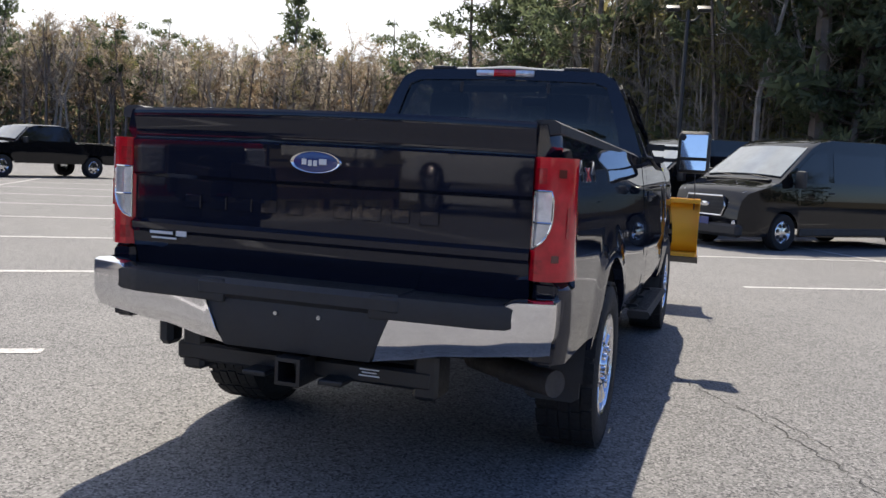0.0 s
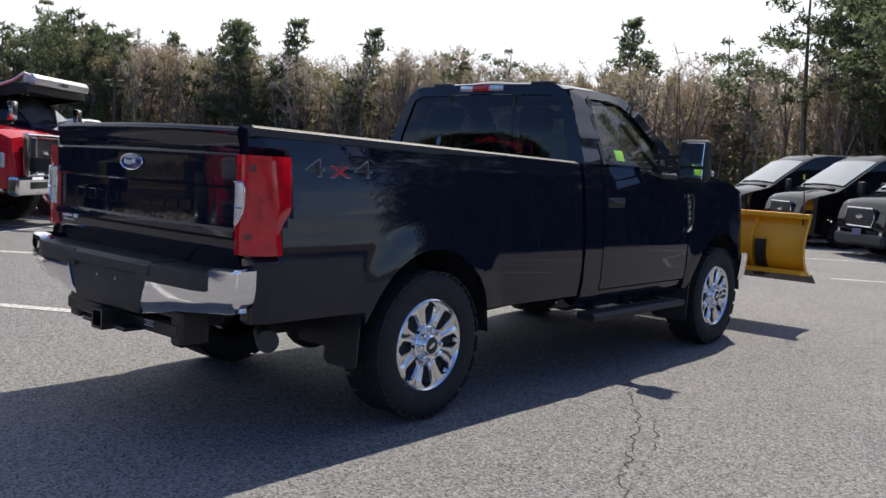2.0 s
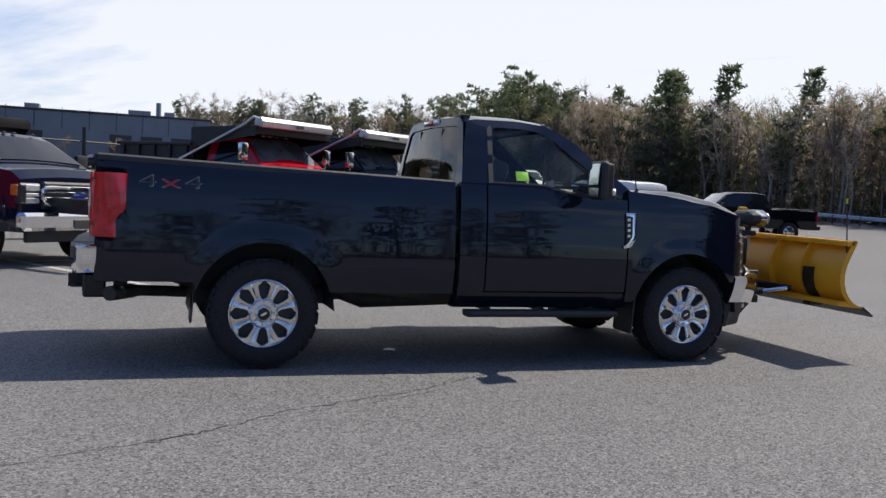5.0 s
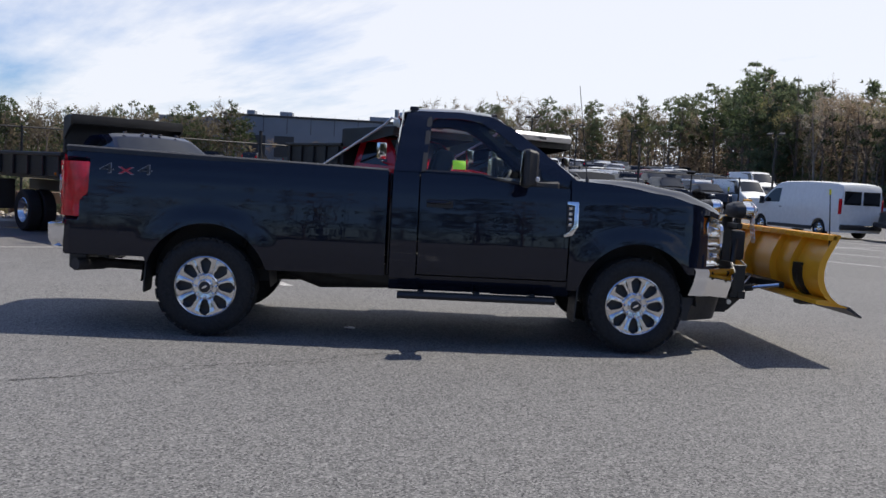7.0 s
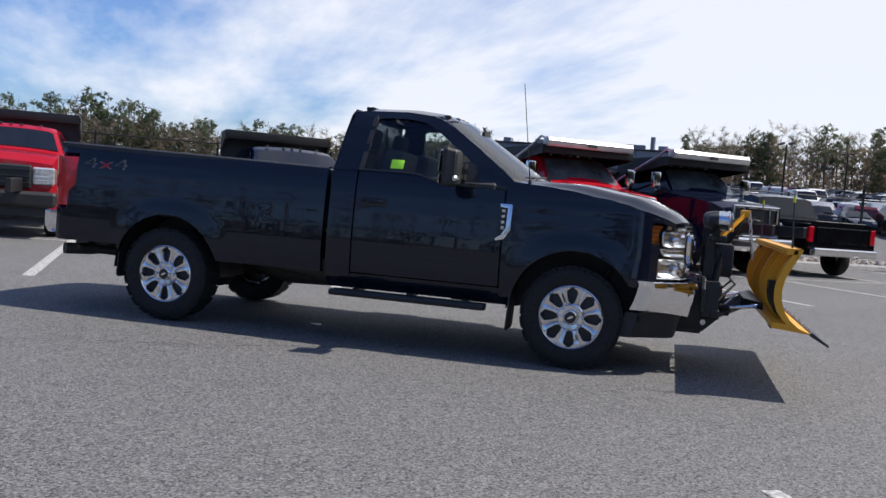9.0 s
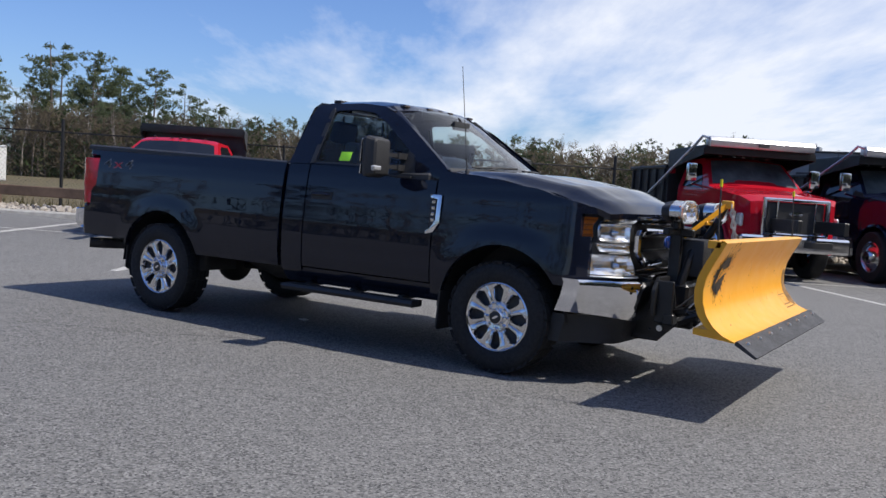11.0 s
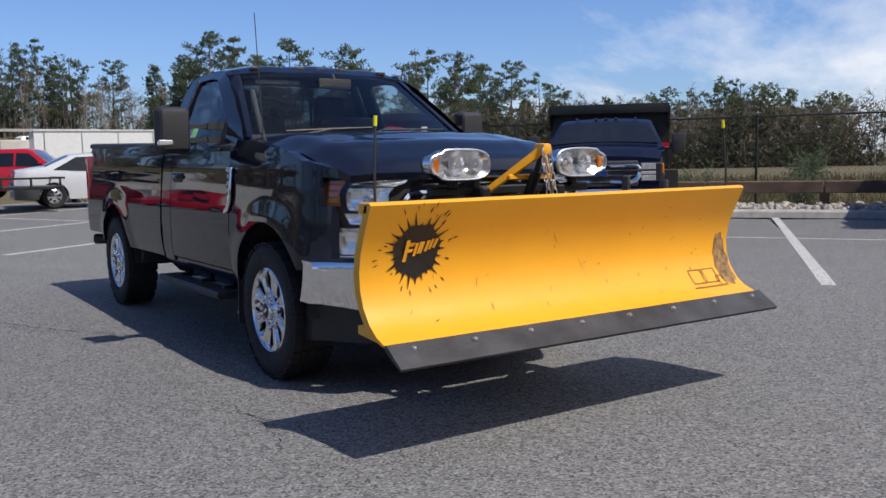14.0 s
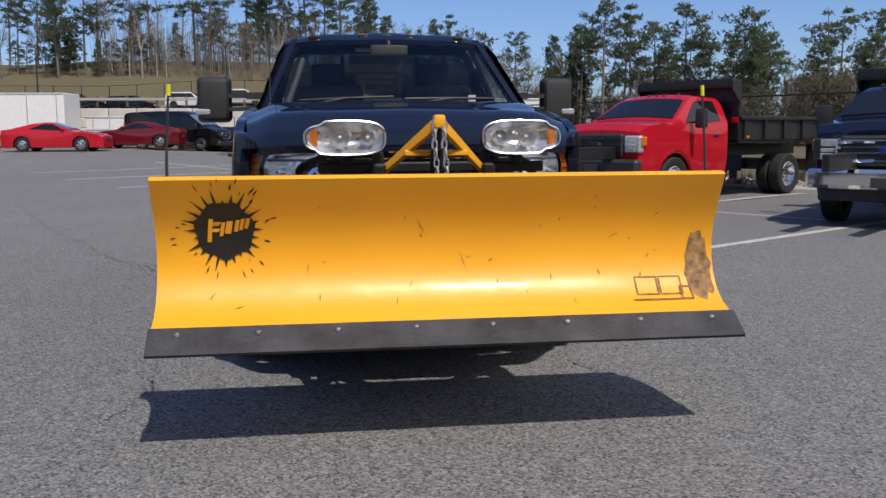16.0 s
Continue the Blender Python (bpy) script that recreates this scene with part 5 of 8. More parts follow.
for dx, dz, w, h in ((0.065, 0.0, 0.018, 0.10), (0.045, 0.028, 0.045, 0.018), (0.042, 0.0, 0.03, 0.015), (0.015, 0.004, 0.015, 0.06), (-0.012, 0.012, 0.026, 0.055), (-0.045, 0.018, 0.016, 0.052), (-0.066, 0.024, 0.015, 0.05), (-0.088, 0.028, 0.016, 0.045)):
    pts = [(lx + dx - w / 2, lz + dz - h / 2), (lx + dx + w / 2, lz + dz - h / 2), (lx + dx + w / 2 - 0.012, lz + dz + h / 2), (lx + dx - w / 2 - 0.012, lz + dz + h / 2)]
    bm = B()
    bm.faces.new([bm.verts.new(on_blade(x, z, 0.008)) for x, z in pts])
    part("decal_bar", bm, "yellow", blade, angle=80)
# outlined marks low on the driver's end, scrape beside them
bm = B()


def frame_mark(x0, x1, z0, z1, t=0.006):
    for a, b, c, d in ((x0, x1, z1 - t, z1), (x0, x1, z0, z0 + t), (x0, x0 + t, z0, z1), (x1 - t, x1, z0, z1)):
        bm.faces.new([bm.verts.new(on_blade(x, z)) for x, z in ((a, c), (b, c), (b, d), (a, d))])


frame_mark(PX - 0.95, PX - 0.845, 0.565, 0.64)
frame_mark(PX - 1.06, PX - 0.955, 0.565, 0.64)
frame_mark(PX - 1.10, PX - 1.045, 0.548, 0.60)
bm.faces.new([bm.verts.new(on_blade(PX + x, z)) for x, z in ((-0.82, 0.553), (-1.09, 0.553), (-1.09, 0.548), (-0.82, 0.548))])
M["worn_mark"] = simple("faded_outline", (0.24, 0.12, 0.025), 0.6, vary=0.5, scale=40)
part("outlined_marks", bm, "worn_mark", blade, angle=80)
M["bare"] = simple("rusty_scrape", (0.26, 0.145, 0.055), 0.75, vary=0.7, scale=25)
bm = B()
ctr = bm.verts.new(on_blade(PX - 1.165, 0.70, 0.003))
pr = []
for k in range(26):
    t = 2 * math.pi * k / 26
    r = 1 + 0.45 * noise.noise(Vector((4 * math.cos(t), 4 * math.sin(t), 0.3)))
    x, z = -1.150 + (0.062 + 0.018 * math.sin(-t)) * r * math.cos(t), 0.69 + 0.155 * r * math.sin(t)
    pr.append(bm.verts.new(on_blade(PX + max(x, -1.222), max(z, 0.545), 0.003)))
for k in range(26):
    bm.faces.new((ctr, pr[k], pr[(k + 1) % 26]))
part("paint_scrape", bm, "bare", blade, angle=80)
bm = B()
rs = random.Random(9)
for k in range(34):
    x, z = PX + rs.uniform(-1.0, 1.0), rs.uniform(0.55, 1.03)
    a, ln, wd = rs.uniform(-1.0, 1.0) + 1.9, rs.uniform(0.006, 0.022), rs.uniform(0.0015, 0.003)
    if k % 9 == 0:
        ln *= 3
    q = Vector((math.cos(a), math.sin(a)))
    n = Vector((-q.y, q.x))
    c = Vector((x, z))
    bm = B()
    bm.faces.new([bm.verts.new(on_blade(p.x, p.y, 0.0025)) for p in (c - q * ln, c + n * wd, c + q * ln, c - n * wd)])
    part("scratch", bm, "bare", blade, angle=80)
# marker wands
for s in (1, -1):
    bm = B()
    tube(bm, [(PX + s * 1.165, 5.17, 1.0), (PX + s * 1.16, 5.16, 1.20), (PX + s * 1.145, 5.15, 1.45)], [0.008, 0.006, 0.005], 6)
    w = part("marker_wand", bm, "plastic", PL)
    bm = B()
    tube(bm, [(PX + s * 1.145, 5.15, 1.44), (PX + s * 1.142, 5.15, 1.485)], 0.009, 8)
    part("wand_tip", bm, "ywand", w)
# lift arm and chain
bm = B()
apex = Vector((PX, 4.915, 1.335))
for s in (1, -1):
    a = Vector((PX + s * 0.245, 4.70, 1.10))
    d = (apex - a).normalized()
    loops = []
    for t in (0, 0.5, 0.93, 1.0):
        p = a.lerp(apex, t)
        h = lerp(0.016, 0.026, t)
        loops.append([p + Vector((0.012, 0, -h)), p + Vector((0.012, 0, h)), p + Vector((-0.012, 0, h)), p + Vector((-0.012, 0, -h))])
    rings(bm, loops)
box(bm, (PX, 4.91, 1.335), (0.055, 0.085, 0.06), 0.015, None, 2)
box(bm, (PX, 4.80, 1.19), (0.30, 0.03, 0.03), 0.006)
part("lift_arm", bm, "yellow", PL, "yellow lift arm")
bm = B()
for s in (1, -1):
    for k in range(9):
        z = 1.315 - 0.042 * k
        x = PX + s * 0.022 + 0.004 * math.sin(k)
        o = pose(x, 4.945 + 0.006 * k, z, 0, 0, 90 * (k % 2) + 20)
        tube(bm, [o @ Vector((0.012 * math.cos(t), 0, 0.028 * math.sin(t))) for t in (2 * math.pi * q / 10 for q in range(11))], 0.0045, 5, False)
part("lift_chain", bm, "alu", PL)
# head gear: uprights, cross bar, motor
bm = B()
for s in (1, -1):
    box(bm, (PX + s * 0.26, 4.63, 0.82), (0.05, 0.09, 0.76), 0.01)
    box(bm, (PX + s * 0.26, 4.70, 1.11), (0.06, 0.12, 0.06), 0.01)
box(bm, (PX, 4.64, 1.12), (1.10, 0.05, 0.05), 0.008)
box(bm, (PX, 4.64, 0.50), (0.95, 0.09, 0.09), 0.012)
box(bm, (PX, 4.66, 0.85), (0.50, 0.05, 0.05), 0.008)
part("head_gear", bm, "steel", PL, "black plow tower")
bm = B()
box(bm, (PX + 0.12, 4.74, 0.93), (0.22, 0.18, 0.28), 0.03, None, 2)
lathe(bm, [(0.001, 0.0), (0.065, 0.0), (0.065, 0.22), (0.001, 0.22)], 18, "z", (PX - 0.10, 4.75, 0.86))
part("hydraulic_unit", bm, "plastic", PL)
bm = B()
tube(bm, [(PX, 4.72, 0.98), (PX, 4.86, 1.22)], 0.03, 12)
tube(bm, [(PX, 4.86, 1.22), (PX, 4.90, 1.31)], 0.016, 10)
part("lift_ram", bm, "steel", PL)
# truck-side mount: plates, cross tube, brackets
for s in (1, -1):
    bm = B()
    prism(bm, [(4.42, 0.78), (4.70, 0.72), (4.74, 0.46), (4.62, 0.34), (4.42, 0.36)], PX + s * 0.44 - 0.008, PX + s * 0.44 + 0.008, "yz", 0.004)
    part("mount_plate", bm, "steel", PL)
    bm = B()
    tube(bm, [(PX + s * 0.44, 4.62, 0.42), (PX + s * 0.47, 4.62, 0.42)], 0.022, 10)
    part("mount_pin", bm, "bolt", PL)
    bm = B()
    tube(bm, [(PX + s * 0.30, 4.66, 0.48), (PX + s * 0.27, 4.70, 0.78), (PX + s * 0.20, 4.74, 1.00)], 0.030, 8)
    part("brace", bm, "steel", PL)
    bm = B()
    tube(bm, [(PX + s * 0.40, 4.66, 0.44), (PX + s * 0.33, 4.86, 0.66)], 0.007, 6)
    part("kick_stand", bm, "bolt", PL)
bm = B()
box(bm, (PX, 4.70, 0.66), (0.62, 0.12, 0.16), 0.02)
part("cross_tube", bm, "steel", PL)
bm = B()
prism(bm, [(-0.56, 0.52), (0.56, 0.52), (0.56, 0.70), (0.47, 0.79), (-0.47, 0.79), (-0.56, 0.70)], 4.585, 4.615, "xz", 0.008)
part("mount_panel", bm, "steel", PL)
for s in (1, -1):
    bm = B()
    box(bm, (PX + s * 0.53, 4.66, 0.62), (0.03, 0.13, 0.30), 0.006)
    box(bm, (PX + s * 0.50, 4.70, 0.50), (0.10, 0.08, 0.08), 0.01)
    part("mount_lug", bm, "steel", PL)
# push frame: A-frame, angling rams, quadrant
bm = B()
for s in (1, -1):
    tube(bm, [(PX + s * 0.42, 4.52, 0.40), (PX + s * 0.09, 5.00, 0.60)], 0.045, 4)
    box(bm, (PX + s * 0.42, 4.50, 0.42), (0.05, 0.22, 0.20), 0.012)
box(bm, (PX, 4.80, 0.50), (0.52, 0.07, 0.06), 0.01)
prism(bm, [(PX - 0.62, 5.06), (PX + 0.62, 5.06), (PX + 0.30, 4.93), (PX - 0.30, 4.93)], 0.58, 0.64, "xy", 0.008)
part("push_frame", bm, "steel", PL, "black steel push frame")
for s in (1, -1):
    bm = B()
    tube(bm, [(PX + s * 0.36, 4.58, 0.50), (PX + s * 0.50, 4.82, 0.57)], 0.032, 10)
    part("angle_ram", bm, "steel", PL)
    bm = B()
    tube(bm, [(PX + s * 0.50, 4.82, 0.57), (PX + s * 0.60, 5.02, 0.61)], 0.017, 10)
    part("ram_rod", bm, "chrome", PL)
    bm = B()
    tube(bm, [(PX + s * 0.10, 4.74, 0.86), (PX + s * 0.22, 4.86, 0.74), (PX + s * 0.34, 4.72, 0.58), (PX + s * 0.38, 4.62, 0.52)], 0.010, 7)
    part("hose", bm, "plastic", PL)
# auxiliary head lamps
for s in (1, -1):
    c = Vector((PX + s * 0.415, 4.70, 1.262))
    lampo = thing("plow_lamp", "wide clear auxiliary head lamp in black housing", "lamp", "plow lamps")
    lampo.matrix_basis = Matrix.Translation(c)

    def lamp_out(k, n, sc=1.0):
        t = 2 * math.pi * k / n
        cx, cz = math.cos(t), math.sin(t)
        e = lambda q, p: math.copysign(abs(q) ** p, q)
        w = 0.185 * (1.06 if cx * s > 0 else 1.0)
        hgt = 0.080 * (0.80 if cx * s > 0.5 else 1.0)
        return sc * w * e(cx, 0.65), sc * hgt * e(cz, 0.65)
    n = 36
    bm = B()
    rings(bm, [[(a, y, b) for a, b in (lamp_out(k, n, sc) for k in range(n))] for y, sc in ((-0.12, 0.50), (-0.10, 0.78), (-0.06, 0.93), (-0.035, 0.97))], True, True)
    part("housing", bm, "plastic", lampo)
    bm = B()
    rings(bm, [[(a, y, b) for a, b in (lamp_out(k, n, sc) for k in range(n))] for y, sc in ((-0.033, 0.95), (0.0, 0.945), (0.052, 0.93))], True, False)
    part("reflector", bm, "chrome", lampo)
    bm = B()
    rings(bm, [[(a * sc, y, b * sc) for a, b in (lamp_out(k, n) for k in range(n))] for sc, y in ((0.93, 0.052), (0.80, 0.040), (0.60, 0.020), (0.40, 0.004), (0.20, -0.006), (0.05, -0.010))], True, False)
    part("bowl", bm, "facet", lampo, angle=6)
    for cx, r in ((0.03 * s, 0.040), (-0.10 * s, 0.030)):
        bm = B()
        lathe(bm, [(r * 1.25, 0.050), (r * 1.18, 0.054), (r * 0.9, 0.030), (r * 0.5, 0.012), (0.011, 0.008), (0.011, 0.036), (0.001, 0.040)], 16, "y", (cx, 0, 0))
        part("bulb_bowl", bm, "facet", lampo, angle=8)
    bm = B()
    box(bm, (0.153 * s, 0.036, 0), (0.040, 0.020, 0.085), 0.006)
    part("turn_lens", bm, "lens_amber", lampo)
    bm = B()
    rings(bm, [[(a, y, b) for a, b in (lamp_out(k, n, sc) for k in range(n))] for y, sc in ((-0.034, 1.0), (0.03, 1.0), (0.060, 0.96), (0.080, 0.82), (0.088, 0.45), (0.09, 0.05))], True, False)
    lg = part("lens", bm, "lamp_glass", lampo)
    bm = B()
    tube(bm, [(a, 0.050, b) for a, b in (lamp_out(k, n, 0.985) for k in range(n + 1))], 0.0055, 6, False)
    part("lens_rim", bm, "alu", lampo)
    lg.visible_shadow = False
    bm = B()
    box(bm, (0, -0.03, -0.10), (0.05, 0.05, 0.06), 0.01)
    tube(bm, [(0, -0.03, -0.09), (0, -0.05, -0.13)], 0.018, 8)
    part("bracket", bm, "steel", lampo)

# ---- other vehicles ----
M["dark_window"] = simple("dark_window", (0.010, 0.011, 0.013), 0.05, vary=0.3)
# Opaque pale panes: reflected sky is put into the base colour.
M["sky_window"] = simple("painted_sky_window", (0.16, 0.185, 0.19), 0.06, vary=0.3, scale=2.0, coat=1.0, spec=1.0)
M["pale_window"] = simple("bright_window", (0.10, 0.12, 0.13), 0.05, vary=0.5, scale=2.0, coat=1.0)
WHEELS = {}


def wheel_meshes(r, w, style):
    key = (round(r, 3), round(w, 3), style)
    if key not in WHEELS:
        bm = B()
        lathe(bm, [(r * 0.60, w * 0.42), (r * 0.72, w * 0.5), (r * 0.93, w * 0.5), (r * 0.99, w * 0.40), (r, 0), (r * 0.99, -w * 0.40), (r * 0.93, -w * 0.5), (r * 0.60, -w * 0.45)], 28)
        t = part("tyre", bm, "rubber", angle=40)
        bm = B()
        rr = r * 0.61
        if style == "dual":
            prof = [(rr, w * 0.42), (rr * 0.94, w * 0.46), (rr * 0.86, w * 0.2), (rr * 0.7, -w * 0.1), (rr * 0.35, -w * 0.1), (rr * 0.30, w * 0.25), (0.001, w * 0.27)]
        elif style == "front":
            prof = [(rr, w * 0.42), (rr * 0.93, w * 0.46), (rr * 0.85, w * 0.3), (rr * 0.6, w * 0.50), (rr * 0.42, w * 0.55), (rr * 0.36, w * 0.75), (0.001, w * 0.78)]
        else:
            prof = [(rr, w * 0.42), (rr * 0.93, w * 0.46), (rr * 0.85, w * 0.30), (rr * 0.3, w * 0.38), (0.001, w * 0.40)]
        lathe(bm, prof, 28)
        rim = part("rim", bm, "alloy" if style != "dark" else "dark_alloy", angle=30)
        # Dark discs on the closed rim face stand in for shaded openings.
        bm = B()
        n = 10 if style in ("dual", "front") else 7
        for k in range(n):
            a = 2 * math.pi * (k + 0.5) / n
            m = Matrix.Rotation(a, 4, "X")
            x = w * (0.02 if style == "dual" else 0.40 if style == "front" else 0.345)
            ra = rr * (0.56 if style in ("dual", "front") else 0.62)
            wd = rr * (0.10 if style in ("dual", "front") else 0.17)
            ht = rr * (0.09 if style in ("dual", "front") else 0.20)
            rings(bm, [[m @ Vector((x + dx, wd * s2 * math.cos(q), ra + ht * s2 * math.sin(q))) for q in (2 * math.pi * i / 10 for i in range(10))] for dx, s2 in ((0.0, 1.0), (w * 0.07, 0.92))])
        hole = part("rim_opening", bm, "dark_alloy", angle=40)
        WHEELS[key] = (t.data, rim.data, hole.data)
        for o in (t, rim, hole):
            bpy.data.objects.remove(o)
    return WHEELS[key]


def add_wheel(parent, x, y, r, w, style="car"):
    root = new("wheel")
    root.parent = parent
    root.matrix_basis = Matrix.Translation((x, y, r)) @ (Matrix.Identity(4) if x > 0 else Matrix.Rotation(math.pi, 4, "Z"))
    for nm, me in zip(("tyre", "rim", "rim_opening"), wheel_meshes(r, w, style)):
        o = new(nm, me)
        o.parent = root
    return root


class Hull:
    """A car body skinned over its side outline: top edge, floor with wheel openings, and widths that lean in above the belt."""

    def __init__(self, top, floor, half, belt, lean, axles, r, zroof, nose=0.12, tail=0.08):
        self.top, self.floor, self.half, self.belt, self.lean, self.axles, self.r, self.zroof = top, floor, half, belt, lean, axles, r, zroof
        self.y0, self.y1, self.nose, self.tail = top[0][0], top[-1][0], nose, tail

    def ztop(self, y):
        p = self.top
        for (a, za), (b, zb) in zip(p, p[1:]):
            if y <= b:
                return lerp(za, zb, (y - a) / max(1e-6, b - a))
        return p[-1][1]

    def w(self, y, z):
        k = max(0.0, z - self.belt) / (self.zroof - self.belt)
        end = self.nose * smooth(self.y1 - 0.55, self.y1, y) ** 2 + self.tail * smooth(self.y0 + 0.4, self.y0, y) ** 2
        sill = 0.03 * smooth(self.floor + 0.25, self.floor, z)
        return self.half * (1 - end) - self.lean * k - sill

    def zbot(self, y):
        z = self.floor
        for a in self.axles:
            d = abs(y - a)
            ra = self.r * 1.17
            if d < ra:
                z = max(z, self.r + math.sqrt(ra * ra - d * d) * 1.0)
        return z

    def build(self, name, material, parent, n=40):
        ys = {round(lerp(self.y0, self.y1, i / n), 4) for i in range(n + 1)} | {round(a, 4) for a, _ in self.top}
        for a in self.axles:
            ys |= {round(a + s * self.r * 1.17 * math.cos(t), 4) for s in (1, -1) for t in ((0.0, 0.2, 0.45, 0.8, 1.2, 1.57) if n > 20 else (0.0, 0.6, 1.2))}
            ys |= {round(a + s * (self.r * 1.17 + 0.006), 4) for s in (1, -1)}
        ys = sorted(y for y in ys if self.y0 <= y <= self.y1)
        bm = B()
        loops = []
        ts = (0, 0.25, 0.5, 0.7, 0.85, 0.94, 0.985) if n > 20 else (0, 0.55, 0.94)
        for y in ys:
            zb, zt = self.zbot(y), self.ztop(y)
            zb = min(zb, zt - 0.03)
            right = [(self.w(y, lerp(zb, zt, t)), y, lerp(zb, zt, t)) for t in ts]
            wt = self.w(y, zt) - 0.055
            crown = 0.03 if zt > self.belt + 0.2 else 0.045
            top = [(wt * q, y, zt + crown * (1 - q * q) - 0.002) for q in ((1, 0.66, 0.33, 0, -0.33, -0.66, -1) if n > 20 else (1, 0, -1))]
            loops.append(right + top + [(-x, y, z) for x, y, z in reversed(right)])
        rings(bm, loops, False, False)
        bm.verts.ensure_lookup_table()
        n = len(loops[0])
        bm.faces.new([bm.verts[i] for i in range(n)])
        bm.faces.new([bm.verts[len(bm.verts) - n + i] for i in range(n)])
        return part(name, bm, material, parent, angle=30)

    def pane(self, name, poly, s, material, parent, off=0.006):
        bm = B()
        vo = [bm.verts.new((s * (self.w(y, z) + off), y, z)) for y, z in poly]
        vi = [bm.verts.new((s * (self.w(y, z) - 0.01), y, z)) for y, z in poly]
        bm.faces.new(vo)
        for i in range(len(poly)):
            j = (i + 1) % len(poly)
            bm.faces.new((vo[i], vo[j], vi[j], vi[i]))
        return part(name, bm, material, parent)

    def screen(self, name, a, b, material, parent, inset=0.07, off=0.012):
        """A windscreen between two heights of the outline, a below b."""
        d = Vector((0, b[0] - a[0], b[1] - a[1])).normalized()
        n = Vector((0, -d.z, d.y))
        if n.z < 0:
            n = -n
        bm = B()
        def f(u, v):
            y, z = lerp(a[0], b[0], v), lerp(a[1], b[1], v)
            x = lerp(-1, 1, u)
            return Vector((x * (self.w(y, z) - inset), y, z + 0.035 * (1 - x * x))) + n * off
        grid(bm, 8, 3, f)
        thicken(bm, -n * 0.02)
        return part(name, bm, material, parent)

    def block(self, name, y, z, sx, sy, sz, material, parent, x=0.0, bevel=0.02, label=""):
        bm = B()
        box(bm, (x, y, z), (sx, sy, sz), bevel)
        return part(name, bm, material, parent, label)


def lamps_and_plates(h, t, zf, zr, yf, yr, xf, wf=0.3, hf=0.16, xr=None, rear_h=0.3):
    for s in (1, -1):
        h.block("head_lamp", yf, zf, wf, 0.10, hf, "lens_white", t, s * xf, 0.03)
        h.block("tail_lamp", yr, zr, 0.16, 0.06, rear_h, "lens_red", t, s * (xr or xf), 0.02)


def side_mirrors(t, x, y, z, sx=0.18, sz=0.22, material="plastic"):
    for s in (1, -1):
        bm = B()
        box(bm, (s * x, y, z), (sx, 0.10, sz), 0.035, None, 2)
        tube(bm, [(s * (x - sx), y, z - sz * 0.2), (s * x, y, z - sz * 0.2)], 0.022, 6)
        part("side_mirror", bm, material, t)


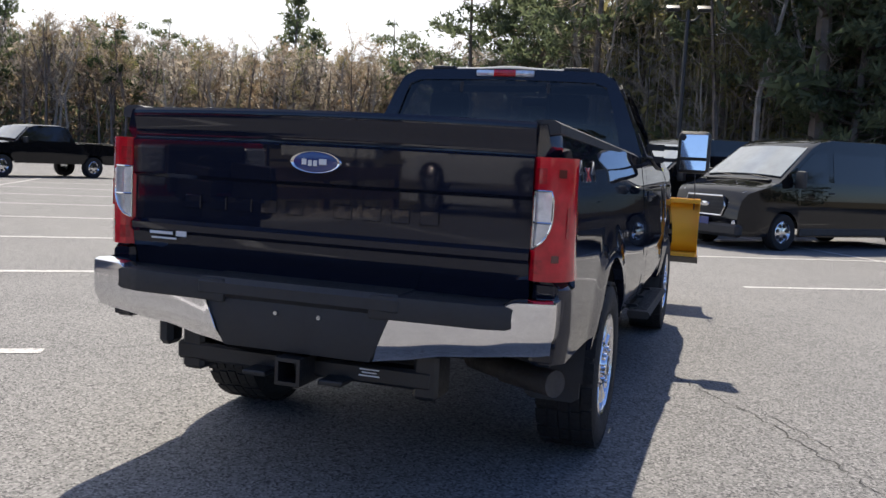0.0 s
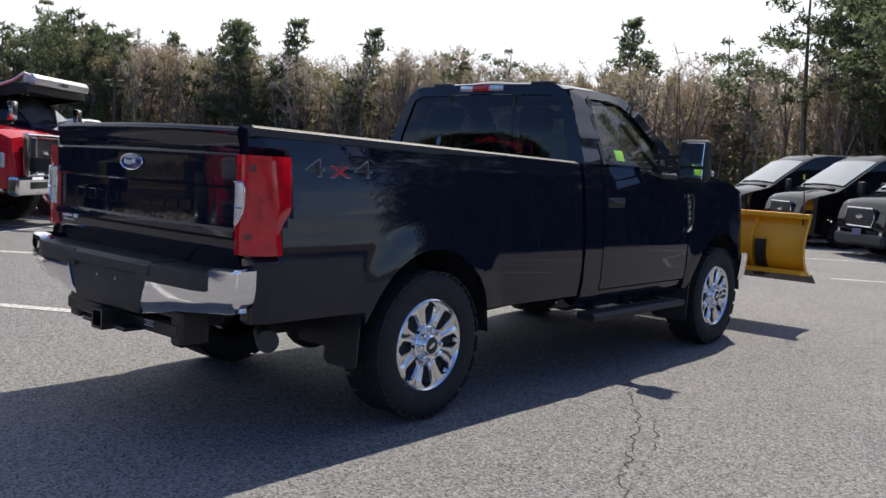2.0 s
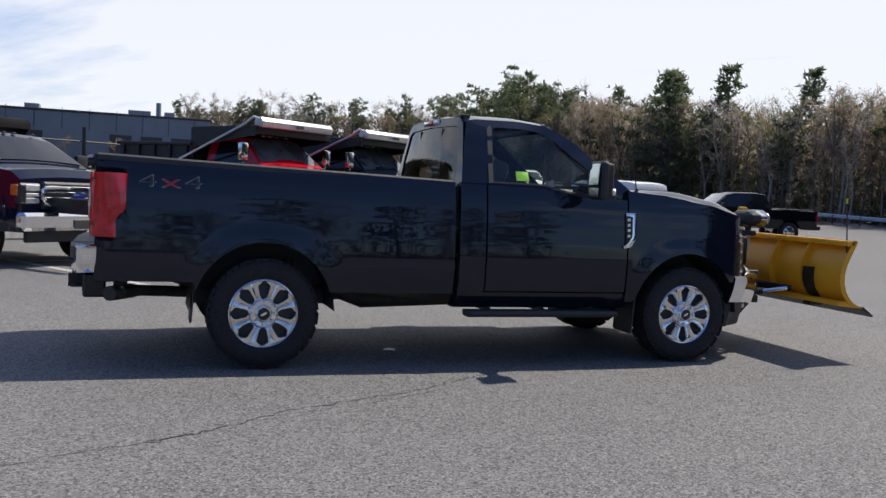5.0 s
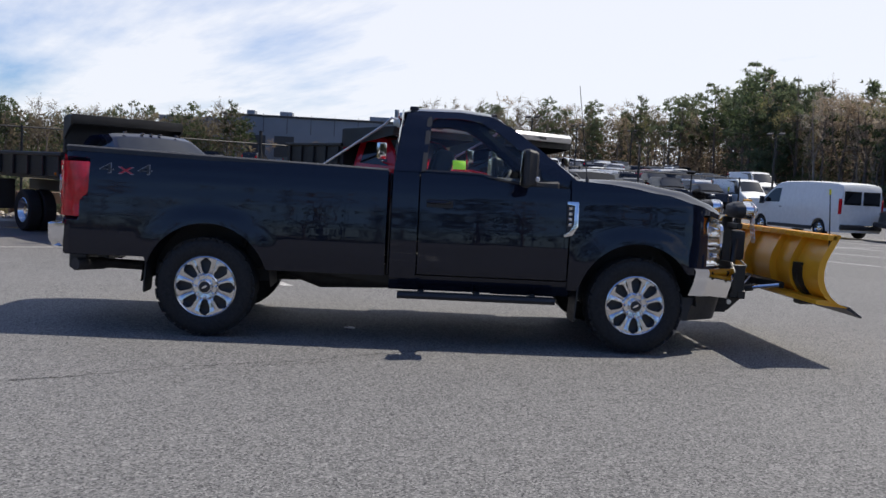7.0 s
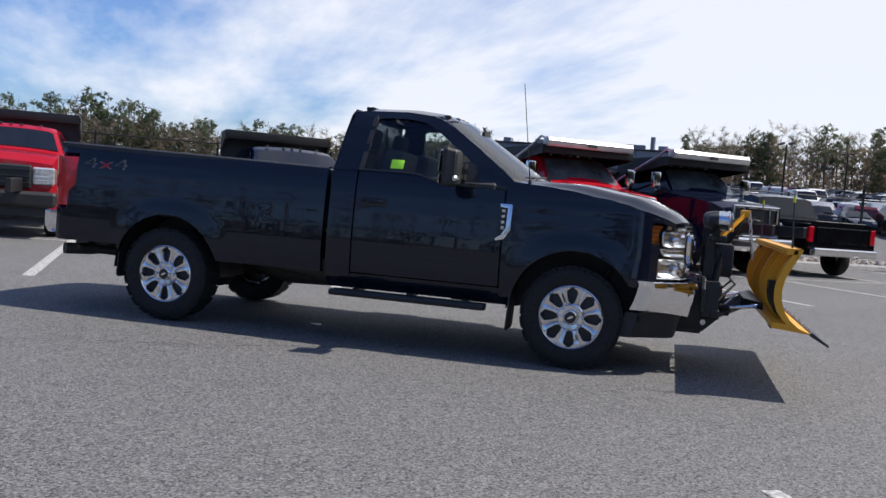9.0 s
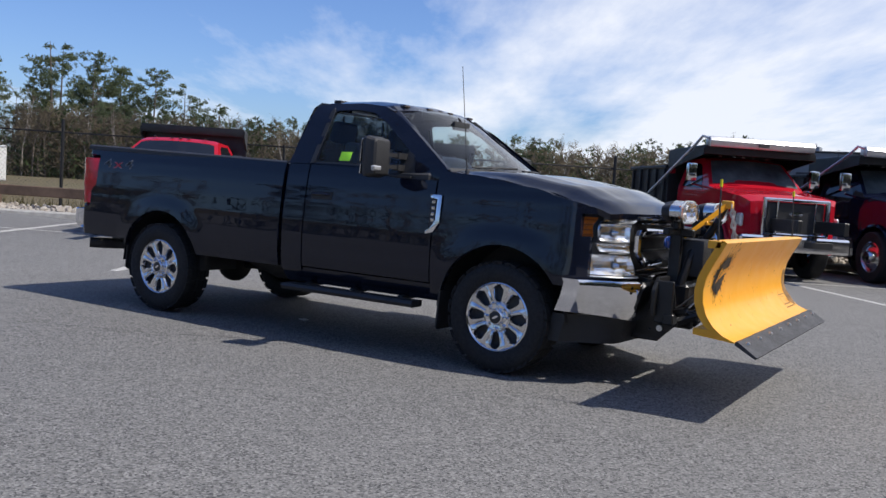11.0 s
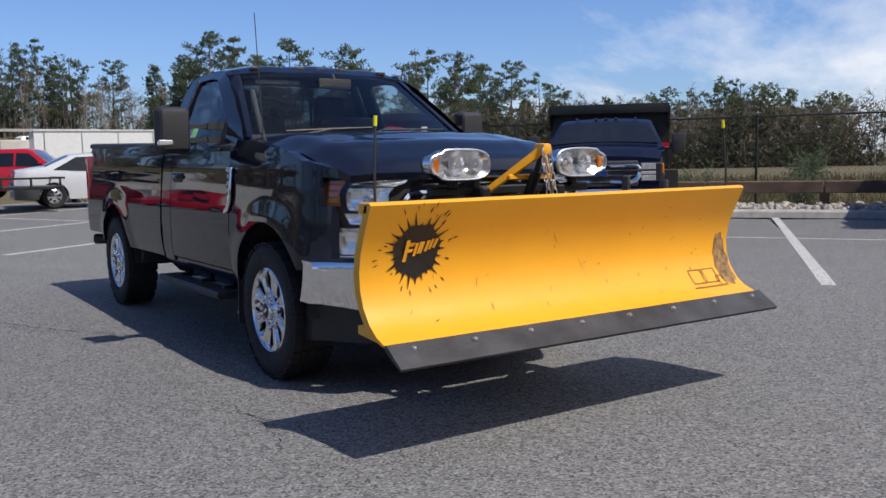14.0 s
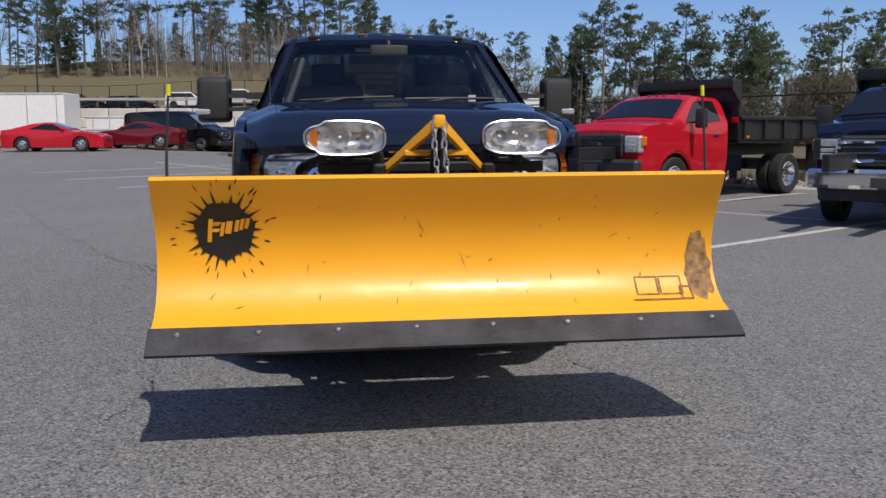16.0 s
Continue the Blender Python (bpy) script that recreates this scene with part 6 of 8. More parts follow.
def van(color, label, m, roof="body"):
    t = thing("van", label, "van", "parked vans", m)
    top = [(-2.98, 1.95), (-2.92, 2.08), (-2.6, 2.15), (-1.0, 2.20), (0.55, 2.18), (0.90, 2.12), (1.16, 1.99), (2.02, 1.36), (2.16, 1.28), (2.62, 1.15), (2.80, 1.06), (2.90, 0.92), (2.95, 0.72), (2.96, 0.36)]
    h = Hull(top, 0.26, 1.02, 1.20, 0.15, (-1.85, 1.92), 0.35, 2.2, 0.20, 0.05)
    h.build("body", color, t)
    h.screen("windscreen", (1.99, 1.40), (1.19, 1.97), "sky_window", t, 0.09)
    bm = B()
    box(bm, (0, 2.10, 1.325), (1.60, 0.16, 0.03), 0.01)
    for x0, x1 in ((-0.62, 0.02), (0.10, 0.70)):
        tube(bm, [(x0, 2.05, 1.37), (x1, 1.97, 1.44)], 0.010, 5)
    part("wiper_panel", bm, "plastic", t)
    for s in (1, -1):
        h.pane("side_window", [(0.72, 1.30), (1.88, 1.29), (1.50, 1.62), (1.15, 1.87), (0.72, 1.90)], s, "dark_window", t)
        if color == "black":
            h.pane("side_window", [(-1.05, 1.32), (0.55, 1.32), (0.55, 1.90), (-1.05, 1.90)], s, "dark_window", t)
            h.pane("side_window", [(-2.75, 1.32), (-1.2, 1.32), (-1.2, 1.90), (-2.75, 1.90)], s, "dark_window", t)
        # swept head lamp wrapped round the corner
        def lamp_at(u, v):
            x = lerp(0.52, 0.985, u)
            y = 2.925 - 0.04 * smooth(0.5, 0.75, x) - 0.52 * smooth(0.72, 1.0, x) ** 1.3
            zl, zh = lerp(0.86, 0.99, u), lerp(0.985, 1.16, u ** 0.8)
            return (s * x, y - 0.10 * v, lerp(zl, zh, v))
        bm = B()
        grid(bm, 10, 3, lamp_at)
        thicken(bm, (-s * 0.03, -0.05, 0))
        hl = part("head_lamp", bm, "lens_white", t)
        bm = B()
        grid(bm, 3, 2, lambda u, v: Vector(lamp_at(lerp(0.80, 0.96, u), lerp(0.2, 0.8, v))) + Vector((s * 0.004, 0.004, 0)))
        thicken(bm, (-s * 0.01, -0.01, 0))
        part("turn_lens", bm, "lens_deep", hl)
        bm = B()
        lathe(bm, [(0.001, 0.012), (0.045, 0.012), (0.055, 0.0)], 14, "y", (s * 0.72, 2.945, 0.50))
        part("fog_lamp", bm, "lens_white", t)
        h.block("tail_lamp", -2.93, 1.25, 0.10, 0.12, 0.60, "lens_red", t, s * 0.94, 0.02)
        h.block("lower_cladding", 0.0, 0.36, 0.03, 2.9, 0.14, "plastic", t, s * 1.0, 0.01)
    # six-sided grille with a bright surround
    hexa = [(-0.50, 0.80), (-0.42, 0.62), (0.42, 0.62), (0.50, 0.80), (0.44, 0.985), (-0.44, 0.985)]
    bm = B()
    prism(bm, hexa, 2.90, 2.968, "xz", 0.01)
    gr_ = part("grille", bm, "plastic", t)
    bm = B()
    tube(bm, [(x, 2.972, z) for x, z in hexa + hexa[:2]], 0.017, 6)
    part("grille_surround", bm, "chrome", gr_)
    for z in (0.68, 0.74, 0.80, 0.86, 0.92):
        bm = B()
        box(bm, (0, 2.970, z), (0.86, 0.014, 0.014), 0.003)
        part("grille_bar", bm, "steel", gr_)
    bm = B()
    lathe(bm, [(0.001, 0.02), (0.11, 0.015), (0.12, 0.0)], 20, "y")
    for v in bm.verts:
        v.co = Vector((v.co.x, v.co.y + 2.976, 0.82 + v.co.z * 0.42))
    part("badge", bm, "chrome", gr_)
    h.block("front_bumper", 2.90, 0.36, 1.72, 0.20, 0.26, "plastic", t, 0, 0.06)
    h.block("number_plate", 3.005, 0.50, 0.32, 0.012, 0.14, "bluesign", t, 0, 0.004)
    h.block("rear_bumper", -3.0, 0.46, 1.9, 0.14, 0.20, "plastic", t, 0, 0.03)
    for s in (1, -1):
        h.block("rear_window", -2.985, 1.58, 0.76, 0.025, 0.52, "dark_window", t, s * 0.43, 0.008)
        h.block("door_handle", 0.62, 1.12, 0.03, 0.16, 0.035, "plastic", t, s * 1.02, 0.008)
    side_mirrors(t, 1.16, 1.72, 1.36, 0.20, 0.32)
    for y in (-1.85, 1.92):
        for s in (1, -1):
            add_wheel(t, s * 0.90, y, 0.35, 0.24)
    return t


def pickup(color, label, m, chrome=True):
    t = thing("pickup_truck", label, "pickup truck", "parked pickups", m)
    top = [(-2.9, 1.28), (-0.95, 1.30), (-0.94, 1.32), (-0.72, 1.86), (-0.4, 1.92), (0.55, 1.90), (0.85, 1.82), (1.45, 1.30), (1.6, 1.27), (2.6, 1.16), (2.78, 1.05), (2.82, 0.60)]
    h = Hull(top, 0.52, 0.99, 1.25, 0.20, (-1.75, 1.95), 0.40, 1.92, 0.10, 0.02)
    h.build("body", color, t)
    h.screen("windscreen", (1.42, 1.36), (0.88, 1.80), "pale_window", t, 0.09)
    h.screen("rear_window", (-0.92, 1.38), (-0.74, 1.82), "dark_window", t, 0.12)
    for s in (1, -1):
        h.pane("side_window", [(-0.72, 1.34), (1.25, 1.33), (0.80, 1.74), (0.5, 1.81), (-0.58, 1.81)], s, "dark_window", t)
        h.block("tail_lamp", -2.87, 1.02, 0.15, 0.09, 0.38, "lens_red", t, s * 0.90, 0.02)
        h.block("head_lamp", 2.74, 1.0, 0.30, 0.12, 0.22, "lens_white", t, s * 0.76, 0.03)
    h.block("grille", 2.82, 0.95, 1.15, 0.06, 0.34, "plastic", t)
    h.block("front_bumper", 2.90, 0.62, 1.9, 0.18, 0.20, "chrome" if chrome else "plastic", t, 0, 0.04)
    h.block("rear_bumper", -3.0, 0.62, 1.86, 0.18, 0.18, "chrome" if chrome else "plastic", t, 0, 0.03)
    h.block("bed_opening", -1.95, 1.325, 1.5, 1.75, 0.03, "plastic", t)
    h.block("tailgate_panel", -2.905, 1.02, 1.5, 0.02, 0.36, color, t, 0, 0.01)
    side_mirrors(t, 1.10, 1.15, 1.36)
    for y in (-1.75, 1.95):
        for s in (1, -1):
            add_wheel(t, s * 0.87, y, 0.40, 0.27)
    return t


def car(color, label, m, kind="sedan", name="car"):
    t = thing(name, label, "car", "parked cars", m)
    if kind == "sedan":
        top = [(-2.3, 0.78), (-2.25, 1.0), (-1.75, 1.08), (-1.55, 1.10), (-0.85, 1.42), (-0.2, 1.47), (0.25, 1.44), (1.12, 1.0), (1.2, 0.97), (2.0, 0.80), (2.25, 0.66), (2.3, 0.45)]
        h = Hull(top, 0.24, 0.89, 0.92, 0.22, (-1.35, 1.35), 0.32, 1.47, 0.25, 0.18)
        win = [[(-1.35, 1.02), (-0.25, 0.98), (-0.25, 1.38), (-0.75, 1.36)], [(-0.18, 0.98), (0.92, 0.96), (0.28, 1.36), (-0.18, 1.38)]]
        scr, rear = ((1.05, 1.04), (0.32, 1.40)), ((-1.52, 1.12), (-0.92, 1.38))
    elif kind == "coupe":
        top = [(-2.35, 0.80), (-2.3, 1.02), (-1.85, 1.08), (-0.85, 1.32), (-0.3, 1.38), (0.0, 1.36), (0.85, 1.0), (0.95, 0.97), (2.05, 0.84), (2.35, 0.70), (2.4, 0.42)]
        h = Hull(top, 0.20, 0.95, 0.92, 0.26, (-1.35, 1.37), 0.34, 1.38, 0.18, 0.08)
        win = [[(-1.05, 1.06), (0.70, 0.98), (0.08, 1.28), (-0.35, 1.31)]]
        scr, rear = ((0.80, 1.04), (0.05, 1.33)), ((-1.75, 1.10), (-0.92, 1.30))
    else:
        top = [(-2.35, 0.9), (-2.3, 1.35), (-2.1, 1.62), (-1.6, 1.72), (0.2, 1.74), (0.45, 1.68), (1.10, 1.18), (1.2, 1.14), (2.1, 1.0), (2.3, 0.82), (2.35, 0.5)]
        h = Hull(top, 0.30, 0.95, 1.10, 0.20, (-1.4, 1.42), 0.37, 1.74, 0.16, 0.08)
        win = [[(-2.0, 1.18), (-1.1, 1.16), (-1.1, 1.58), (-1.85, 1.56)], [(-1.02, 1.16), (-0.1, 1.15), (-0.1, 1.60), (-1.02, 1.60)], [(-0.03, 1.15), (0.92, 1.14), (0.40, 1.58), (-0.03, 1.60)]]
        scr, rear = ((1.05, 1.22), (0.48, 1.64)), ((-2.30, 1.2), (-2.12, 1.58))
    h.build("body", color, t)
    h.screen("windscreen", *scr, "pale_window", t, 0.08)
    h.screen("rear_window", *rear, "dark_window", t, 0.10)
    for s in (1, -1):
        for p in win:
            h.pane("side_window", p, s, "dark_window", t)
    zl = h.ztop(h.y1 - 0.12) - 0.02
    for s in (1, -1):
        h.block("head_lamp", h.y1 - 0.14, zl - 0.03, 0.34, 0.16, 0.11, "lens_white", t, s * h.half * 0.66, 0.03)
        h.block("tail_lamp", h.y0 + 0.06, h.ztop(h.y0 + 0.05) - 0.14, 0.34, 0.12, 0.13, "lens_red", t, s * h.half * 0.62, 0.03)
    h.block("grille", h.y1 - 0.01, zl - 0.14, 0.75, 0.04, 0.16, "plastic", t)
    h.block("rear_plate", h.y0 - 0.005, 0.62, 0.34, 0.02, 0.12, "plastic2", t, 0, 0.004)
    side_mirrors(t, h.half + 0.05, scr[0][0] - 0.25, scr[0][1] + 0.04, 0.14, 0.12, color)
    for y in h.axles:
        for s in (1, -1):
            add_wheel(t, s * (h.half - 0.11), y, h.r, 0.21)
    return t


def dump_body(t, y0, y1, zf, hw, hs, zshield, yshield, roller=False):
    """A black steel dump box with ribbed sides, headboard and cab shield."""
    bm = B()
    box(bm, (0, (y0 + y1) / 2, zf), (2 * hw, y1 - y0, 0.10), 0.01)
    for s in (1, -1):
        box(bm, (s * hw, (y0 + y1) / 2, zf + hs / 2), (0.06, y1 - y0, hs), 0.01)
    box(bm, (0, y0, zf + hs / 2), (2 * hw, 0.06, hs), 0.01)
    body = part("dump_box", bm, "steel", t, "black steel dump box")
    n = 5
    for s in (1, -1):
        for k in range(n):
            bm = B()
            box(bm, (s * (hw + 0.045), lerp(y0 + 0.15, y1 - 0.15, k / (n - 1)), zf + hs / 2), (0.07, 0.09, hs * 0.96), 0.012)
            part("side_rib", bm, "steel", body)
        bm = B()
        box(bm, (s * (hw + 0.03), (y0 + y1) / 2, zf + hs), (0.13, y1 - y0 + 0.06, 0.07), 0.012)
        part("top_rail", bm, "steel", body)
    bm = B()
    box(bm, (0, y1, lerp(zf, zshield, 0.5)), (2 * hw + 0.06, 0.07, zshield - zf), 0.01)
    prism(bm, [(y1, zshield - 0.05), (y1, zshield + 0.02), (yshield, zshield + 0.05), (yshield, zshield - 0.12)], -hw - 0.02, hw + 0.02, "yz", 0.008)
    for s in (1, -1):
        prism(bm, [(y1, zshield), (yshield, zshield), (yshield, zshield - 0.14), (y1, zshield - 0.42)], s * (hw + 0.02) - 0.02, s * (hw + 0.02) + 0.02, "yz")
    part("cab_shield", bm, "steel", body)
    bm = B()
    for s in (1, -1):
        box(bm, (s * 0.42, (y0 + 2.2) / 2, zf - 0.20), (0.09, 2.2 - y0, 0.22), 0.01)
    part("frame_rail", bm, "steel", t)
    for s in (1, -1):
        bm = B()
        box(bm, (s * (hw - 0.02), y0 + 0.05, zf - 0.42), (0.55, 0.02, 0.62), 0.005)
        part("mud_flap", bm, "plastic", t)
        bm = B()
        box(bm, (s * (hw + 0.07), y1 - 0.22, zf + 0.06), (0.03, 0.10, 0.05), 0.008)
        part("side_marker", bm, "lens_amber", t)
        bm = B()
        box(bm, (s * (hw - 0.05), y1 + 0.045, zf + hs * 0.9), (0.14, 0.02, 0.10), 0.006)
        part("box_lamp", bm, "lens_red", t)
    if roller:
        bm = B()
        z = zshield + 0.12
        prism(bm, [(yshield + 0.10, z - 0.10), (yshield + 0.13, z + 0.02), (yshield + 0.06, z + 0.10), (yshield - 0.08, z + 0.11), (yshield - 0.13, z + 0.03), (yshield - 0.13, z - 0.10)], -hw + 0.04, hw - 0.04, "yz", 0.02)
        tr = part("tarp_roller", bm, "alu", t, "bright aluminium tarp roller housing")
        bm = B()
        box(bm, (0.0, yshield + 0.15, z - 0.03), (0.22, 0.012, 0.07), 0.004)
        part("maker_plate", bm, "plastic2", tr)
        for s in (1, -1):
            bm = B()
            tube(bm, [(s * (hw - 0.04), yshield + 0.02, z + 0.06), (s * (hw + 0.05), yshield - 0.06, z + 0.10), (s * (hw + 0.10), yshield - 0.25, z - 0.05), (s * (hw + 0.12), y1 - 0.95, zf + 0.25)], 0.028, 8)
            part("tarp_arm", bm, "alu", t, "thin aluminium tarp arm")
    return body


def small_dump(color, label, m, chrome):
    t = thing("dump_truck", label, "dump truck", "parked dump trucks", m)
    top = [(-1.62, 1.50), (-1.60, 1.80), (-1.5, 1.90), (-0.80, 1.93), (-0.62, 1.87), (0.02, 1.46), (0.12, 1.45), (0.75, 1.38), (0.92, 1.26), (0.95, 0.62)]
    h = Hull(top, 0.50, 0.985, 1.42, 0.24, (0.0,), 0.41, 1.93, 0.08, 0.0)
    h.build("cab", color, t)
    h.screen("windscreen", (-0.03, 1.50), (-0.60, 1.84), "dark_window", t, 0.07)
    for s in (1, -1):
        h.pane("side_window", [(-1.40, 1.47), (-0.30, 1.42), (-0.42, 1.55), (-0.70, 1.78), (-0.85, 1.83), (-1.36, 1.83)], s, "dark_window", t)
        h.block("door_handle", -1.25, 1.2, 0.03, 0.18, 0.04, "plastic", t, s * 0.99, 0.008)
        bm = B()
        grid(bm, 10, 1, lambda u, v: (s * (0.985 + 0.02 * v), 0.50 * math.cos(math.pi * u), 0.41 + 0.50 * math.sin(math.pi * u) + 0.035 * v))
        thicken(bm, (-s * 0.03, 0, 0))
        part("fender_lip", bm, color, t)
        h.block("head_lamp", 0.90, 1.05, 0.36, 0.13, 0.30, "dark_alloy" if chrome else "lens_white", t, s * 0.77, 0.03)
        h.block("turn_lens", 0.86, 1.10, 0.06, 0.14, 0.16, "lens_amber", t, s * 0.945, 0.015)
    h.block("grille", 0.95, 1.03, 1.18, 0.10, 0.40, "plastic", t, 0, 0.03)
    for z in ((1.16, 1.08, 1.0, 0.90) if chrome else (1.14, 1.03, 0.92)):
        h.block("grille_bar", 1.0, z, 1.16, 0.03, 0.018 if chrome else 0.03, "alloy" if chrome else "steel", t, 0, 0.006)
    for s in (1, -1):
        if chrome:
            grille_bracket(t, lambda x: 1.0, 1.04, s, 1.12)
        for z, hh in ((1.135, 0.09), (1.035, 0.05), (0.955, 0.08)):
            h.block("reflector", 0.965, z, 0.22, 0.02, hh, "lens_white", t, s * 0.74, 0.008)
    bm = B()
    lathe(bm, [(0.001, 0.02), (0.12, 0.015), (0.13, 0.0)], 22, "y")
    for v in bm.verts:
        v.co = Vector((v.co.x, v.co.y + 1.02, 1.04 + v.co.z * 0.42))
    part("badge", bm, "bluesign" if chrome else "plastic", t)
    h.block("front_bumper", 1.02, 0.66, 2.0, 0.20, 0.26, "chrome" if chrome else "plastic", t, 0, 0.05)
    h.block("air_dam", 0.96, 0.45, 1.7, 0.10, 0.18, "plastic", t)
    for x in (-0.5, -0.17, 0, 0.17, 0.5):
        h.block("clearance_lamp", -0.72, 1.955, 0.06, 0.07, 0.030, "lens_smoke", t, x, 0.012)
    side_mirrors(t, 1.22, -0.42, 1.50, 0.22, 0.34)
    for s in (1, -1):
        bm = B()
        tube(bm, [(s * 0.95, -1.35, 0.42), (s * 0.98, -0.60, 0.42)], 0.05, 8)
        part("step_bar", bm, "plastic", t)
    h.block("licence_plate", 1.13, 0.62, 0.32, 0.012, 0.13, "plastic2", t, 0, 0.004)
    dump_body(t, -5.0, -1.85, 1.10, 1.06, 0.42, 2.20, -1.55)
    for s in (1, -1):
        add_wheel(t, s * 0.87, 0.0, 0.41, 0.26, "front")
        add_wheel(t, s * 0.98, -3.7, 0.41, 0.24, "dual")
        add_wheel(t, s * 0.70, -3.7, 0.41, 0.24, "dual")
    return t


def big_dump(color, label, m, wet=False):
    t = thing("dump_truck", label, "dump truck", "parked dump trucks", m)
    top = [(-2.05, 1.70), (-2.03, 2.12), (-1.92, 2.25), (-1.25, 2.28), (-1.05, 2.22), (-0.42, 1.68), (-0.30, 1.66), (0.88, 1.52), (1.08, 1.42), (1.14, 0.80)]
    h = Hull(top, 0.62, 0.99, 1.62, 0.20, (0.1,), 0.50, 2.28, 0.20, 0.0)
    h.build("cab", color, t)
    h.screen("windscreen", (-0.48, 1.72), (-1.02, 2.19), "pale_window", t, 0.07)
    for s in (1, -1):
        h.pane("side_window", [(-1.82, 1.67), (-0.76, 1.62), (-0.88, 1.80), (-1.14, 2.08), (-1.28, 2.14), (-1.78, 2.14)], s, "dark_window", t)
        h.block("head_lamp", 0.86, 1.07, 0.08, 0.36, 0.24, "lens_white", t, s * 0.915, 0.03)
        h.block("lamp_divider", 0.86, 1.07, 0.09, 0.02, 0.22, "plastic2", t, s * 0.916, 0.004)
        bm = B()
        grid(bm, 10, 1, lambda u, v: (s * (0.98 + 0.07 * v), 0.1 + 0.60 * math.cos(math.pi * u), 0.50 + 0.60 * math.sin(math.pi * u)))
        thicken(bm, (-s * 0.02, 0, 0.04))
        part("fender_flare", bm, color, t)
    h.block("grille", 1.17, 1.15, 1.10, 0.10, 0.56, "plastic", t, 0, 0.03)
    bm = B()
    for x in (-0.60, 0.60, -0.36, 0.36):
        box(bm, (x, 1.215, 1.15), (0.075 if abs(x) > 0.4 else 0.03, 0.10, 0.66), 0.02)
    box(bm, (0, 1.215, 1.47), (1.27, 0.10, 0.06), 0.02)
    box(bm, (0, 1.215, 0.85), (1.27, 0.10, 0.05), 0.02)
    part("grille_surround", bm, "chrome", t)
    bm = B()
    lathe(bm, [(0.001, 0.02), (0.12, 0.015), (0.13, 0.0)], 22, "y")
    for v in bm.verts:
        v.co = Vector((v.co.x, v.co.y + 1.23, 1.22 + v.co.z * 0.42))
    part("badge", bm, "chrome", t)
    h.block("front_bumper", 1.23, 0.68, 2.1, 0.20, 0.28, "chrome", t, 0, 0.04)
    for s in (1, -1):
        h.block("bumper_slot", 1.325, 0.69, 0.55, 0.02, 0.12, "plastic", t, s * 0.42, 0.01)
    for x in (-0.5, -0.2, 0, 0.2, 0.5):
        h.block("clearance_lamp", -1.15, 2.31, 0.07, 0.07, 0.035, "lens_white", t, x, 0.012)
    for s in (1, -1):
        bm = B()
        box(bm, (s * 1.28, -0.62, 1.93), (0.19, 0.12, 0.36), 0.035, None, 2)
        tube(bm, [(s * 0.98, -0.75, 1.66), (s * 1.26, -0.62, 1.70), (s * 1.26, -0.62, 1.80)], 0.02, 6)
        part("side_mirror", bm, "chrome", t)
        bm = B()
        box(bm, (s * 0.96, -1.45, 0.62), (0.40, 1.0, 0.40), 0.04)
        part("step_tank", bm, "alu" if s > 0 else "plastic", t)
    dump_body(t, -4.7, -2.30, 1.22, 1.12, 0.85, 2.42, -0.40, True)
    for s in (1, -1):
        add_wheel(t, s * 0.93, 0.1, 0.50, 0.28, "front")
        add_wheel(t, s * 1.02, -3.0, 0.50, 0.26, "dual")
        add_wheel(t, s * 0.72, -3.0, 0.50, 0.26, "dual")
    return t


def in_bay(u, v, turn=0.0):
    p = bay(u, v)
    return pose(p.x, p.y, ground_z(p.x, p.y), 0, 0, math.degrees(UA) - 90 + turn)


small_dump("red", "red dump truck with black grille and black steel body", in_bay(-8.2, -3.25), False)
small_dump("blue", "dark blue dump truck with chrome grille and black body", pose(-7.5, -2.42, 0, 0, 0, -47), True)
big_dump("red", "large red dump truck with chrome grille and tarp roller", pose(-12.0, 2.62, 0, 0, 0, math.degrees(UA) - 84) @ Matrix.Scale(1.04, 4))
big_dump("blue", "large dark blue dump truck with chrome grille", pose(-13.75, 5.31, 0, 0, 0, math.degrees(UA) - 84) @ Matrix.Scale(1.04, 4))
pickup("black", "dark grey pickup parked nose-in with closed tailgate", in_bay(-11.15, 14.9, 180))
for k in range(4):
    van("black", "shiny black passenger van with chrome grille surround", pose(2.92 - 2.3 * k, 15.8 + 1.85 * k, 0, 0, 0, 138.2))
car("silver", "silver suv parked beside the black vans", pose(-5.9, 23.6, 0, 0, 0, 138.2), "suv")
van("white", "white cargo van parked at the lot's edge", pose(-27.9, 18.8, 0, 0, 0, 102))
pickup("black", "black pickup parked behind the white van", pose(-23.4, 22.6, 0, 0, 0, 166), False)
car("silver", "silver sedan parked nose-in at the kerb", pose(-2.9, -17.9, ground_z(-2.9, -17.9), 0, 0, 87), "sedan")

# ---- the lot's edge: kerb, stones, timber rail, wire fence ----
KU, KV0, KV1 = -12.45, -11.6, 28.0
bm = B()
rings(bm, [[bay(KU + du, v, z) for du, z in ((0.10, -0.02), (0.06, 0.10), (-0.02, 0.14), (-0.18, 0.14), (-0.20, -0.02))] for v in [lerp(KV0, KV1, i / 40) for i in range(41)]])
tagged(part("kerb", bm, "kerb"), "low grey concrete kerb along the bays", "kerb", kind="structure")

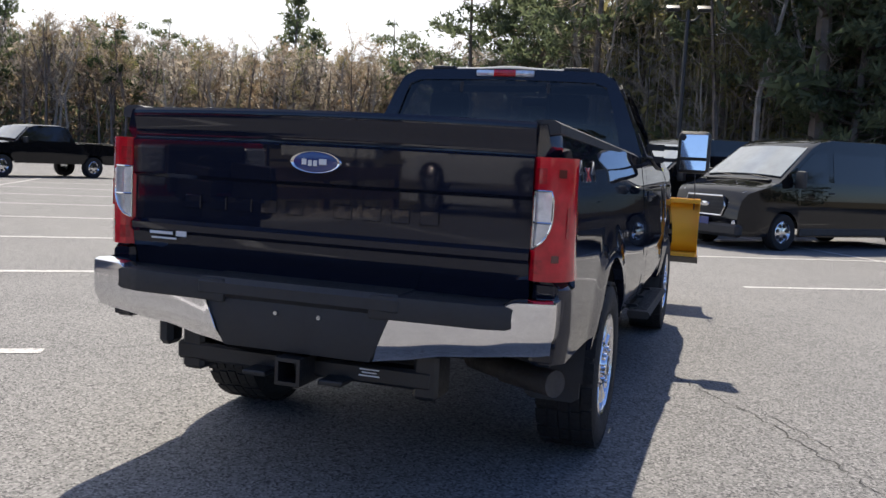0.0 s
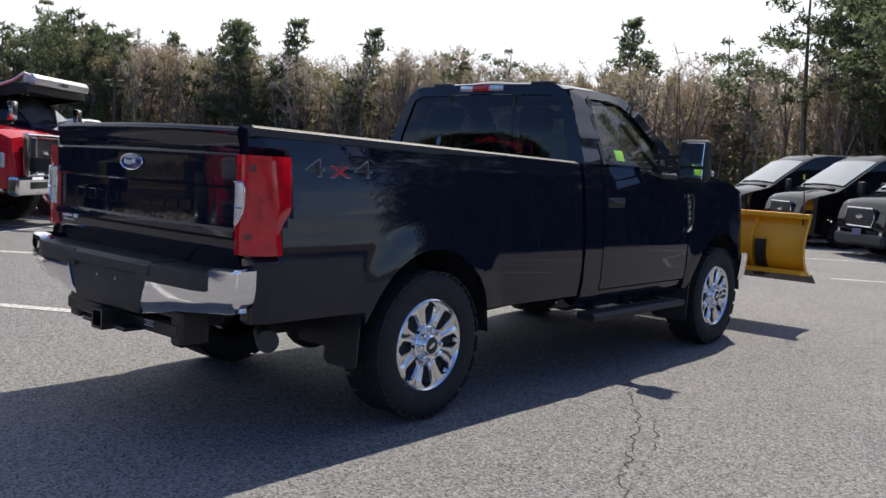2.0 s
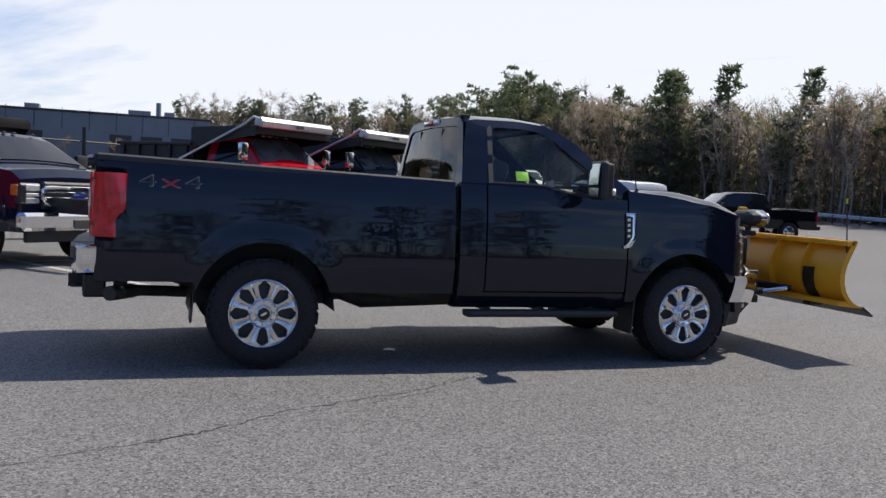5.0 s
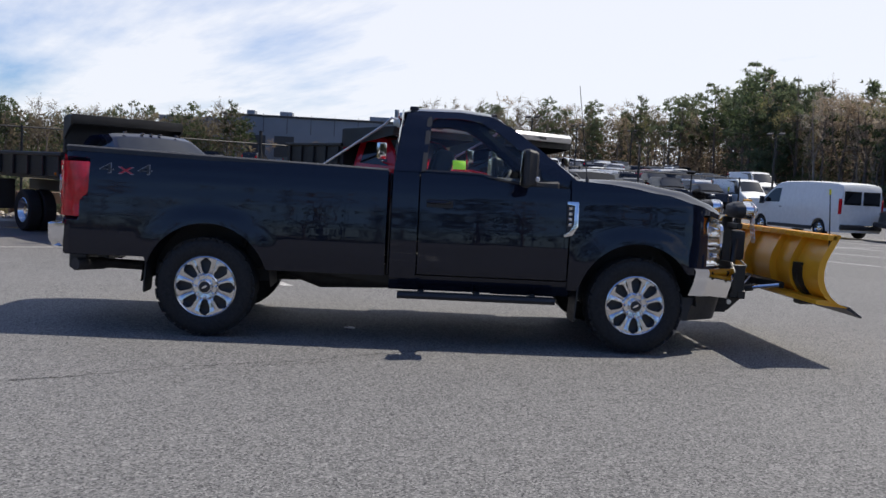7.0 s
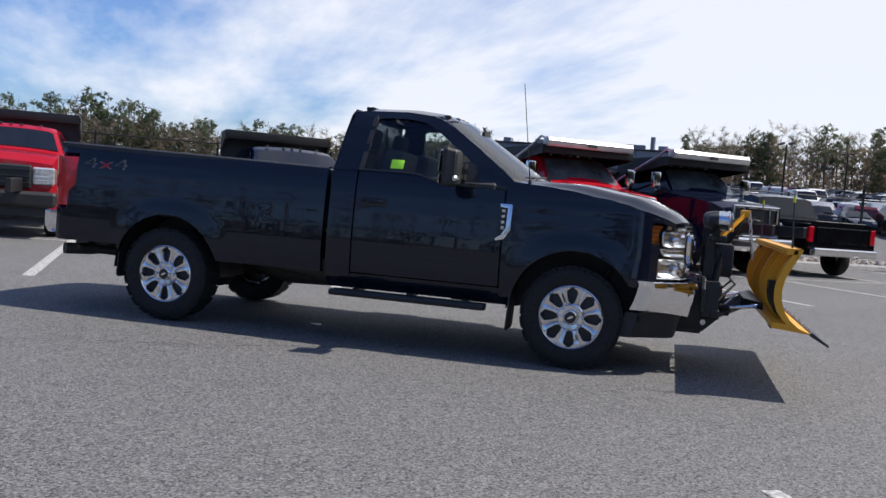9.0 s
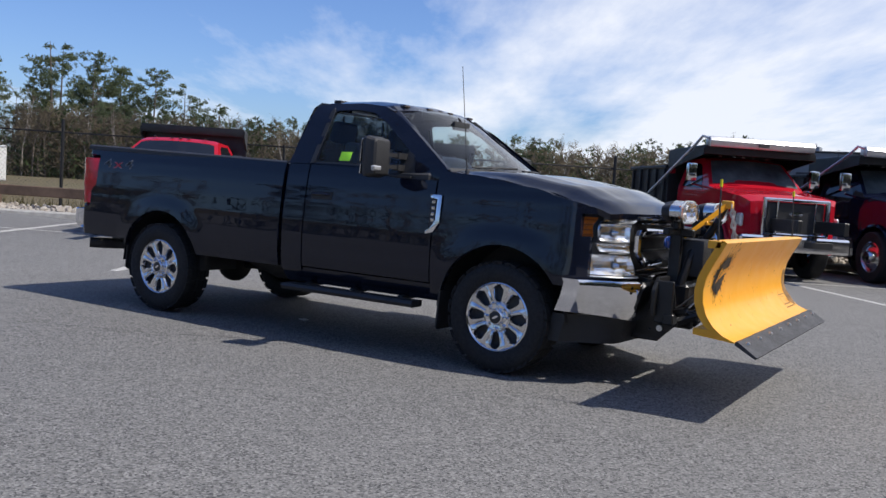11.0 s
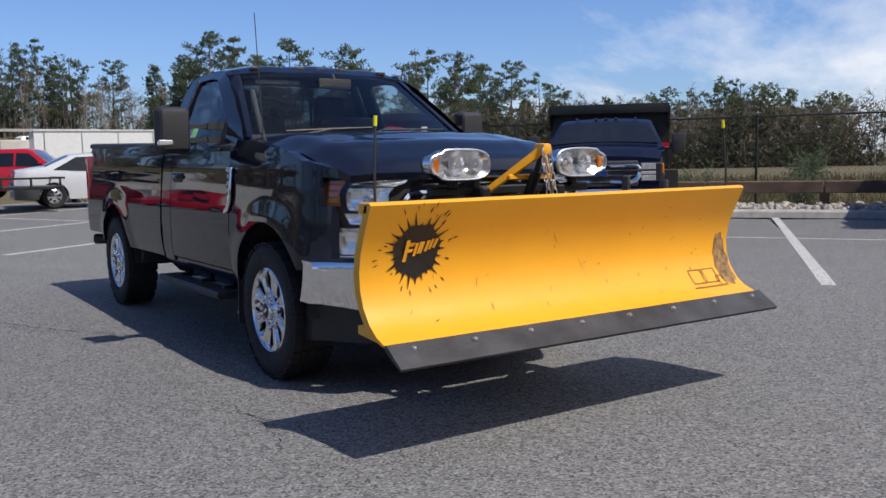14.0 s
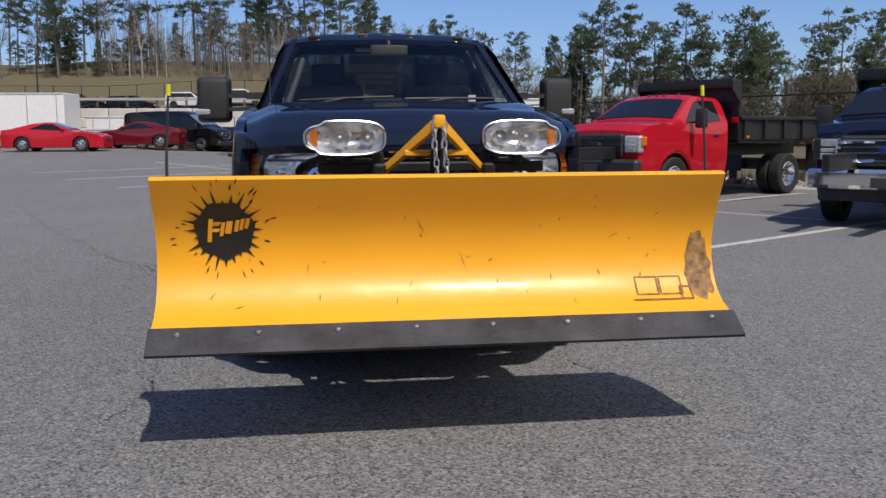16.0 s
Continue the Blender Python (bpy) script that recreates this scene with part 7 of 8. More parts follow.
M["stone"] = None
k = Nodes("pale_stone")
c = k.mix(k.island(), (0.42, 0.37, 0.31), (0.22, 0.19, 0.17))
c = k.mix(k.ramp(k.noise(12, 5, 0.65), [(0.35, 0.0), (0.75, 0.6)]), c, (0.52, 0.49, 0.45))
k.put("Base Color", c)
k.put("Roughness", 0.9)
k.bump(k.noise(30, 5, 0.6), 0.5, 0.02)
M["stone"] = k.m


def stones(name, count, place, size, seed):
    """A bed of many small broken stones in one mesh."""
    rnd = random.Random(seed)
    base = bmesh.new()
    bmesh.ops.create_icosphere(base, subdivisions=1, radius=1.0)
    bv = [v.co.copy() for v in base.verts]
    bf = [[v.index for v in f.verts] for f in base.faces]
    base.free()
    vs, fs = [], []
    for _ in range(count):
        p = place(rnd)
        r = rnd.uniform(*size)
        m = Euler((rnd.uniform(0, 6), rnd.uniform(0, 6), rnd.uniform(0, 6))).to_matrix()
        sc = Vector((rnd.uniform(0.7, 1.3), rnd.uniform(0.6, 1.1), rnd.uniform(0.45, 0.8)))
        o = len(vs)
        for v in bv:
            q = v * (1 + rnd.uniform(-0.18, 0.18))
            vs.append(p + m @ Vector((q.x * sc.x, q.y * sc.y, q.z * sc.z)) * r)
        fs += [[i + o for i in f] for f in bf]
    me = bpy.data.meshes.new(name)
    me.from_pydata(vs, [], fs)
    me.materials.append(M["stone"])
    return new(name, me)


tagged(stones("stone_bed", 4200, lambda r: bay(KU - r.uniform(0.2, 1.55), r.uniform(KV0, KV1), r.uniform(0.02, 0.16)), (0.05, 0.15), 3), "bed of pale broken stone behind the kerb", "stones", "", "stuff")
bm = B()
rings(bm, [[bay(KU + du, v, z) for du, z in ((-0.15, 0.0), (-0.2, 0.12), (-1.6, 0.16), (-1.7, 0.0))] for v in [lerp(KV0, KV1, i / 20) for i in range(21)]])
tagged(part("gravel_strip", bm, "stone"), "strip of pale gravel behind the kerb", "gravel", kind="structure")
# timber rail
rail = thing("timber_guard_rail", "weathered brown timber guard rail on short posts", "guard rail")
for v in [KV0 + 2.4 * i for i in range(13)]:
    bm = B()
    box(bm, (0, 0, 0.30), (0.20, 0.20, 0.60), 0.015)
    bmesh.ops.transform(bm, matrix=Matrix.Translation(bay(KU - 1.05, v)) @ Matrix.Rotation(UA, 4, "Z"), verts=bm.verts)
    part("post", bm, "timber", rail)
    bm = B()
    box(bm, (0, 1.19, 0.58), (0.12, 2.38, 0.26), 0.02)
    bmesh.ops.transform(bm, matrix=Matrix.Translation(bay(KU - 0.88, v)) @ Matrix.Rotation(UA, 4, "Z"), verts=bm.verts)
    part("beam", bm, "timber", rail)
# fence
FU = KU - 2.3
fence = thing("chain_link_fence", "black chain-link fence with round posts", "fence")
FH = 2.15
posts = [KV0 - 2.4 + 2.95 * i for i in range(15)]
for i, v in enumerate(posts):
    bm = B()
    hgt = FH + (0.35 if i % 5 == 2 else 0.05)
    r = 0.045 if i % 5 == 2 else 0.032
    tube(bm, [bay(FU, v, -0.2), bay(FU, v, hgt)], r, 8)
    part("fence_post", bm, "fence", fence)
bm = B()
tube(bm, [bay(FU, posts[0], FH), bay(FU, posts[-1], FH)], 0.022, 6)
part("top_rail", bm, "fence", fence)
vs, fs = [], []
step = 0.115
L = posts[-1] - posts[0]
for k in range(int((L + FH) / step)):
    for sgn in (1, -1):
        a = posts[0] + k * step - (FH if sgn > 0 else 0)
        b = a + FH
        z0, z1 = (0.05, FH) if sgn > 0 else (FH, 0.05)
        if a < posts[0] or b > posts[-1]:
            continue
        o = len(vs)
        for vv_, zz in ((a, z0), (b, z1)):
            vs += [bay(FU + 0.002, vv_, zz), bay(FU - 0.002, vv_ + 0.002, zz), bay(FU, vv_ - 0.003, zz)]
        fs += [[o, o + 1, o + 4, o + 3], [o + 1, o + 2, o + 5, o + 4], [o + 2, o, o + 3, o + 5]]
me = bpy.data.meshes.new("wire_mesh")
me.from_pydata(vs, [], fs)
me.materials.append(M["fence"])
wm = new("wire_mesh", me)
wm.parent = fence
wm["kind"] = "stuff"


def light_pole(x, y, h, z0, label, turn=0.0, two=True):
    t = thing("lamp_post", label, "lamp post", "lot lamp posts", pose(x, y, z0, 0, 0, turn))
    bm = B()
    tube(bm, [(0, 0, -0.3), (0, 0, h)], [0.09, 0.06], 10)
    part("pole", bm, "pole", t)
    bm = B()
    lathe(bm, [(0.26, -0.2), (0.26, 0.75), (0.0, 0.78)], 16, "z")
    part("footing", bm, "kerb", t)
    for s in ((1, -1) if two else (1,)):
        bm = B()
        tube(bm, [(0, 0, h - 0.35), (s * 0.22, 0, h - 0.32), (s * 0.42, 0, h - 0.10)], 0.03, 8)
        arm = part("arm", bm, "pole", t)
        bm = B()
        box(bm, (0, 0, 0), (0.42, 0.34, 0.13), 0.03, pose(s * 0.48, 0, h + 0.05, 25, 0, 0), 2)
        part("lamp_head", bm, "pole", t)
        bm = B()
        box(bm, (0, 0.0, -0.068), (0.34, 0.26, 0.01), 0.003, pose(s * 0.48, 0, h + 0.05, 25, 0, 0))
        part("lamp_glass", bm, "lens_white", t)
    return t


light_pole(-0.45, 25.6, 6.55, 0, "dark bronze lamp post with two floodlights", 10)

# ---- trees ----
M["bark"] = simple("grey_brown_bark", (0.15, 0.12, 0.10), 0.95, vary=0.4, scale=3, bump=0.6, bscale=25)
M["pale_bark"] = simple("pale_grey_bark", (0.30, 0.265, 0.23), 0.95, vary=0.35, scale=3, bump=0.4, bscale=25)
M["needles"] = foliage_mat("pine_needles", (0.080, 0.106, 0.062), (0.150, 0.172, 0.102))
M["needles_dark"] = foliage_mat("dark_needles", (0.042, 0.064, 0.034), (0.085, 0.105, 0.052))
M["buds_rust"] = foliage_mat("rust_buds", (0.25, 0.185, 0.135), (0.36, 0.28, 0.20))
M["buds_green"] = foliage_mat("spring_leaves", (0.165, 0.16, 0.075), (0.27, 0.24, 0.12))
# Twig brown lightened to stand in for haze on the backlit north.
M["twigs_lightened"] = foliage_mat("brown_twigs_lightened", (0.25, 0.215, 0.185), (0.37, 0.32, 0.275))
# The same twigs darkened in colour for the front-lit south and west.
M["twigs_darkened"] = foliage_mat("brown_twigs_darkened", (0.105, 0.088, 0.066), (0.18, 0.15, 0.11))
M["buds_grey"] = foliage_mat("bare_twigs", (0.27, 0.245, 0.225), (0.40, 0.365, 0.335))


class Soup:
    """Loose triangles and thin limbs, gathered for one mesh."""

    def __init__(self):
        self.v, self.f = [], []

    def limb(self, a, b, ra, rb, n=4):
        a, b = Vector(a), Vector(b)
        d = (b - a).normalized()
        s = d.cross(Vector((0.3, 0.9, 0.2))).normalized()
        t = s.cross(d)
        o = len(self.v)
        for p, r in ((a, ra), (b, rb)):
            for k in range(n):
                q = 2 * math.pi * k / n
                self.v.append(p + (s * math.cos(q) + t * math.sin(q)) * r)
        for k in range(n):
            j = (k + 1) % n
            self.f.append((o + k, o + j, o + n + j, o + n + k))

    def leaf(self, p, d, size, width, rnd):
        s = d.cross(Vector((rnd.uniform(-1, 1), rnd.uniform(-1, 1), rnd.uniform(-1, 1)))).normalized() * width
        o = len(self.v)
        self.v += [p - s, p + s, p + d * size]
        self.f.append((o, o + 1, o + 2))

    def mesh(self, name, material):
        me = bpy.data.meshes.new(name)
        me.from_pydata(self.v, [], self.f)
        me.materials.append(M[material])
        return me


def rand_dir(rnd, up=0.0):
    while True:
        d = Vector((rnd.uniform(-1, 1), rnd.uniform(-1, 1), rnd.uniform(-1, 1) + up))
        if 0.05 < d.length < 1.6:
            return d.normalized()


def pine_meshes(seed, h, low, spread, full, foliage="needles", r0=0.17, fine=1.0, skip=0.22):
    """A pine: tapered stem, whorls of limbs and many needle tufts with gaps between."""
    rnd = random.Random(seed)
    wood, leaf = Soup(), Soup()
    lean = Vector((rnd.uniform(-0.03, 0.03), rnd.uniform(-0.03, 0.03), 0))
    stem = [Vector((0, 0, -0.3))]
    n = 9
    for i in range(1, n + 1):
        t = i / n
        stem.append(Vector((lean.x * h * t + 0.10 * math.sin(3 * t + seed), lean.y * h * t + 0.10 * math.cos(2.3 * t + seed) - 0.1, h * t * 0.985)))
    for i in range(n):
        wood.limb(stem[i], stem[i + 1], r0 * (1 - i / n) ** 0.8 + 0.02, r0 * (1 - (i + 1) / n) ** 0.8 + 0.018, 7)
    def on_stem(z):
        f = max(0, min(n - 0.001, z / (h * 0.985) * n))
        i = int(f)
        return stem[i].lerp(stem[i + 1], f - i)
    z = low * h
    while z < h * 0.99:
        t = (z - low * h) / (h - low * h)
        shape = (math.sin(math.pi * min(1, 0.22 + 0.78 * t)) ** 0.7 if not full else (1 - t) ** 0.75 + 0.05)
        for k in range(rnd.choice((3, 4, 4) if not full else (4, 5))):
            if rnd.random() < (skip if not full else 0.08):
                continue
            a = rnd.uniform(0, 6.283)
            ln = spread * shape * rnd.uniform(0.55, 1.1) + 0.15
            rise = rnd.uniform(-0.05, 0.30) + 0.45 * t
            p0 = on_stem(z)
            p1 = p0 + Vector((math.cos(a), math.sin(a), rise * 0.6)) * ln * 0.55
            p2 = p1 + Vector((math.cos(a + rnd.uniform(-0.3, 0.3)), math.sin(a + rnd.uniform(-0.3, 0.3)), rise)) * ln * 0.45
            wood.limb(p0, p1, 0.035 * (1 - 0.6 * t), 0.02 * (1 - 0.5 * t), 3)
            wood.limb(p1, p2, 0.02 * (1 - 0.5 * t), 0.006, 3)
            m = int((6 + ln * 10.5) * fine)
            heads = [rnd.uniform(0.42, 1.0) for _ in range(2 + int(ln * 0.9))]
            for q in range(m):
                f = heads[q % len(heads)]
                c = p0.lerp(p1, f / 0.55) if f < 0.55 else p1.lerp(p2, (f - 0.55) / 0.45)
                wide = 0.30 + 0.10 * ln
                c = c + Vector((rnd.gauss(0, wide * 0.55), rnd.gauss(0, wide * 0.55), rnd.gauss(0.06, wide * 0.24)))
                for _ in range(4):
                    leaf.leaf(c + rand_dir(rnd) * 0.10, rand_dir(rnd, 0.35), rnd.uniform(0.20, 0.40) * fine ** -0.35, rnd.uniform(0.042, 0.080) * fine ** -0.45, rnd)
        z += rnd.uniform(0.34, 0.80) if not full else rnd.uniform(0.30, 0.62)
    for z in [low * h * rnd.uniform(0.3, 1) for _ in range(6)]:
        a = rnd.uniform(0, 6.28)
        p = on_stem(z)
        wood.limb(p, p + Vector((math.cos(a), math.sin(a), rnd.uniform(-0.2, 0.2))) * rnd.uniform(0.4, 1.4), 0.02, 0.004, 3)
    return wood.mesh("trunk", "bark"), leaf.mesh("crown", foliage)


def broadleaf_meshes(seed, h, buds, density, bark="bark"):
    """A leafing or bare broadleaf: forking limbs down to twigs, with small sparse leaves."""
    rnd = random.Random(seed)
    wood, leaf = Soup(), Soup()

    def grow(p, d, ln, r, level):
        q = p + d * ln
        wood.limb(p, q, r, r * 0.68, 6 if level == 0 else 4 if level == 1 else 3)
        if level >= 4:
            for _ in range(density):
                c = p.lerp(q, rnd.uniform(0.1, 1.25)) + rand_dir(rnd) * rnd.uniform(0.02, 0.42)
                leaf.leaf(c, rand_dir(rnd), rnd.uniform(0.11, 0.25), rnd.uniform(0.025, 0.06), rnd)
            return
        kids = 2 if level == 0 else rnd.choice((2, 3, 3))
        for k in range(kids):
            side = rand_dir(rnd)
            side = (side - d * side.dot(d)).normalized()
            nd = (d + side * rnd.uniform(0.30, 0.75) + Vector((0, 0, 0.12))).normalized()
            grow(q if k < 2 else p.lerp(q, rnd.uniform(0.5, 0.9)), nd, ln * rnd.uniform(0.58, 0.82), r * rnd.uniform(0.5, 0.66), level + 1)
    grow(Vector((0, 0, -0.3)), Vector((rnd.uniform(-0.06, 0.06), rnd.uniform(-0.06, 0.06), 1)).normalized(), h * 0.36, h * 0.0125, 0)
    top = max(v.z for v in wood.v)
    for s in (wood, leaf):
        for v in s.v:
            v *= h / top
    return wood.mesh("trunk", bark), leaf.mesh("crown", buds)


def slim_meshes(seed, h, buds, count, bark="pale_bark"):
    """A woodland tree drawn up by its neighbours: one straight stem, steep thin branches, few leaves."""
    rnd = random.Random(seed)
    wood, leaf = Soup(), Soup()
    stem = [Vector((0.16 * math.sin(1.7 * i + seed) * i / 4, 0.16 * math.cos(2.1 * i + seed) * i / 4, -0.3 + (h + 0.3) * i / 7)) for i in range(8)]
    for i in range(7):
        wood.limb(stem[i], stem[i + 1], 0.012 * h * (1 - i / 7) ** 0.8 + 0.015, 0.012 * h * (1 - (i + 1) / 7) ** 0.8 + 0.012, 5)
    for _ in range(34):
        t = rnd.uniform(0.22, 0.97)
        f = t * 7
        p = stem[int(f)].lerp(stem[min(7, int(f) + 1)], f - int(f))
        a = rnd.uniform(0, 6.283)
        ln = h * rnd.uniform(0.08, 0.21) * (1.15 - 0.7 * t)
        q = p + Vector((math.cos(a), math.sin(a), rnd.uniform(0.3, 1.2))) * ln
        wood.limb(p, q, 0.028, 0.012, 3)
        for _ in range(4):
            r = p.lerp(q, rnd.uniform(0.3, 1.0))
            e = r + (rand_dir(rnd, 0.5)) * ln * rnd.uniform(0.35, 0.75)
            wood.leaf(r, (e - r).normalized(), (e - r).length, 0.014, rnd)
            for _ in range(count):
                leaf.leaf(r.lerp(e, rnd.uniform(0.2, 1.2)) + rand_dir(rnd) * rnd.uniform(0.02, 0.3), rand_dir(rnd), rnd.uniform(0.09, 0.20), rnd.uniform(0.02, 0.045), rnd)
    return wood.mesh("trunk", bark), leaf.mesh("crown", buds)


def brush_meshes(seed, h, buds, bark, flecks):
    """A tree of the deep wood: thin forking stem, rising branches and a haze of fine twigs with small buds."""
    rnd = random.Random(seed)
    wood, leaf = Soup(), Soup()
    tops = []
    root = Vector((0, 0, -0.3))
    fork = Vector((rnd.uniform(-0.3, 0.3), rnd.uniform(-0.3, 0.3), h * rnd.uniform(0.28, 0.45)))
    wood.limb(root, fork, 0.0125 * h, 0.009 * h, 5)
    for k in range(rnd.choice((2, 2, 3))):
        a = rnd.uniform(0, 6.283)
        mid = fork + Vector((math.cos(a) * 0.09, math.sin(a) * 0.09, 0.30)) * h
        end = Vector((mid.x * 1.35, mid.y * 1.35, h * rnd.uniform(0.84, 0.98)))
        wood.limb(fork, mid, 0.008 * h, 0.005 * h, 4)
        wood.limb(mid, end, 0.005 * h, 0.001 * h, 3)
        tops.append((fork, mid, end))
    for _ in range(20):
        f, m, e = rnd.choice(tops)
        t = rnd.uniform(0.0, 1.9)
        p = f.lerp(m, t) if t < 1 else m.lerp(e, t - 1)
        a = rnd.uniform(0, 6.283)
        ln = h * rnd.uniform(0.12, 0.24) * (1.0 - 0.25 * t)
        d = Vector((math.cos(a), math.sin(a), rnd.uniform(0.4, 1.3))).normalized()
        q = p + d * ln
        wood.limb(p, q, 0.022, 0.006, 3)
        for _ in range(17):
            r = p.lerp(q, rnd.uniform(0.15, 1.0))
            td = (d * 0.7 + rand_dir(rnd, 0.25)).normalized()
            tl_ = rnd.uniform(0.35, 0.95)
            leaf.leaf(r, td, tl_, rnd.uniform(0.013, 0.030), rnd)
            for _ in range(flecks if rnd.random() < 0.7 else 0):
                leaf.leaf(r + td * tl_ * rnd.uniform(0.3, 1.1) + rand_dir(rnd) * 0.12, rand_dir(rnd), rnd.uniform(0.12, 0.24), rnd.uniform(0.03, 0.06), rnd)
    return wood.mesh("trunk", bark), leaf.mesh("crown", buds)


KINDS = {}
for i, (h, low, sp, full, fol, fine, skip) in enumerate((
        (13, 0.45, 3.2, False, "needles", 0.8, 0.3), (12, 0.32, 3.4, False, "needles", 0.8, 0.3), (14, 0.55, 3.0, False, "needles", 0.85, 0.25),
        (11, 0.12, 3.5, True, "needles", 0.55, 0), (12, 0.08, 3.0, True, "needles", 0.55, 0), (9, 0.25, 2.8, False, "needles", 0.8, 0.25),
        (14, 0.42, 3.6, False, "needles", 0.8, 0.52), (13, 0.30, 3.3, False, "needles", 0.8, 0.48))):
    KINDS["pine%d" % i] = (h, pine_meshes(50 + i, h, low, sp, full, fol, 0.17, fine, skip), "pine_tree", "tall dark green pine with a ragged crown", "tree", "pines")
for i, (h, low, sp, full, fol) in enumerate(((12, 0.40, 3.0, False, "needles"), (11, 0.15, 3.0, True, "needles"), (13, 0.45, 3.0, False, "needles_dark"))):
    KINDS["far%d" % i] = (h, pine_meshes(70 + i, h, low, sp, full, fol, 0.17, 0.36, 0.3), "pine_tree", "green pine in the far line of trees", "tree", "pines")
for i, (h, buds, den, bark) in enumerate(((10, "buds_rust", 30, "bark"), (10, "buds_rust", 24, "pale_bark"), (10, "buds_green", 26, "bark"), (10, "buds_grey", 9, "pale_bark"), (10, "buds_grey", 14, "bark"), (9, "buds_green", 30, "bark"))):
    lab = {"buds_rust": "broadleaf tree with rust-coloured spring buds", "buds_green": "broadleaf tree with sparse yellow-green spring leaves", "buds_grey": "bare grey broadleaf tree with fine twigs"}[buds]
    KINDS["leaf%d" % i] = (h, broadleaf_meshes(80 + i, h, buds, den, bark), "broadleaf_tree", lab, "tree", "broadleaf trees")
for i, (buds, den, bark) in enumerate((("buds_rust", 7, "pale_bark"), ("buds_grey", 4, "pale_bark"), ("buds_green", 6, "bark"), ("buds_rust", 5, "bark"))):
    KINDS["slim%d" % i] = (10, slim_meshes(95 + i, 10, buds, den, bark), "broadleaf_tree", "slender woodland tree with a pale trunk and thin spring foliage", "tree", "broadleaf trees")


for i, (buds, bark, fl) in enumerate((("twigs_lightened", "bark", 1), ("buds_grey", "pale_bark", 0), ("buds_rust", "bark", 1), ("buds_green", "bark", 1), ("twigs_lightened", "pale_bark", 0), ("twigs_darkened", "bark", 1), ("twigs_darkened", "pale_bark", 1))):
    KINDS["brush%d" % i] = (10, brush_meshes(120 + i, 10, buds, bark, fl), "broadleaf_tree", "slender woodland tree in early spring bud", "tree", "broadleaf trees")


def shrub_meshes(seed, foliage):
    rnd = random.Random(seed)
    wood, leaf = Soup(), Soup()
    for _ in range(26):
        a, r = rnd.uniform(0, 6.28), rnd.uniform(0.2, 0.9)
        q = Vector((math.cos(a) * r, math.sin(a) * r, rnd.uniform(0.5, 1.7)))
        wood.limb((0, 0, -0.1), q, 0.02, 0.005, 3)
        for _ in range(42):
            leaf.leaf(q * rnd.uniform(0.5, 1.1) + rand_dir(rnd) * 0.25, rand_dir(rnd), rnd.uniform(0.10, 0.2), rnd.uniform(0.02, 0.05), rnd)
    return wood.mesh("stems", "bark"), leaf.mesh("leaves", foliage)


KINDS["shrub0"] = (1.8, shrub_meshes(7, "needles"), "shrub", "low dense evergreen shrub", "shrub", "shrubs")
KINDS["shrub1"] = (1.8, shrub_meshes(8, "buds_rust"), "shrub", "low twiggy brown shrub", "shrub", "shrubs")
PROTO = {}


def plant(kind, x, y, h, turn, z=None):
    h0, (wood, leaf), name, label, cat, grp = KINDS[kind]
    m = pose(x, y, (height(x, y) if z is None else z) - 0.05, 0, 0, turn) @ Matrix.Diagonal((h / h0, h / h0, h / h0, 1))
    if kind not in PROTO:
        t = thing(name, label, cat, grp)
        for nm, me in (("trunk" if "tree" in name else "stems", wood), ("crown" if "tree" in name else "leaves", leaf)):
            new(nm, me).parent = t
        t.matrix_basis = m
        PROTO[kind] = t
        return t
    t = copy_thing(PROTO[kind], Matrix.Identity(4))
    t.matrix_basis = m
    return t


class Wood:
    """Trees past counting, gathered into one mesh."""

    def __init__(self, label):
        self.label, self.v, self.f, self.m, self.mats, self.n = label, [], [], [], [], 0

    def add(self, kind, m):
        for me in KINDS[kind][1]:
            co = np.empty(len(me.vertices) * 3)
            me.vertices.foreach_get("co", co)
            co = co.reshape(-1, 3) @ np.array(m.to_3x3()).T + np.array(m.translation)
            mt = me.materials[0]
            if mt not in self.mats:
                self.mats.append(mt)
            k = self.mats.index(mt)
            for p in me.polygons:
                self.f.append([i + self.n for i in p.vertices])
                self.m.append(k)
            self.v.append(co)
            self.n += len(co)

    def done(self):
        me = bpy.data.meshes.new("woodland")
        me.from_pydata(np.concatenate(self.v).tolist(), [], self.f)
        for mt in self.mats:
            me.materials.append(mt)
        me.polygons.foreach_set("material_index", self.m)
        tagged(new("woodland", me), self.label, "woodland", "", "stuff")


def grove(line, depth, count, kinds, hlo, hhi, seed, side=1.0, into=None):
    """Trees along a broken line, spread to its far side."""
    rnd = random.Random(seed)
    seg = [(Vector(a), Vector(b), (Vector(b) - Vector(a)).length) for a, b in zip(line, line[1:])]
    tot = sum(s[2] for s in seg)
    for i in range(count):
        d = (i + rnd.uniform(0.1, 0.9)) / count * tot
        for a, b, ln in seg:
            if d <= ln:
                break
            d -= ln
        p = a.lerp(b, d / ln)
        n = Vector(((b - a).y, -(b - a).x)).normalized() * side
        p = p + n * depth * rnd.random() ** 1.3
        k = rnd.choice(kinds)
        h = rnd.uniform(hlo, hhi) * (1.12 if k.startswith("pine") else 0.95)
        turn = rnd.uniform(0, 360)
        if into:
            q = h / KINDS[k][0]
            into.add(k, pose(p.x, p.y, height(p.x, p.y) - 0.05, 0, 0, turn) @ Matrix.Diagonal((q, q, q, 1)))
        else:
            plant(k, p.x, p.y, h, turn)


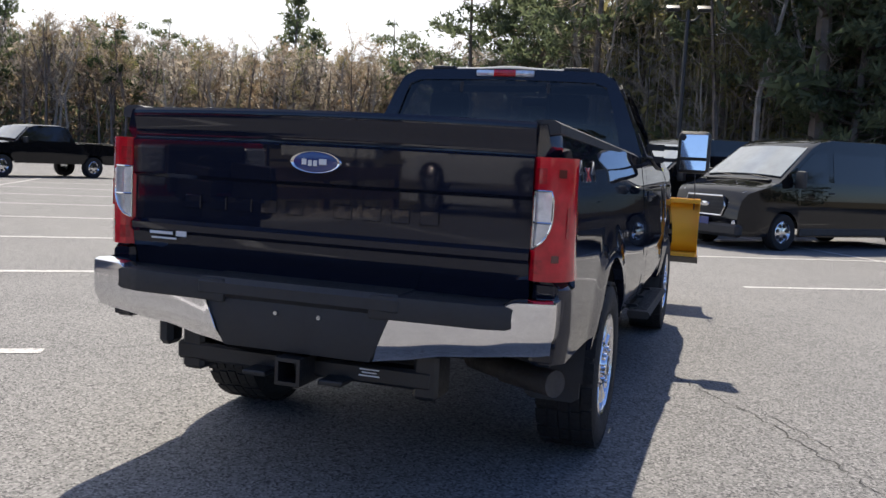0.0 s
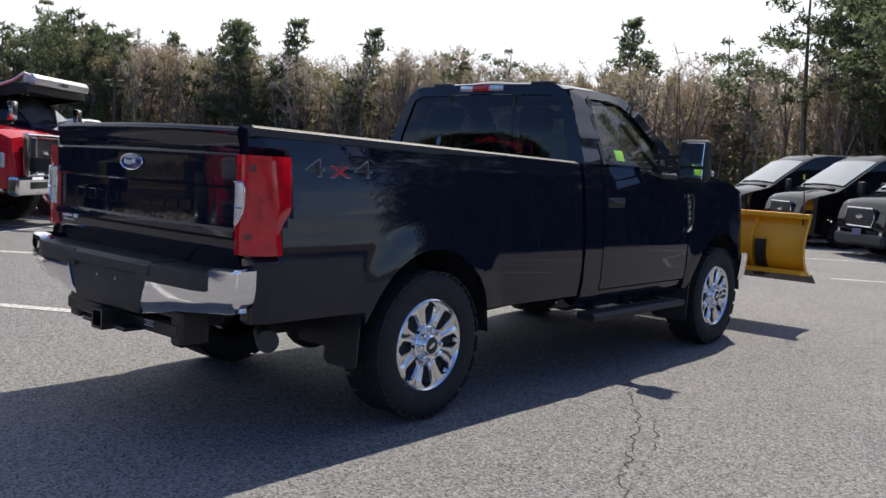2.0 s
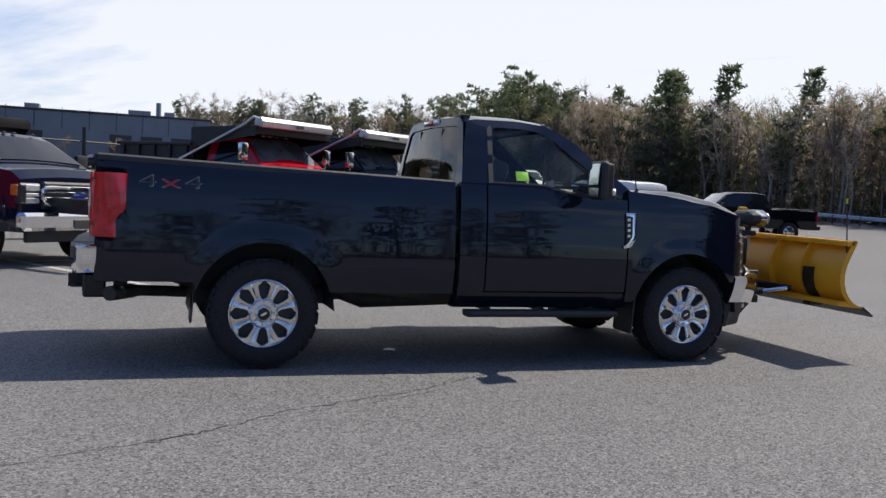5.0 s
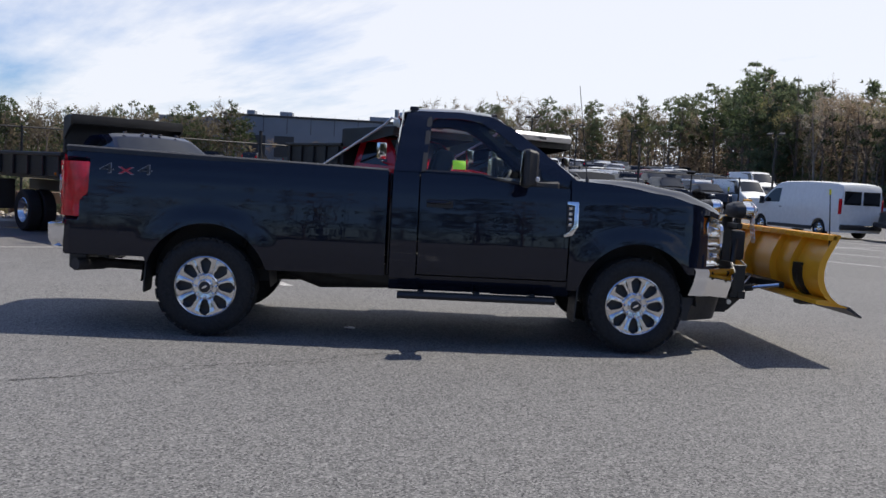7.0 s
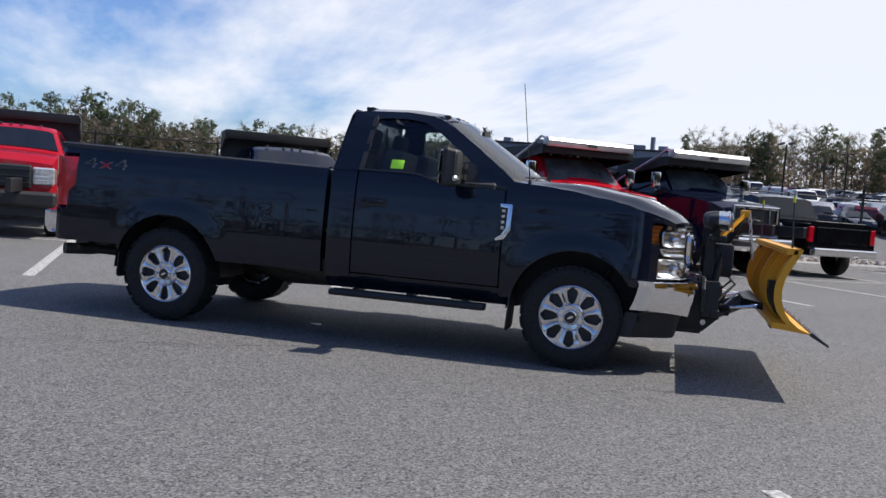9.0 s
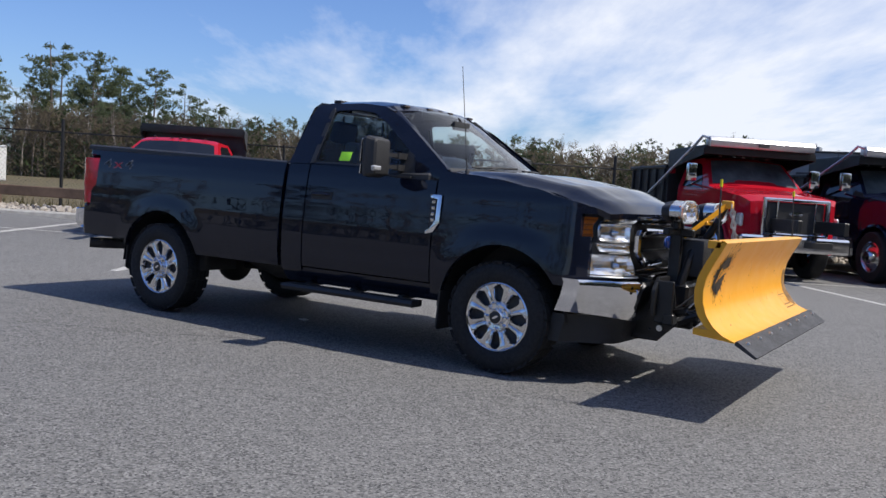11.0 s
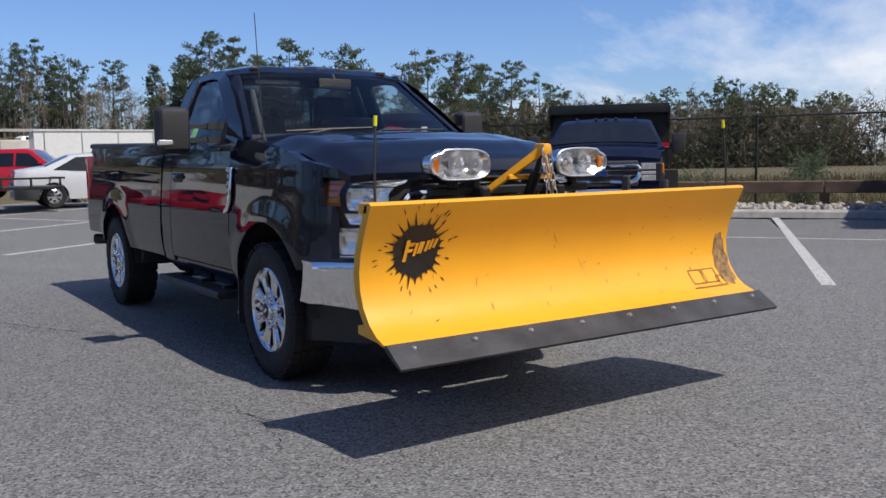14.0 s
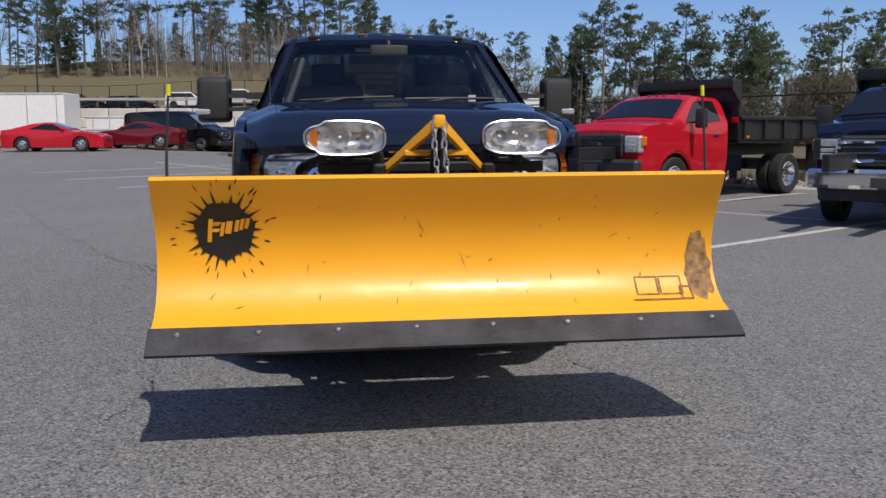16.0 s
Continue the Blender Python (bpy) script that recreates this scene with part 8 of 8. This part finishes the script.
def undergrowth(line, depth, count, hmax, foliage, seed, label, side=1.0, lift=1.6):
    """Brush and saplings on a wood's floor, far too many to count."""
    rnd = random.Random(seed)
    fine = 0.5 if foliage == "buds_grey" else 1.0
    s = Soup()
    for _ in range(count):
        k = rnd.randrange(len(line) - 1)
        a, b = Vector(line[k]), Vector(line[k + 1])
        p = a.lerp(b, rnd.random())
        n = Vector(((b - a).y, -(b - a).x)).normalized() * side
        p = p + n * (depth * rnd.random() + 0.5)
        z = height(p.x, p.y)
        hh = hmax * rnd.random() ** lift
        if lift > 1.0 and rnd.random() < (0.04 if fine == 1.0 else 0.3):
            s.limb((p.x, p.y, z - 0.1), (p.x + rnd.uniform(-0.4, 0.4), p.y + rnd.uniform(-0.4, 0.4), z + hmax * rnd.uniform(0.8, 1.5)), 0.035, 0.01, 3)
        for _ in range(3):
            s.leaf(Vector((p.x, p.y, z + hh)) + rand_dir(rnd) * 0.3, rand_dir(rnd, 0.4), rnd.uniform(0.3, 0.75) * fine, rnd.uniform(0.06, 0.16) * fine * fine, rnd)
    tagged(new("undergrowth", s.mesh("undergrowth", foliage)), label, "undergrowth", "", "stuff")



PINES = ["pine0", "pine1", "pine2", "pine5"]
TALL = ["pine0", "pine6", "pine2", "pine7", "pine6"]
FAR = ["far0", "far1", "far2"]
RUST = ["leaf0", "leaf1", "slim0", "slim3", "leaf4", "slim1"]
BRUSH = ["brush0", "brush1", "brush2", "brush4", "brush0", "brush3"]
SOUTH = ["brush5", "brush6", "brush5", "brush3"]
SLIM = ["slim0", "slim1", "slim2", "slim3"]
# north, behind the vans
NORTH = [(26, 24), (14, 29), (4, 32), (-6, 38)]
grove(NORTH, 11, 29, TALL + ["pine5", "slim1", "slim2", "pine1"], 12.5, 17.5, 11, 1)
grove(NORTH, 11, 36, ["pine5", "leaf2", "pine3", "slim2", "leaf3", "slim1", "pine4"], 5, 10.5, 12, 1)
grove([(-2, 39), (-9, 44), (-16, 49)], 8, 22, TALL[:3] + SLIM + ["pine1", "leaf4"], 9.5, 13.5, 13, 1)
# north-west woods
LINE_NW = [(-6, 46), (-18, 52), (-40, 50), (-62, 44), (-82, 38)]
far_wood = Wood("brown and green spring wood behind the lots")
grove(LINE_NW[:3], 5, 44, SLIM + SLIM + ["leaf0", "leaf2"], 7.2, 9.2, 20, 1)
grove(LINE_NW[2:], 5, 46, SLIM + SLIM + ["leaf0", "leaf2", "far1"], 7.8, 10.6, 21, 1)
grove(LINE_NW[:3], 18, 125, BRUSH * 3 + ["far0"], 8.6, 10.2, 22, 1, far_wood)
grove(LINE_NW[2:], 18, 165, BRUSH * 3 + ["far0", "far2"], 9.4, 11.2, 24, 1, far_wood)
grove(LINE_NW, 16, 15, ["pine3", "far1", "pine4", "pine7"], 9.6, 12.2, 23, 1)
# west, past the far lot
LINE_W = [(-82, 38), (-110, 46), (-140, 40), (-158, 20), (-166, 4)]
grove(LINE_W, 14, 150, FAR + SOUTH + ["brush0", "brush2"], 9.0, 13.2, 31, 1, far_wood)
grove(LINE_W[:3], 8, 16, ["far0", "far2", "pine6"], 12.0, 14.5, 32, 1)
# south-west
grove([(-128, -34), (-112, -58), (-84, -80), (-62, -92)], 20, 100, FAR + SOUTH, 7.6, 11.2, 41, 1, far_wood)
grove([(-92, -14), (-78, -38), (-58, -56), (-40, -66)], 14, 110, SOUTH + ["far2", "far0", "far2"], 5.6, 8.6, 45, 1, far_wood)
grove([(-100, -66), (-92, -74)], 8, 6, ["far0", "far2"], 11, 13, 44, 1)
grove([(-72, -80), (-46, -84), (-28, -90)], 16, 24, TALL + ["pine1", "pine0", "pine4"], 9.5, 14.0, 42, 1)
grove([(-28, -90), (-8, -100)], 16, 9, TALL + ["pine1", "slim1", "pine4"], 7.5, 11.5, 47, 1)
grove([(-64, -84), (-30, -92), (0, -104)], 12, 84, ["leaf3", "leaf2", "leaf4", "far1", "pine5", "slim1", "slim0", "pine4"], 4.5, 9.5, 43, 1)
# east, behind the walk: unseen trees added to darken the truck's reflections
grove([(36, 20), (46, -10), (42, -45), (24, -64)], 14, 34, FAR[::2] + BRUSH, 9, 13, 71, -1, far_wood)
undergrowth([(36, 20), (46, -10), (42, -45), (24, -64)], 12, 4500, 6.0, "needles_dark", 72, "unseen dark green young growth added in the east for reflections", -1.0)
grove(NORTH + [(-8, 46)], 4, 46, ["brush1", "brush4", "brush1"], 4.5, 9.5, 15, 1, far_wood)
grove(NORTH + [(-8, 46)], 14, 60, ["brush1", "brush4", "brush3", "brush0"], 7.5, 14.0, 14, 1, far_wood)
grove([(-64, -84), (-30, -92), (0, -104), (52, -104)], 16, 70, ["brush1", "brush6", "brush2", "brush5"], 6.0, 10.5, 46, 1, far_wood)
far_wood.done()
# south hill
grove([(-6, -112), (20, -110), (52, -104)], 18, 30, ["pine6", "pine7", "pine6", "pine2", "slim1", "pine4"], 8.5, 14, 51, 1)
grove([(-6, -112), (20, -110), (52, -104)], 14, 40, ["far1", "pine5", "leaf4", "far2", "pine4"], 3.5, 7, 52, 1)
for x, y, kd, h in ((-22.5, -13.5, "shrub0", 1.6), (-25.5, -11.0, "shrub0", 1.5), (-20.0, -16.5, "shrub0", 1.7), (-28, -8.0, "shrub1", 1.3), (-30.5, -4.5, "shrub0", 1.4), (-17.5, -20.5, "shrub0", 1.5), (-24, -22, "shrub1", 1.4), (-33, -16, "shrub0", 1.8)):
    plant(kd, x, y, h, x * 37)


undergrowth(LINE_NW, 20, 12000, 8.0, "twigs_lightened", 60, "brown tangle of twigs deep in the wood", 1.0, 0.9)
undergrowth([(-92, -14), (-78, -38), (-58, -56), (-40, -66)], 14, 7000, 6.0, "twigs_darkened", 58, "brown tangle of twigs in the southern wood", 1.0, 0.9)
undergrowth(LINE_W, 16, 11000, 8.4, "twigs_darkened", 59, "brown tangle of twigs deep in the far wood", 1.0, 0.9)
undergrowth(LINE_NW, 16, 9000, 5.5, "buds_rust", 61, "brown spring undergrowth and saplings under the wood")
undergrowth(LINE_NW, 16, 9000, 4.0, "needles", 62, "dark green young growth under the wood")
undergrowth(NORTH + [(-8, 47)], 12, 3500, 5.0, "needles", 63, "green young pines under the trees")
undergrowth(NORTH + [(-8, 47)], 8, 8000, 7.5, "buds_grey", 67, "grey brush and dead branches under the trees")
undergrowth(NORTH, 4, 7000, 9.0, "buds_green", 70, "thin green branches at the wood's edge")
undergrowth(LINE_W, 14, 8000, 4.5, "buds_rust", 64, "brown undergrowth at the far wood's edge")
undergrowth([(-128, -34), (-112, -58), (-84, -80), (-46, -88), (-8, -102)], 18, 8000, 4.5, "needles_dark", 65, "green undergrowth at the southern wood's edge")
undergrowth([(-92, -14), (-78, -38), (-58, -56), (-40, -66), (-26, -70)], 14, 6000, 5.0, "twigs_darkened", 68, "brown scrub beyond the grass")
undergrowth([(-92, -14), (-78, -38), (-58, -56), (-40, -66), (-26, -70)], 14, 8000, 3.4, "needles_dark", 69, "green scrub beyond the grass")
undergrowth([(-90, -70), (-46, -86), (-8, -100), (30, -110)], 14, 9000, 4.5, "buds_grey", 66, "grey leafless brush under the pines")


def weeds(count, seed):
    """Dry grass tufts on the bank past the fence."""
    rnd = random.Random(seed)
    s = Soup()
    for _ in range(count):
        p = bay(rnd.uniform(-42, -15.2), rnd.uniform(-13, 17))
        z = height(p.x, p.y)
        h = rnd.uniform(0.15, 0.55)
        for _ in range(4):
            s.leaf(Vector((p.x + rnd.uniform(-0.12, 0.12), p.y + rnd.uniform(-0.12, 0.12), z - 0.02)), Vector((rnd.uniform(-0.4, 0.4), rnd.uniform(-0.4, 0.4), 1)).normalized(), h, 0.02, rnd)
    tagged(new("dry_grass", s.mesh("dry_grass", "straw")), "dry brown grass tufts past the fence", "grass", "", "stuff")


M["straw"] = foliage_mat("dry_grass_blades", (0.085, 0.075, 0.034), (0.17, 0.14, 0.07))
weeds(9000, 91)

# ---- far lots and building ----


def far_car(color, kind, label):
    """A parked car seen from afar: body, windows, lamps and wheels."""
    spec = {
        "sedan": ([(-2.3, 0.78), (-2.2, 1.02), (-1.5, 1.08), (-0.8, 1.42), (0.2, 1.45), (1.1, 1.0), (2.1, 0.80), (2.3, 0.5)], 0.25, 0.90, 0.95, 0.2, (-1.35, 1.35), 0.33, 1.46),
        "suv": ([(-2.35, 0.9), (-2.25, 1.5), (-2.0, 1.68), (0.2, 1.74), (0.5, 1.66), (1.12, 1.18), (2.1, 1.02), (2.35, 0.6)], 0.32, 0.95, 1.10, 0.18, (-1.4, 1.42), 0.37, 1.74),
        "pickup": ([(-2.9, 1.25), (-0.95, 1.28), (-0.75, 1.85), (0.55, 1.88), (1.4, 1.30), (2.65, 1.15), (2.85, 0.65)], 0.5, 0.98, 1.22, 0.18, (-1.75, 1.9), 0.40, 1.9),
        "van": ([(-2.9, 2.3), (-2.8, 2.45), (1.0, 2.45), (1.4, 2.3), (2.2, 1.5), (2.9, 1.1), (2.95, 0.6)], 0.34, 1.0, 1.30, 0.14, (-1.8, 1.9), 0.36, 2.46),
    }[kind]
    t = thing("parked_car", label, "car", "cars in the far lot")
    h = Hull(*spec)
    h.build("body", color, t, 10)
    tp = spec[0]
    belt, roof = spec[3], spec[7]
    front = [p for p in tp if p[1] < roof - 0.25 and p[0] > 0.9][0]
    crown = [p for p in tp if p[1] > roof - 0.22][-1]
    h.screen("windscreen", (front[0] - 0.06, front[1] + 0.05), (crown[0] + 0.03, crown[1] - 0.03), "dark_window", t, 0.08)
    back = [p for p in tp if p[1] > roof - 0.2][0]
    for s in (1, -1):
        h.pane("side_window", [(back[0] + 0.12, belt + 0.06), (front[0] - 0.25, belt + 0.05), (crown[0] - 0.02, roof - 0.14), (back[0] + 0.22, roof - 0.14)], s, "dark_window", t)
        h.block("head_lamp", h.y1 - 0.10, h.ztop(h.y1 - 0.2) - 0.10, 0.28, 0.12, 0.12, "lens_white", t, s * h.half * 0.68)
        h.block("tail_lamp", h.y0 + 0.05, h.ztop(h.y0 + 0.08) - 0.16, 0.18, 0.10, 0.2, "lens_red", t, s * h.half * 0.78)
        for a in h.axles:
            bm = B()
            lathe(bm, [(h.r * 0.001, s * 0.10), (h.r * 0.6, s * 0.11), (h.r * 0.62, s * 0.09), (h.r * 0.95, s * 0.10), (h.r, 0), (h.r * 0.9, -s * 0.1)], 16, "x", (s * (h.half - 0.12), a, h.r))
            part("wheel", bm, "rubber", t)
    return t


protos = []
for color, kind, label in (("white", "suv", "white suv in a row of parked cars"), ("black", "suv", "black suv in a row of parked cars"), ("silver", "sedan", "silver sedan in a row of parked cars"), ("grey", "pickup", "grey pickup in a row of parked cars"), ("black", "pickup", "black pickup in a row of parked cars"), ("blue", "sedan", "dark blue sedan in a row of parked cars"), ("white", "van", "white van in a row of parked vehicles"), ("dark_red", "suv", "dark red suv in a row of parked cars"), ("silver", "suv", "silver suv in a row of parked cars"), ("white", "pickup", "white pickup in a row of parked cars")):
    protos.append(far_car(color, kind, label))
used = [False] * len(protos)


def park(i, x, y, turn, z=None):
    m = pose(x, y, (height(x, y) if z is None else z) - 0.02, 0, 0, turn)
    if not used[i]:
        used[i] = True
        protos[i].matrix_basis = m
        return protos[i]
    return copy_thing(protos[i], m)


rp = random.Random(77)
edge = [(-200, 0), (-158, 14), (-140, 34), (-110, 40), (-82, 32), (-60, 36), (0, 40)]
for r, su in enumerate([62, 67, 72, 77] + [82 + 5.2 * i for i in range(13)]):
    w = -30 + rp.uniform(0, 2)
    while w < 70:
        x, y = -0.978 * su + 0.208 * w, 0.208 * su + 0.978 * w
        x, y = x + rp.uniform(-0.3, 0.3), y + rp.uniform(-0.1, 0.1)
        az = math.degrees(math.atan2(8.0 - x, y - 2.0))
        if 66 < az < 88.5 and y < interp(edge, x) and rp.random() > 0.07:
            park(rp.choice((0, 1, 1, 2, 3, 3, 4, 4, 5, 5, 7, 8, 9) if rp.random() > 0.04 else (6,)), x, y, 96 + (0 if r % 2 else 180))
        w += 2.7
for k in range(6):
    park((4, 1, 3, 5, 1, 8)[k], -88 - 0.6 * k, -18 + 4.4 * k, 80)
# southern lot: black suvs in a row, others on the terrace behind the wall
for k in range(7):
    x, y = 7.6 - 1.95 * k, -47.6 - 0.22 * k
    park(1, x, y, 28)
for k, i in enumerate((8, 8, 4, 9, 1, 0, 3, 9, 4, 0)):
    x, y = 14.5 - 5.6 * k, -91.0
    park(i, x, y, 84 + 10 * (k % 3))
for k, i in enumerate((1, 4, 1, 5, 3, 1)):
    x, y = 18.0 + 5.2 * k, -79.5
    park(i, x, y, 82 + 12 * (k % 2))


def on_ground(x, y, turn):
    return pose(x, y, height(x, y) - 0.01, 0, 0, turn)


car("red", "bright red coupe parked in front of white boxes", on_ground(13.1, -36.6, 86), "coupe")
car("dark_red", "dark red coupe parked beside a black van", on_ground(10.1, -40.6, 264), "coupe")
van("black", "black passenger van parked beyond the red coupes", on_ground(8.6, -44.6, 68))
park(1, 5.2, -49.5, 60)
car("red", "red suv parked behind the silver sedan", on_ground(-2.2, -26.0, 62), "suv")


def box_trailer(x, y, turn, ln, h, label):
    t = thing("box_trailer", label, "trailer", "white box bodies", pose(x, y, height(x, y) - 0.01, 0, 0, turn))
    bm = B()
    box(bm, (0, 0, h / 2 + 0.45), (2.3, ln, h - 0.9), 0.03)
    part("box_body", bm, "white", t)
    for s in (1, -1):
        bm = B()
        box(bm, (s * 1.15, 0, 0.92), (0.03, ln, 0.08), 0.006)
        box(bm, (s * 1.15, 0, h - 0.06), (0.03, ln, 0.08), 0.006)
        part("edge_trim", bm, "alu", t)
        for k in range(5):
            bm = B()
            box(bm, (s * 1.155, lerp(-ln / 2 + 0.4, ln / 2 - 0.4, k / 4), h / 2 + 0.45), (0.02, 0.05, h - 1.1), 0.004)
            part("panel_seam", bm, "alu", t)
        for y2 in (-ln * 0.22, -ln * 0.22 - 0.85):
            add_wheel(t, s * 1.0, y2, 0.36, 0.22)
    bm = B()
    box(bm, (0, -ln / 2 - 0.01, h / 2 + 0.45), (1.9, 0.02, h - 1.2), 0.005)
    part("rear_door", bm, "white", t)
    bm = B()
    box(bm, (0, ln / 2 + 0.5, 0.55), (0.25, 1.2, 0.12), 0.02)
    part("drawbar", bm, "steel", t)
    return t


box_trailer(-6.4, -30.8, 85, 6.4, 3.1, "white box trailer parked in the lot")
box_trailer(-16.5, -36.5, 80, 6.0, 2.6, "white box trailer parked in the lot")
box_trailer(17.3, -42.6, 84, 7.0, 2.9, "white box body beside the red coupe")
box_trailer(11.6, -46.6, 84, 4.6, 1.7, "low white service body behind the red coupe")

# flat black utility trailer
ut = thing("utility_trailer", "black steel utility trailer with single axle", "trailer", "", on_ground(0.9, -16.4, -88))
bm = B()
box(bm, (0, -0.55, 0.62), (1.9, 3.6, 0.08), 0.01)
deck = part("deck", bm, "steel", ut)
for s in (1, -1):
    bm = B()
    box(bm, (s * 0.95, -0.55, 0.86), (0.05, 3.6, 0.05), 0.008)
    part("side_rail", bm, "steel", deck)
    for k in range(6):
        bm = B()
        box(bm, (s * 0.95, -2.25 + 0.68 * k, 0.74), (0.05, 0.05, 0.24), 0.006)
        part("stake", bm, "steel", deck)
bm = B()
box(bm, (0, -2.35, 0.86), (1.9, 0.05, 0.05), 0.008)
part("end_rail", bm, "steel", deck)
bm = B()
for s in (1, -1):
    tube(bm, [(s * 0.7, 1.25, 0.58), (0, 1.95, 0.55)], 0.04, 6)
box(bm, (0, 2.02, 0.56), (0.12, 0.25, 0.1), 0.02)
bar = part("drawbar", bm, "steel", ut)
bm = B()
tube(bm, [(0, 1.62, 0.05), (0, 1.62, 0.85)], 0.035, 8)
part("jack", bm, "steel", bar)
for s in (1, -1):
    add_wheel(ut, s * 1.08, -0.1, 0.36, 0.22)
    bm = B()
    grid(bm, 8, 1, lambda u, v: (s * (0.97 + 0.24 * v), -0.1 + 0.44 * math.cos(math.pi * u), 0.36 + 0.42 * math.sin(math.pi * u)))
    thicken(bm, (0, 0, -0.02))
    part("mudguard", bm, "steel", ut)

# retaining wall with guard rail, southern terrace
M["concrete"] = simple("pale_concrete", (0.52, 0.49, 0.44), 0.9, vary=0.18, scale=0.8, bump=0.4, bscale=12)
wall = thing("retaining_wall", "pale concrete block wall below the upper lot", "wall", kind="structure")
bm0 = B()
box(bm0, (0, 0, 0), (2.35, 0.8, 0.82), 0.05)
proto_block = part("concrete_block", bm0, "concrete", wall)
blk = proto_block.data
first = True
for row in range(3):
    for k in range(30):
        o = proto_block if first else new("concrete_block", blk)
        first = False
        o.parent = wall
        o.location = (-16 + 2.42 * k + 1.2 * (row % 2), -74.2 - 0.15 * row, 1.55 + 0.86 * row)
gr2 = thing("wooden_guard_rail", "grey wooden guard rail above the wall", "guard rail")
for k in range(26):
    bm = B()
    box(bm, (-16 + 2.6 * k, -75.9, 4.35), (0.18, 0.18, 1.0), 0.015)
    part("post", bm, "timber", gr2)
    bm = B()
    box(bm, (-16 + 2.6 * k + 1.3, -75.76, 4.55), (2.58, 0.10, 0.24), 0.015)
    part("beam", bm, "kerb", gr2)
hf = thing("wire_fence", "dark wire fence along the grass bank", "fence")
for k in range(24):
    x = -6 + 3.0 * k
    bm = B()
    y = -97.0
    tube(bm, [(x, y, height(x, y) - 0.2), (x, y, height(x, y) + 1.9)], 0.05, 6)
    part("fence_post", bm, "fence", hf)
bm = B()
tube(bm, [(x, -97.0, height(x, -97.0) + 1.85) for x in range(-6, 64, 3)], 0.03, 5)
part("top_rail", bm, "fence", hf)
for x, y in ((27.3, -82.2), (11, -97), (-62, 12), (-84, 20), (-100, 30), (-58, 30)):
    light_pole(x, y, 6.0, height(x, y), "dark lamp post in the far lot", 40)

# long low building
M["siding"] = simple("grey_metal_siding", (0.20, 0.22, 0.25), 0.6, vary=0.08, scale=0.4)
M["siding2"] = simple("pale_grey_panel", (0.24, 0.26, 0.29), 0.6, vary=0.1, scale=0.4)
bz = 3.2
bl = thing("warehouse", "long low grey metal warehouse with flat roof", "building", "", pose(-110, 0, 0))
bm = B()
box(bm, (0, -6.5, bz + 0.35), (14, 27, 9.5), 0.05)
part("wall", bm, "siding", bl)
bm = B()
box(bm, (2, -23.5, bz - 0.2), (12, 8, 9.6), 0.05)
part("annex_wall", bm, "siding2", bl)
bm = B()
box(bm, (0, -6.5, bz + 5.2), (14.3, 27.3, 0.22), 0.03)
part("roof_edge", bm, "plastic2", bl)
for y, w in ((-13, 1.6), (-1, 2.6), (2.5, 1.2), (-17.5, 1.0)):
    bm = B()
    box(bm, (1, y, bz + 5.7), (2.0, w, 0.9), 0.05)
    part("roof_unit", bm, "siding2", bl)
bm = B()
tube(bm, [(2, 1.2, bz + 5.2), (2, 1.2, bz + 7.2)], 0.3, 12)
part("flue", bm, "siding2", bl)
for y in (-16, -12.5, -3.0, 0.4, 3.8):
    bm = B()
    box(bm, (7.03, y, bz + 1.5), (0.08, 2.4, 2.6), 0.02)
    part("dock_door", bm, "plastic2", bl)
for k in range(9):
    bm = B()
    box(bm, (7.03, -18 + 2.9 * k, bz + 4.3), (0.05, 0.06, 2.4), 0.01)
    part("wall_seam", bm, "plastic2", bl)
for k in range(5):
    plant("leaf0", -99 + k, -24 + 5.2 * k, 3.2, 40 * k)
# guard rail at the lot's northern edge
ng = thing("steel_guard_rail", "grey steel guard rail at the wood's edge", "guard rail")
line = [(-12, 47.5), (-20, 49.5), (-40, 47.5), (-60, 41.5), (-78, 36)]
for a, b in zip(line, line[1:]):
    n = int(math.hypot(b[0] - a[0], b[1] - a[1]) / 2.0)
    for i in range(n):
        p, q = Vector(a).lerp(Vector(b), i / n), Vector(a).lerp(Vector(b), (i + 1) / n)
        bm = B()
        tube(bm, [(p.x, p.y, height(*p) - 0.1), (p.x, p.y, height(*p) + 0.7)], 0.05, 6)
        part("post", bm, "timber", ng)
        bm = B()
        d = Vector((0, 0, 0.14))
        rings(bm, [[Vector((c.x, c.y, height(*c) + 0.58)) + o for o in (d, Vector((0.03, -0.04, 0.06)), Vector((0, 0, 0)), Vector((0.03, -0.04, -0.06)), -d, -d + Vector((0, 0.03, 0)), d + Vector((0, 0.03, 0)))] for c in (p, q)])
        part("beam", bm, "alu", ng)
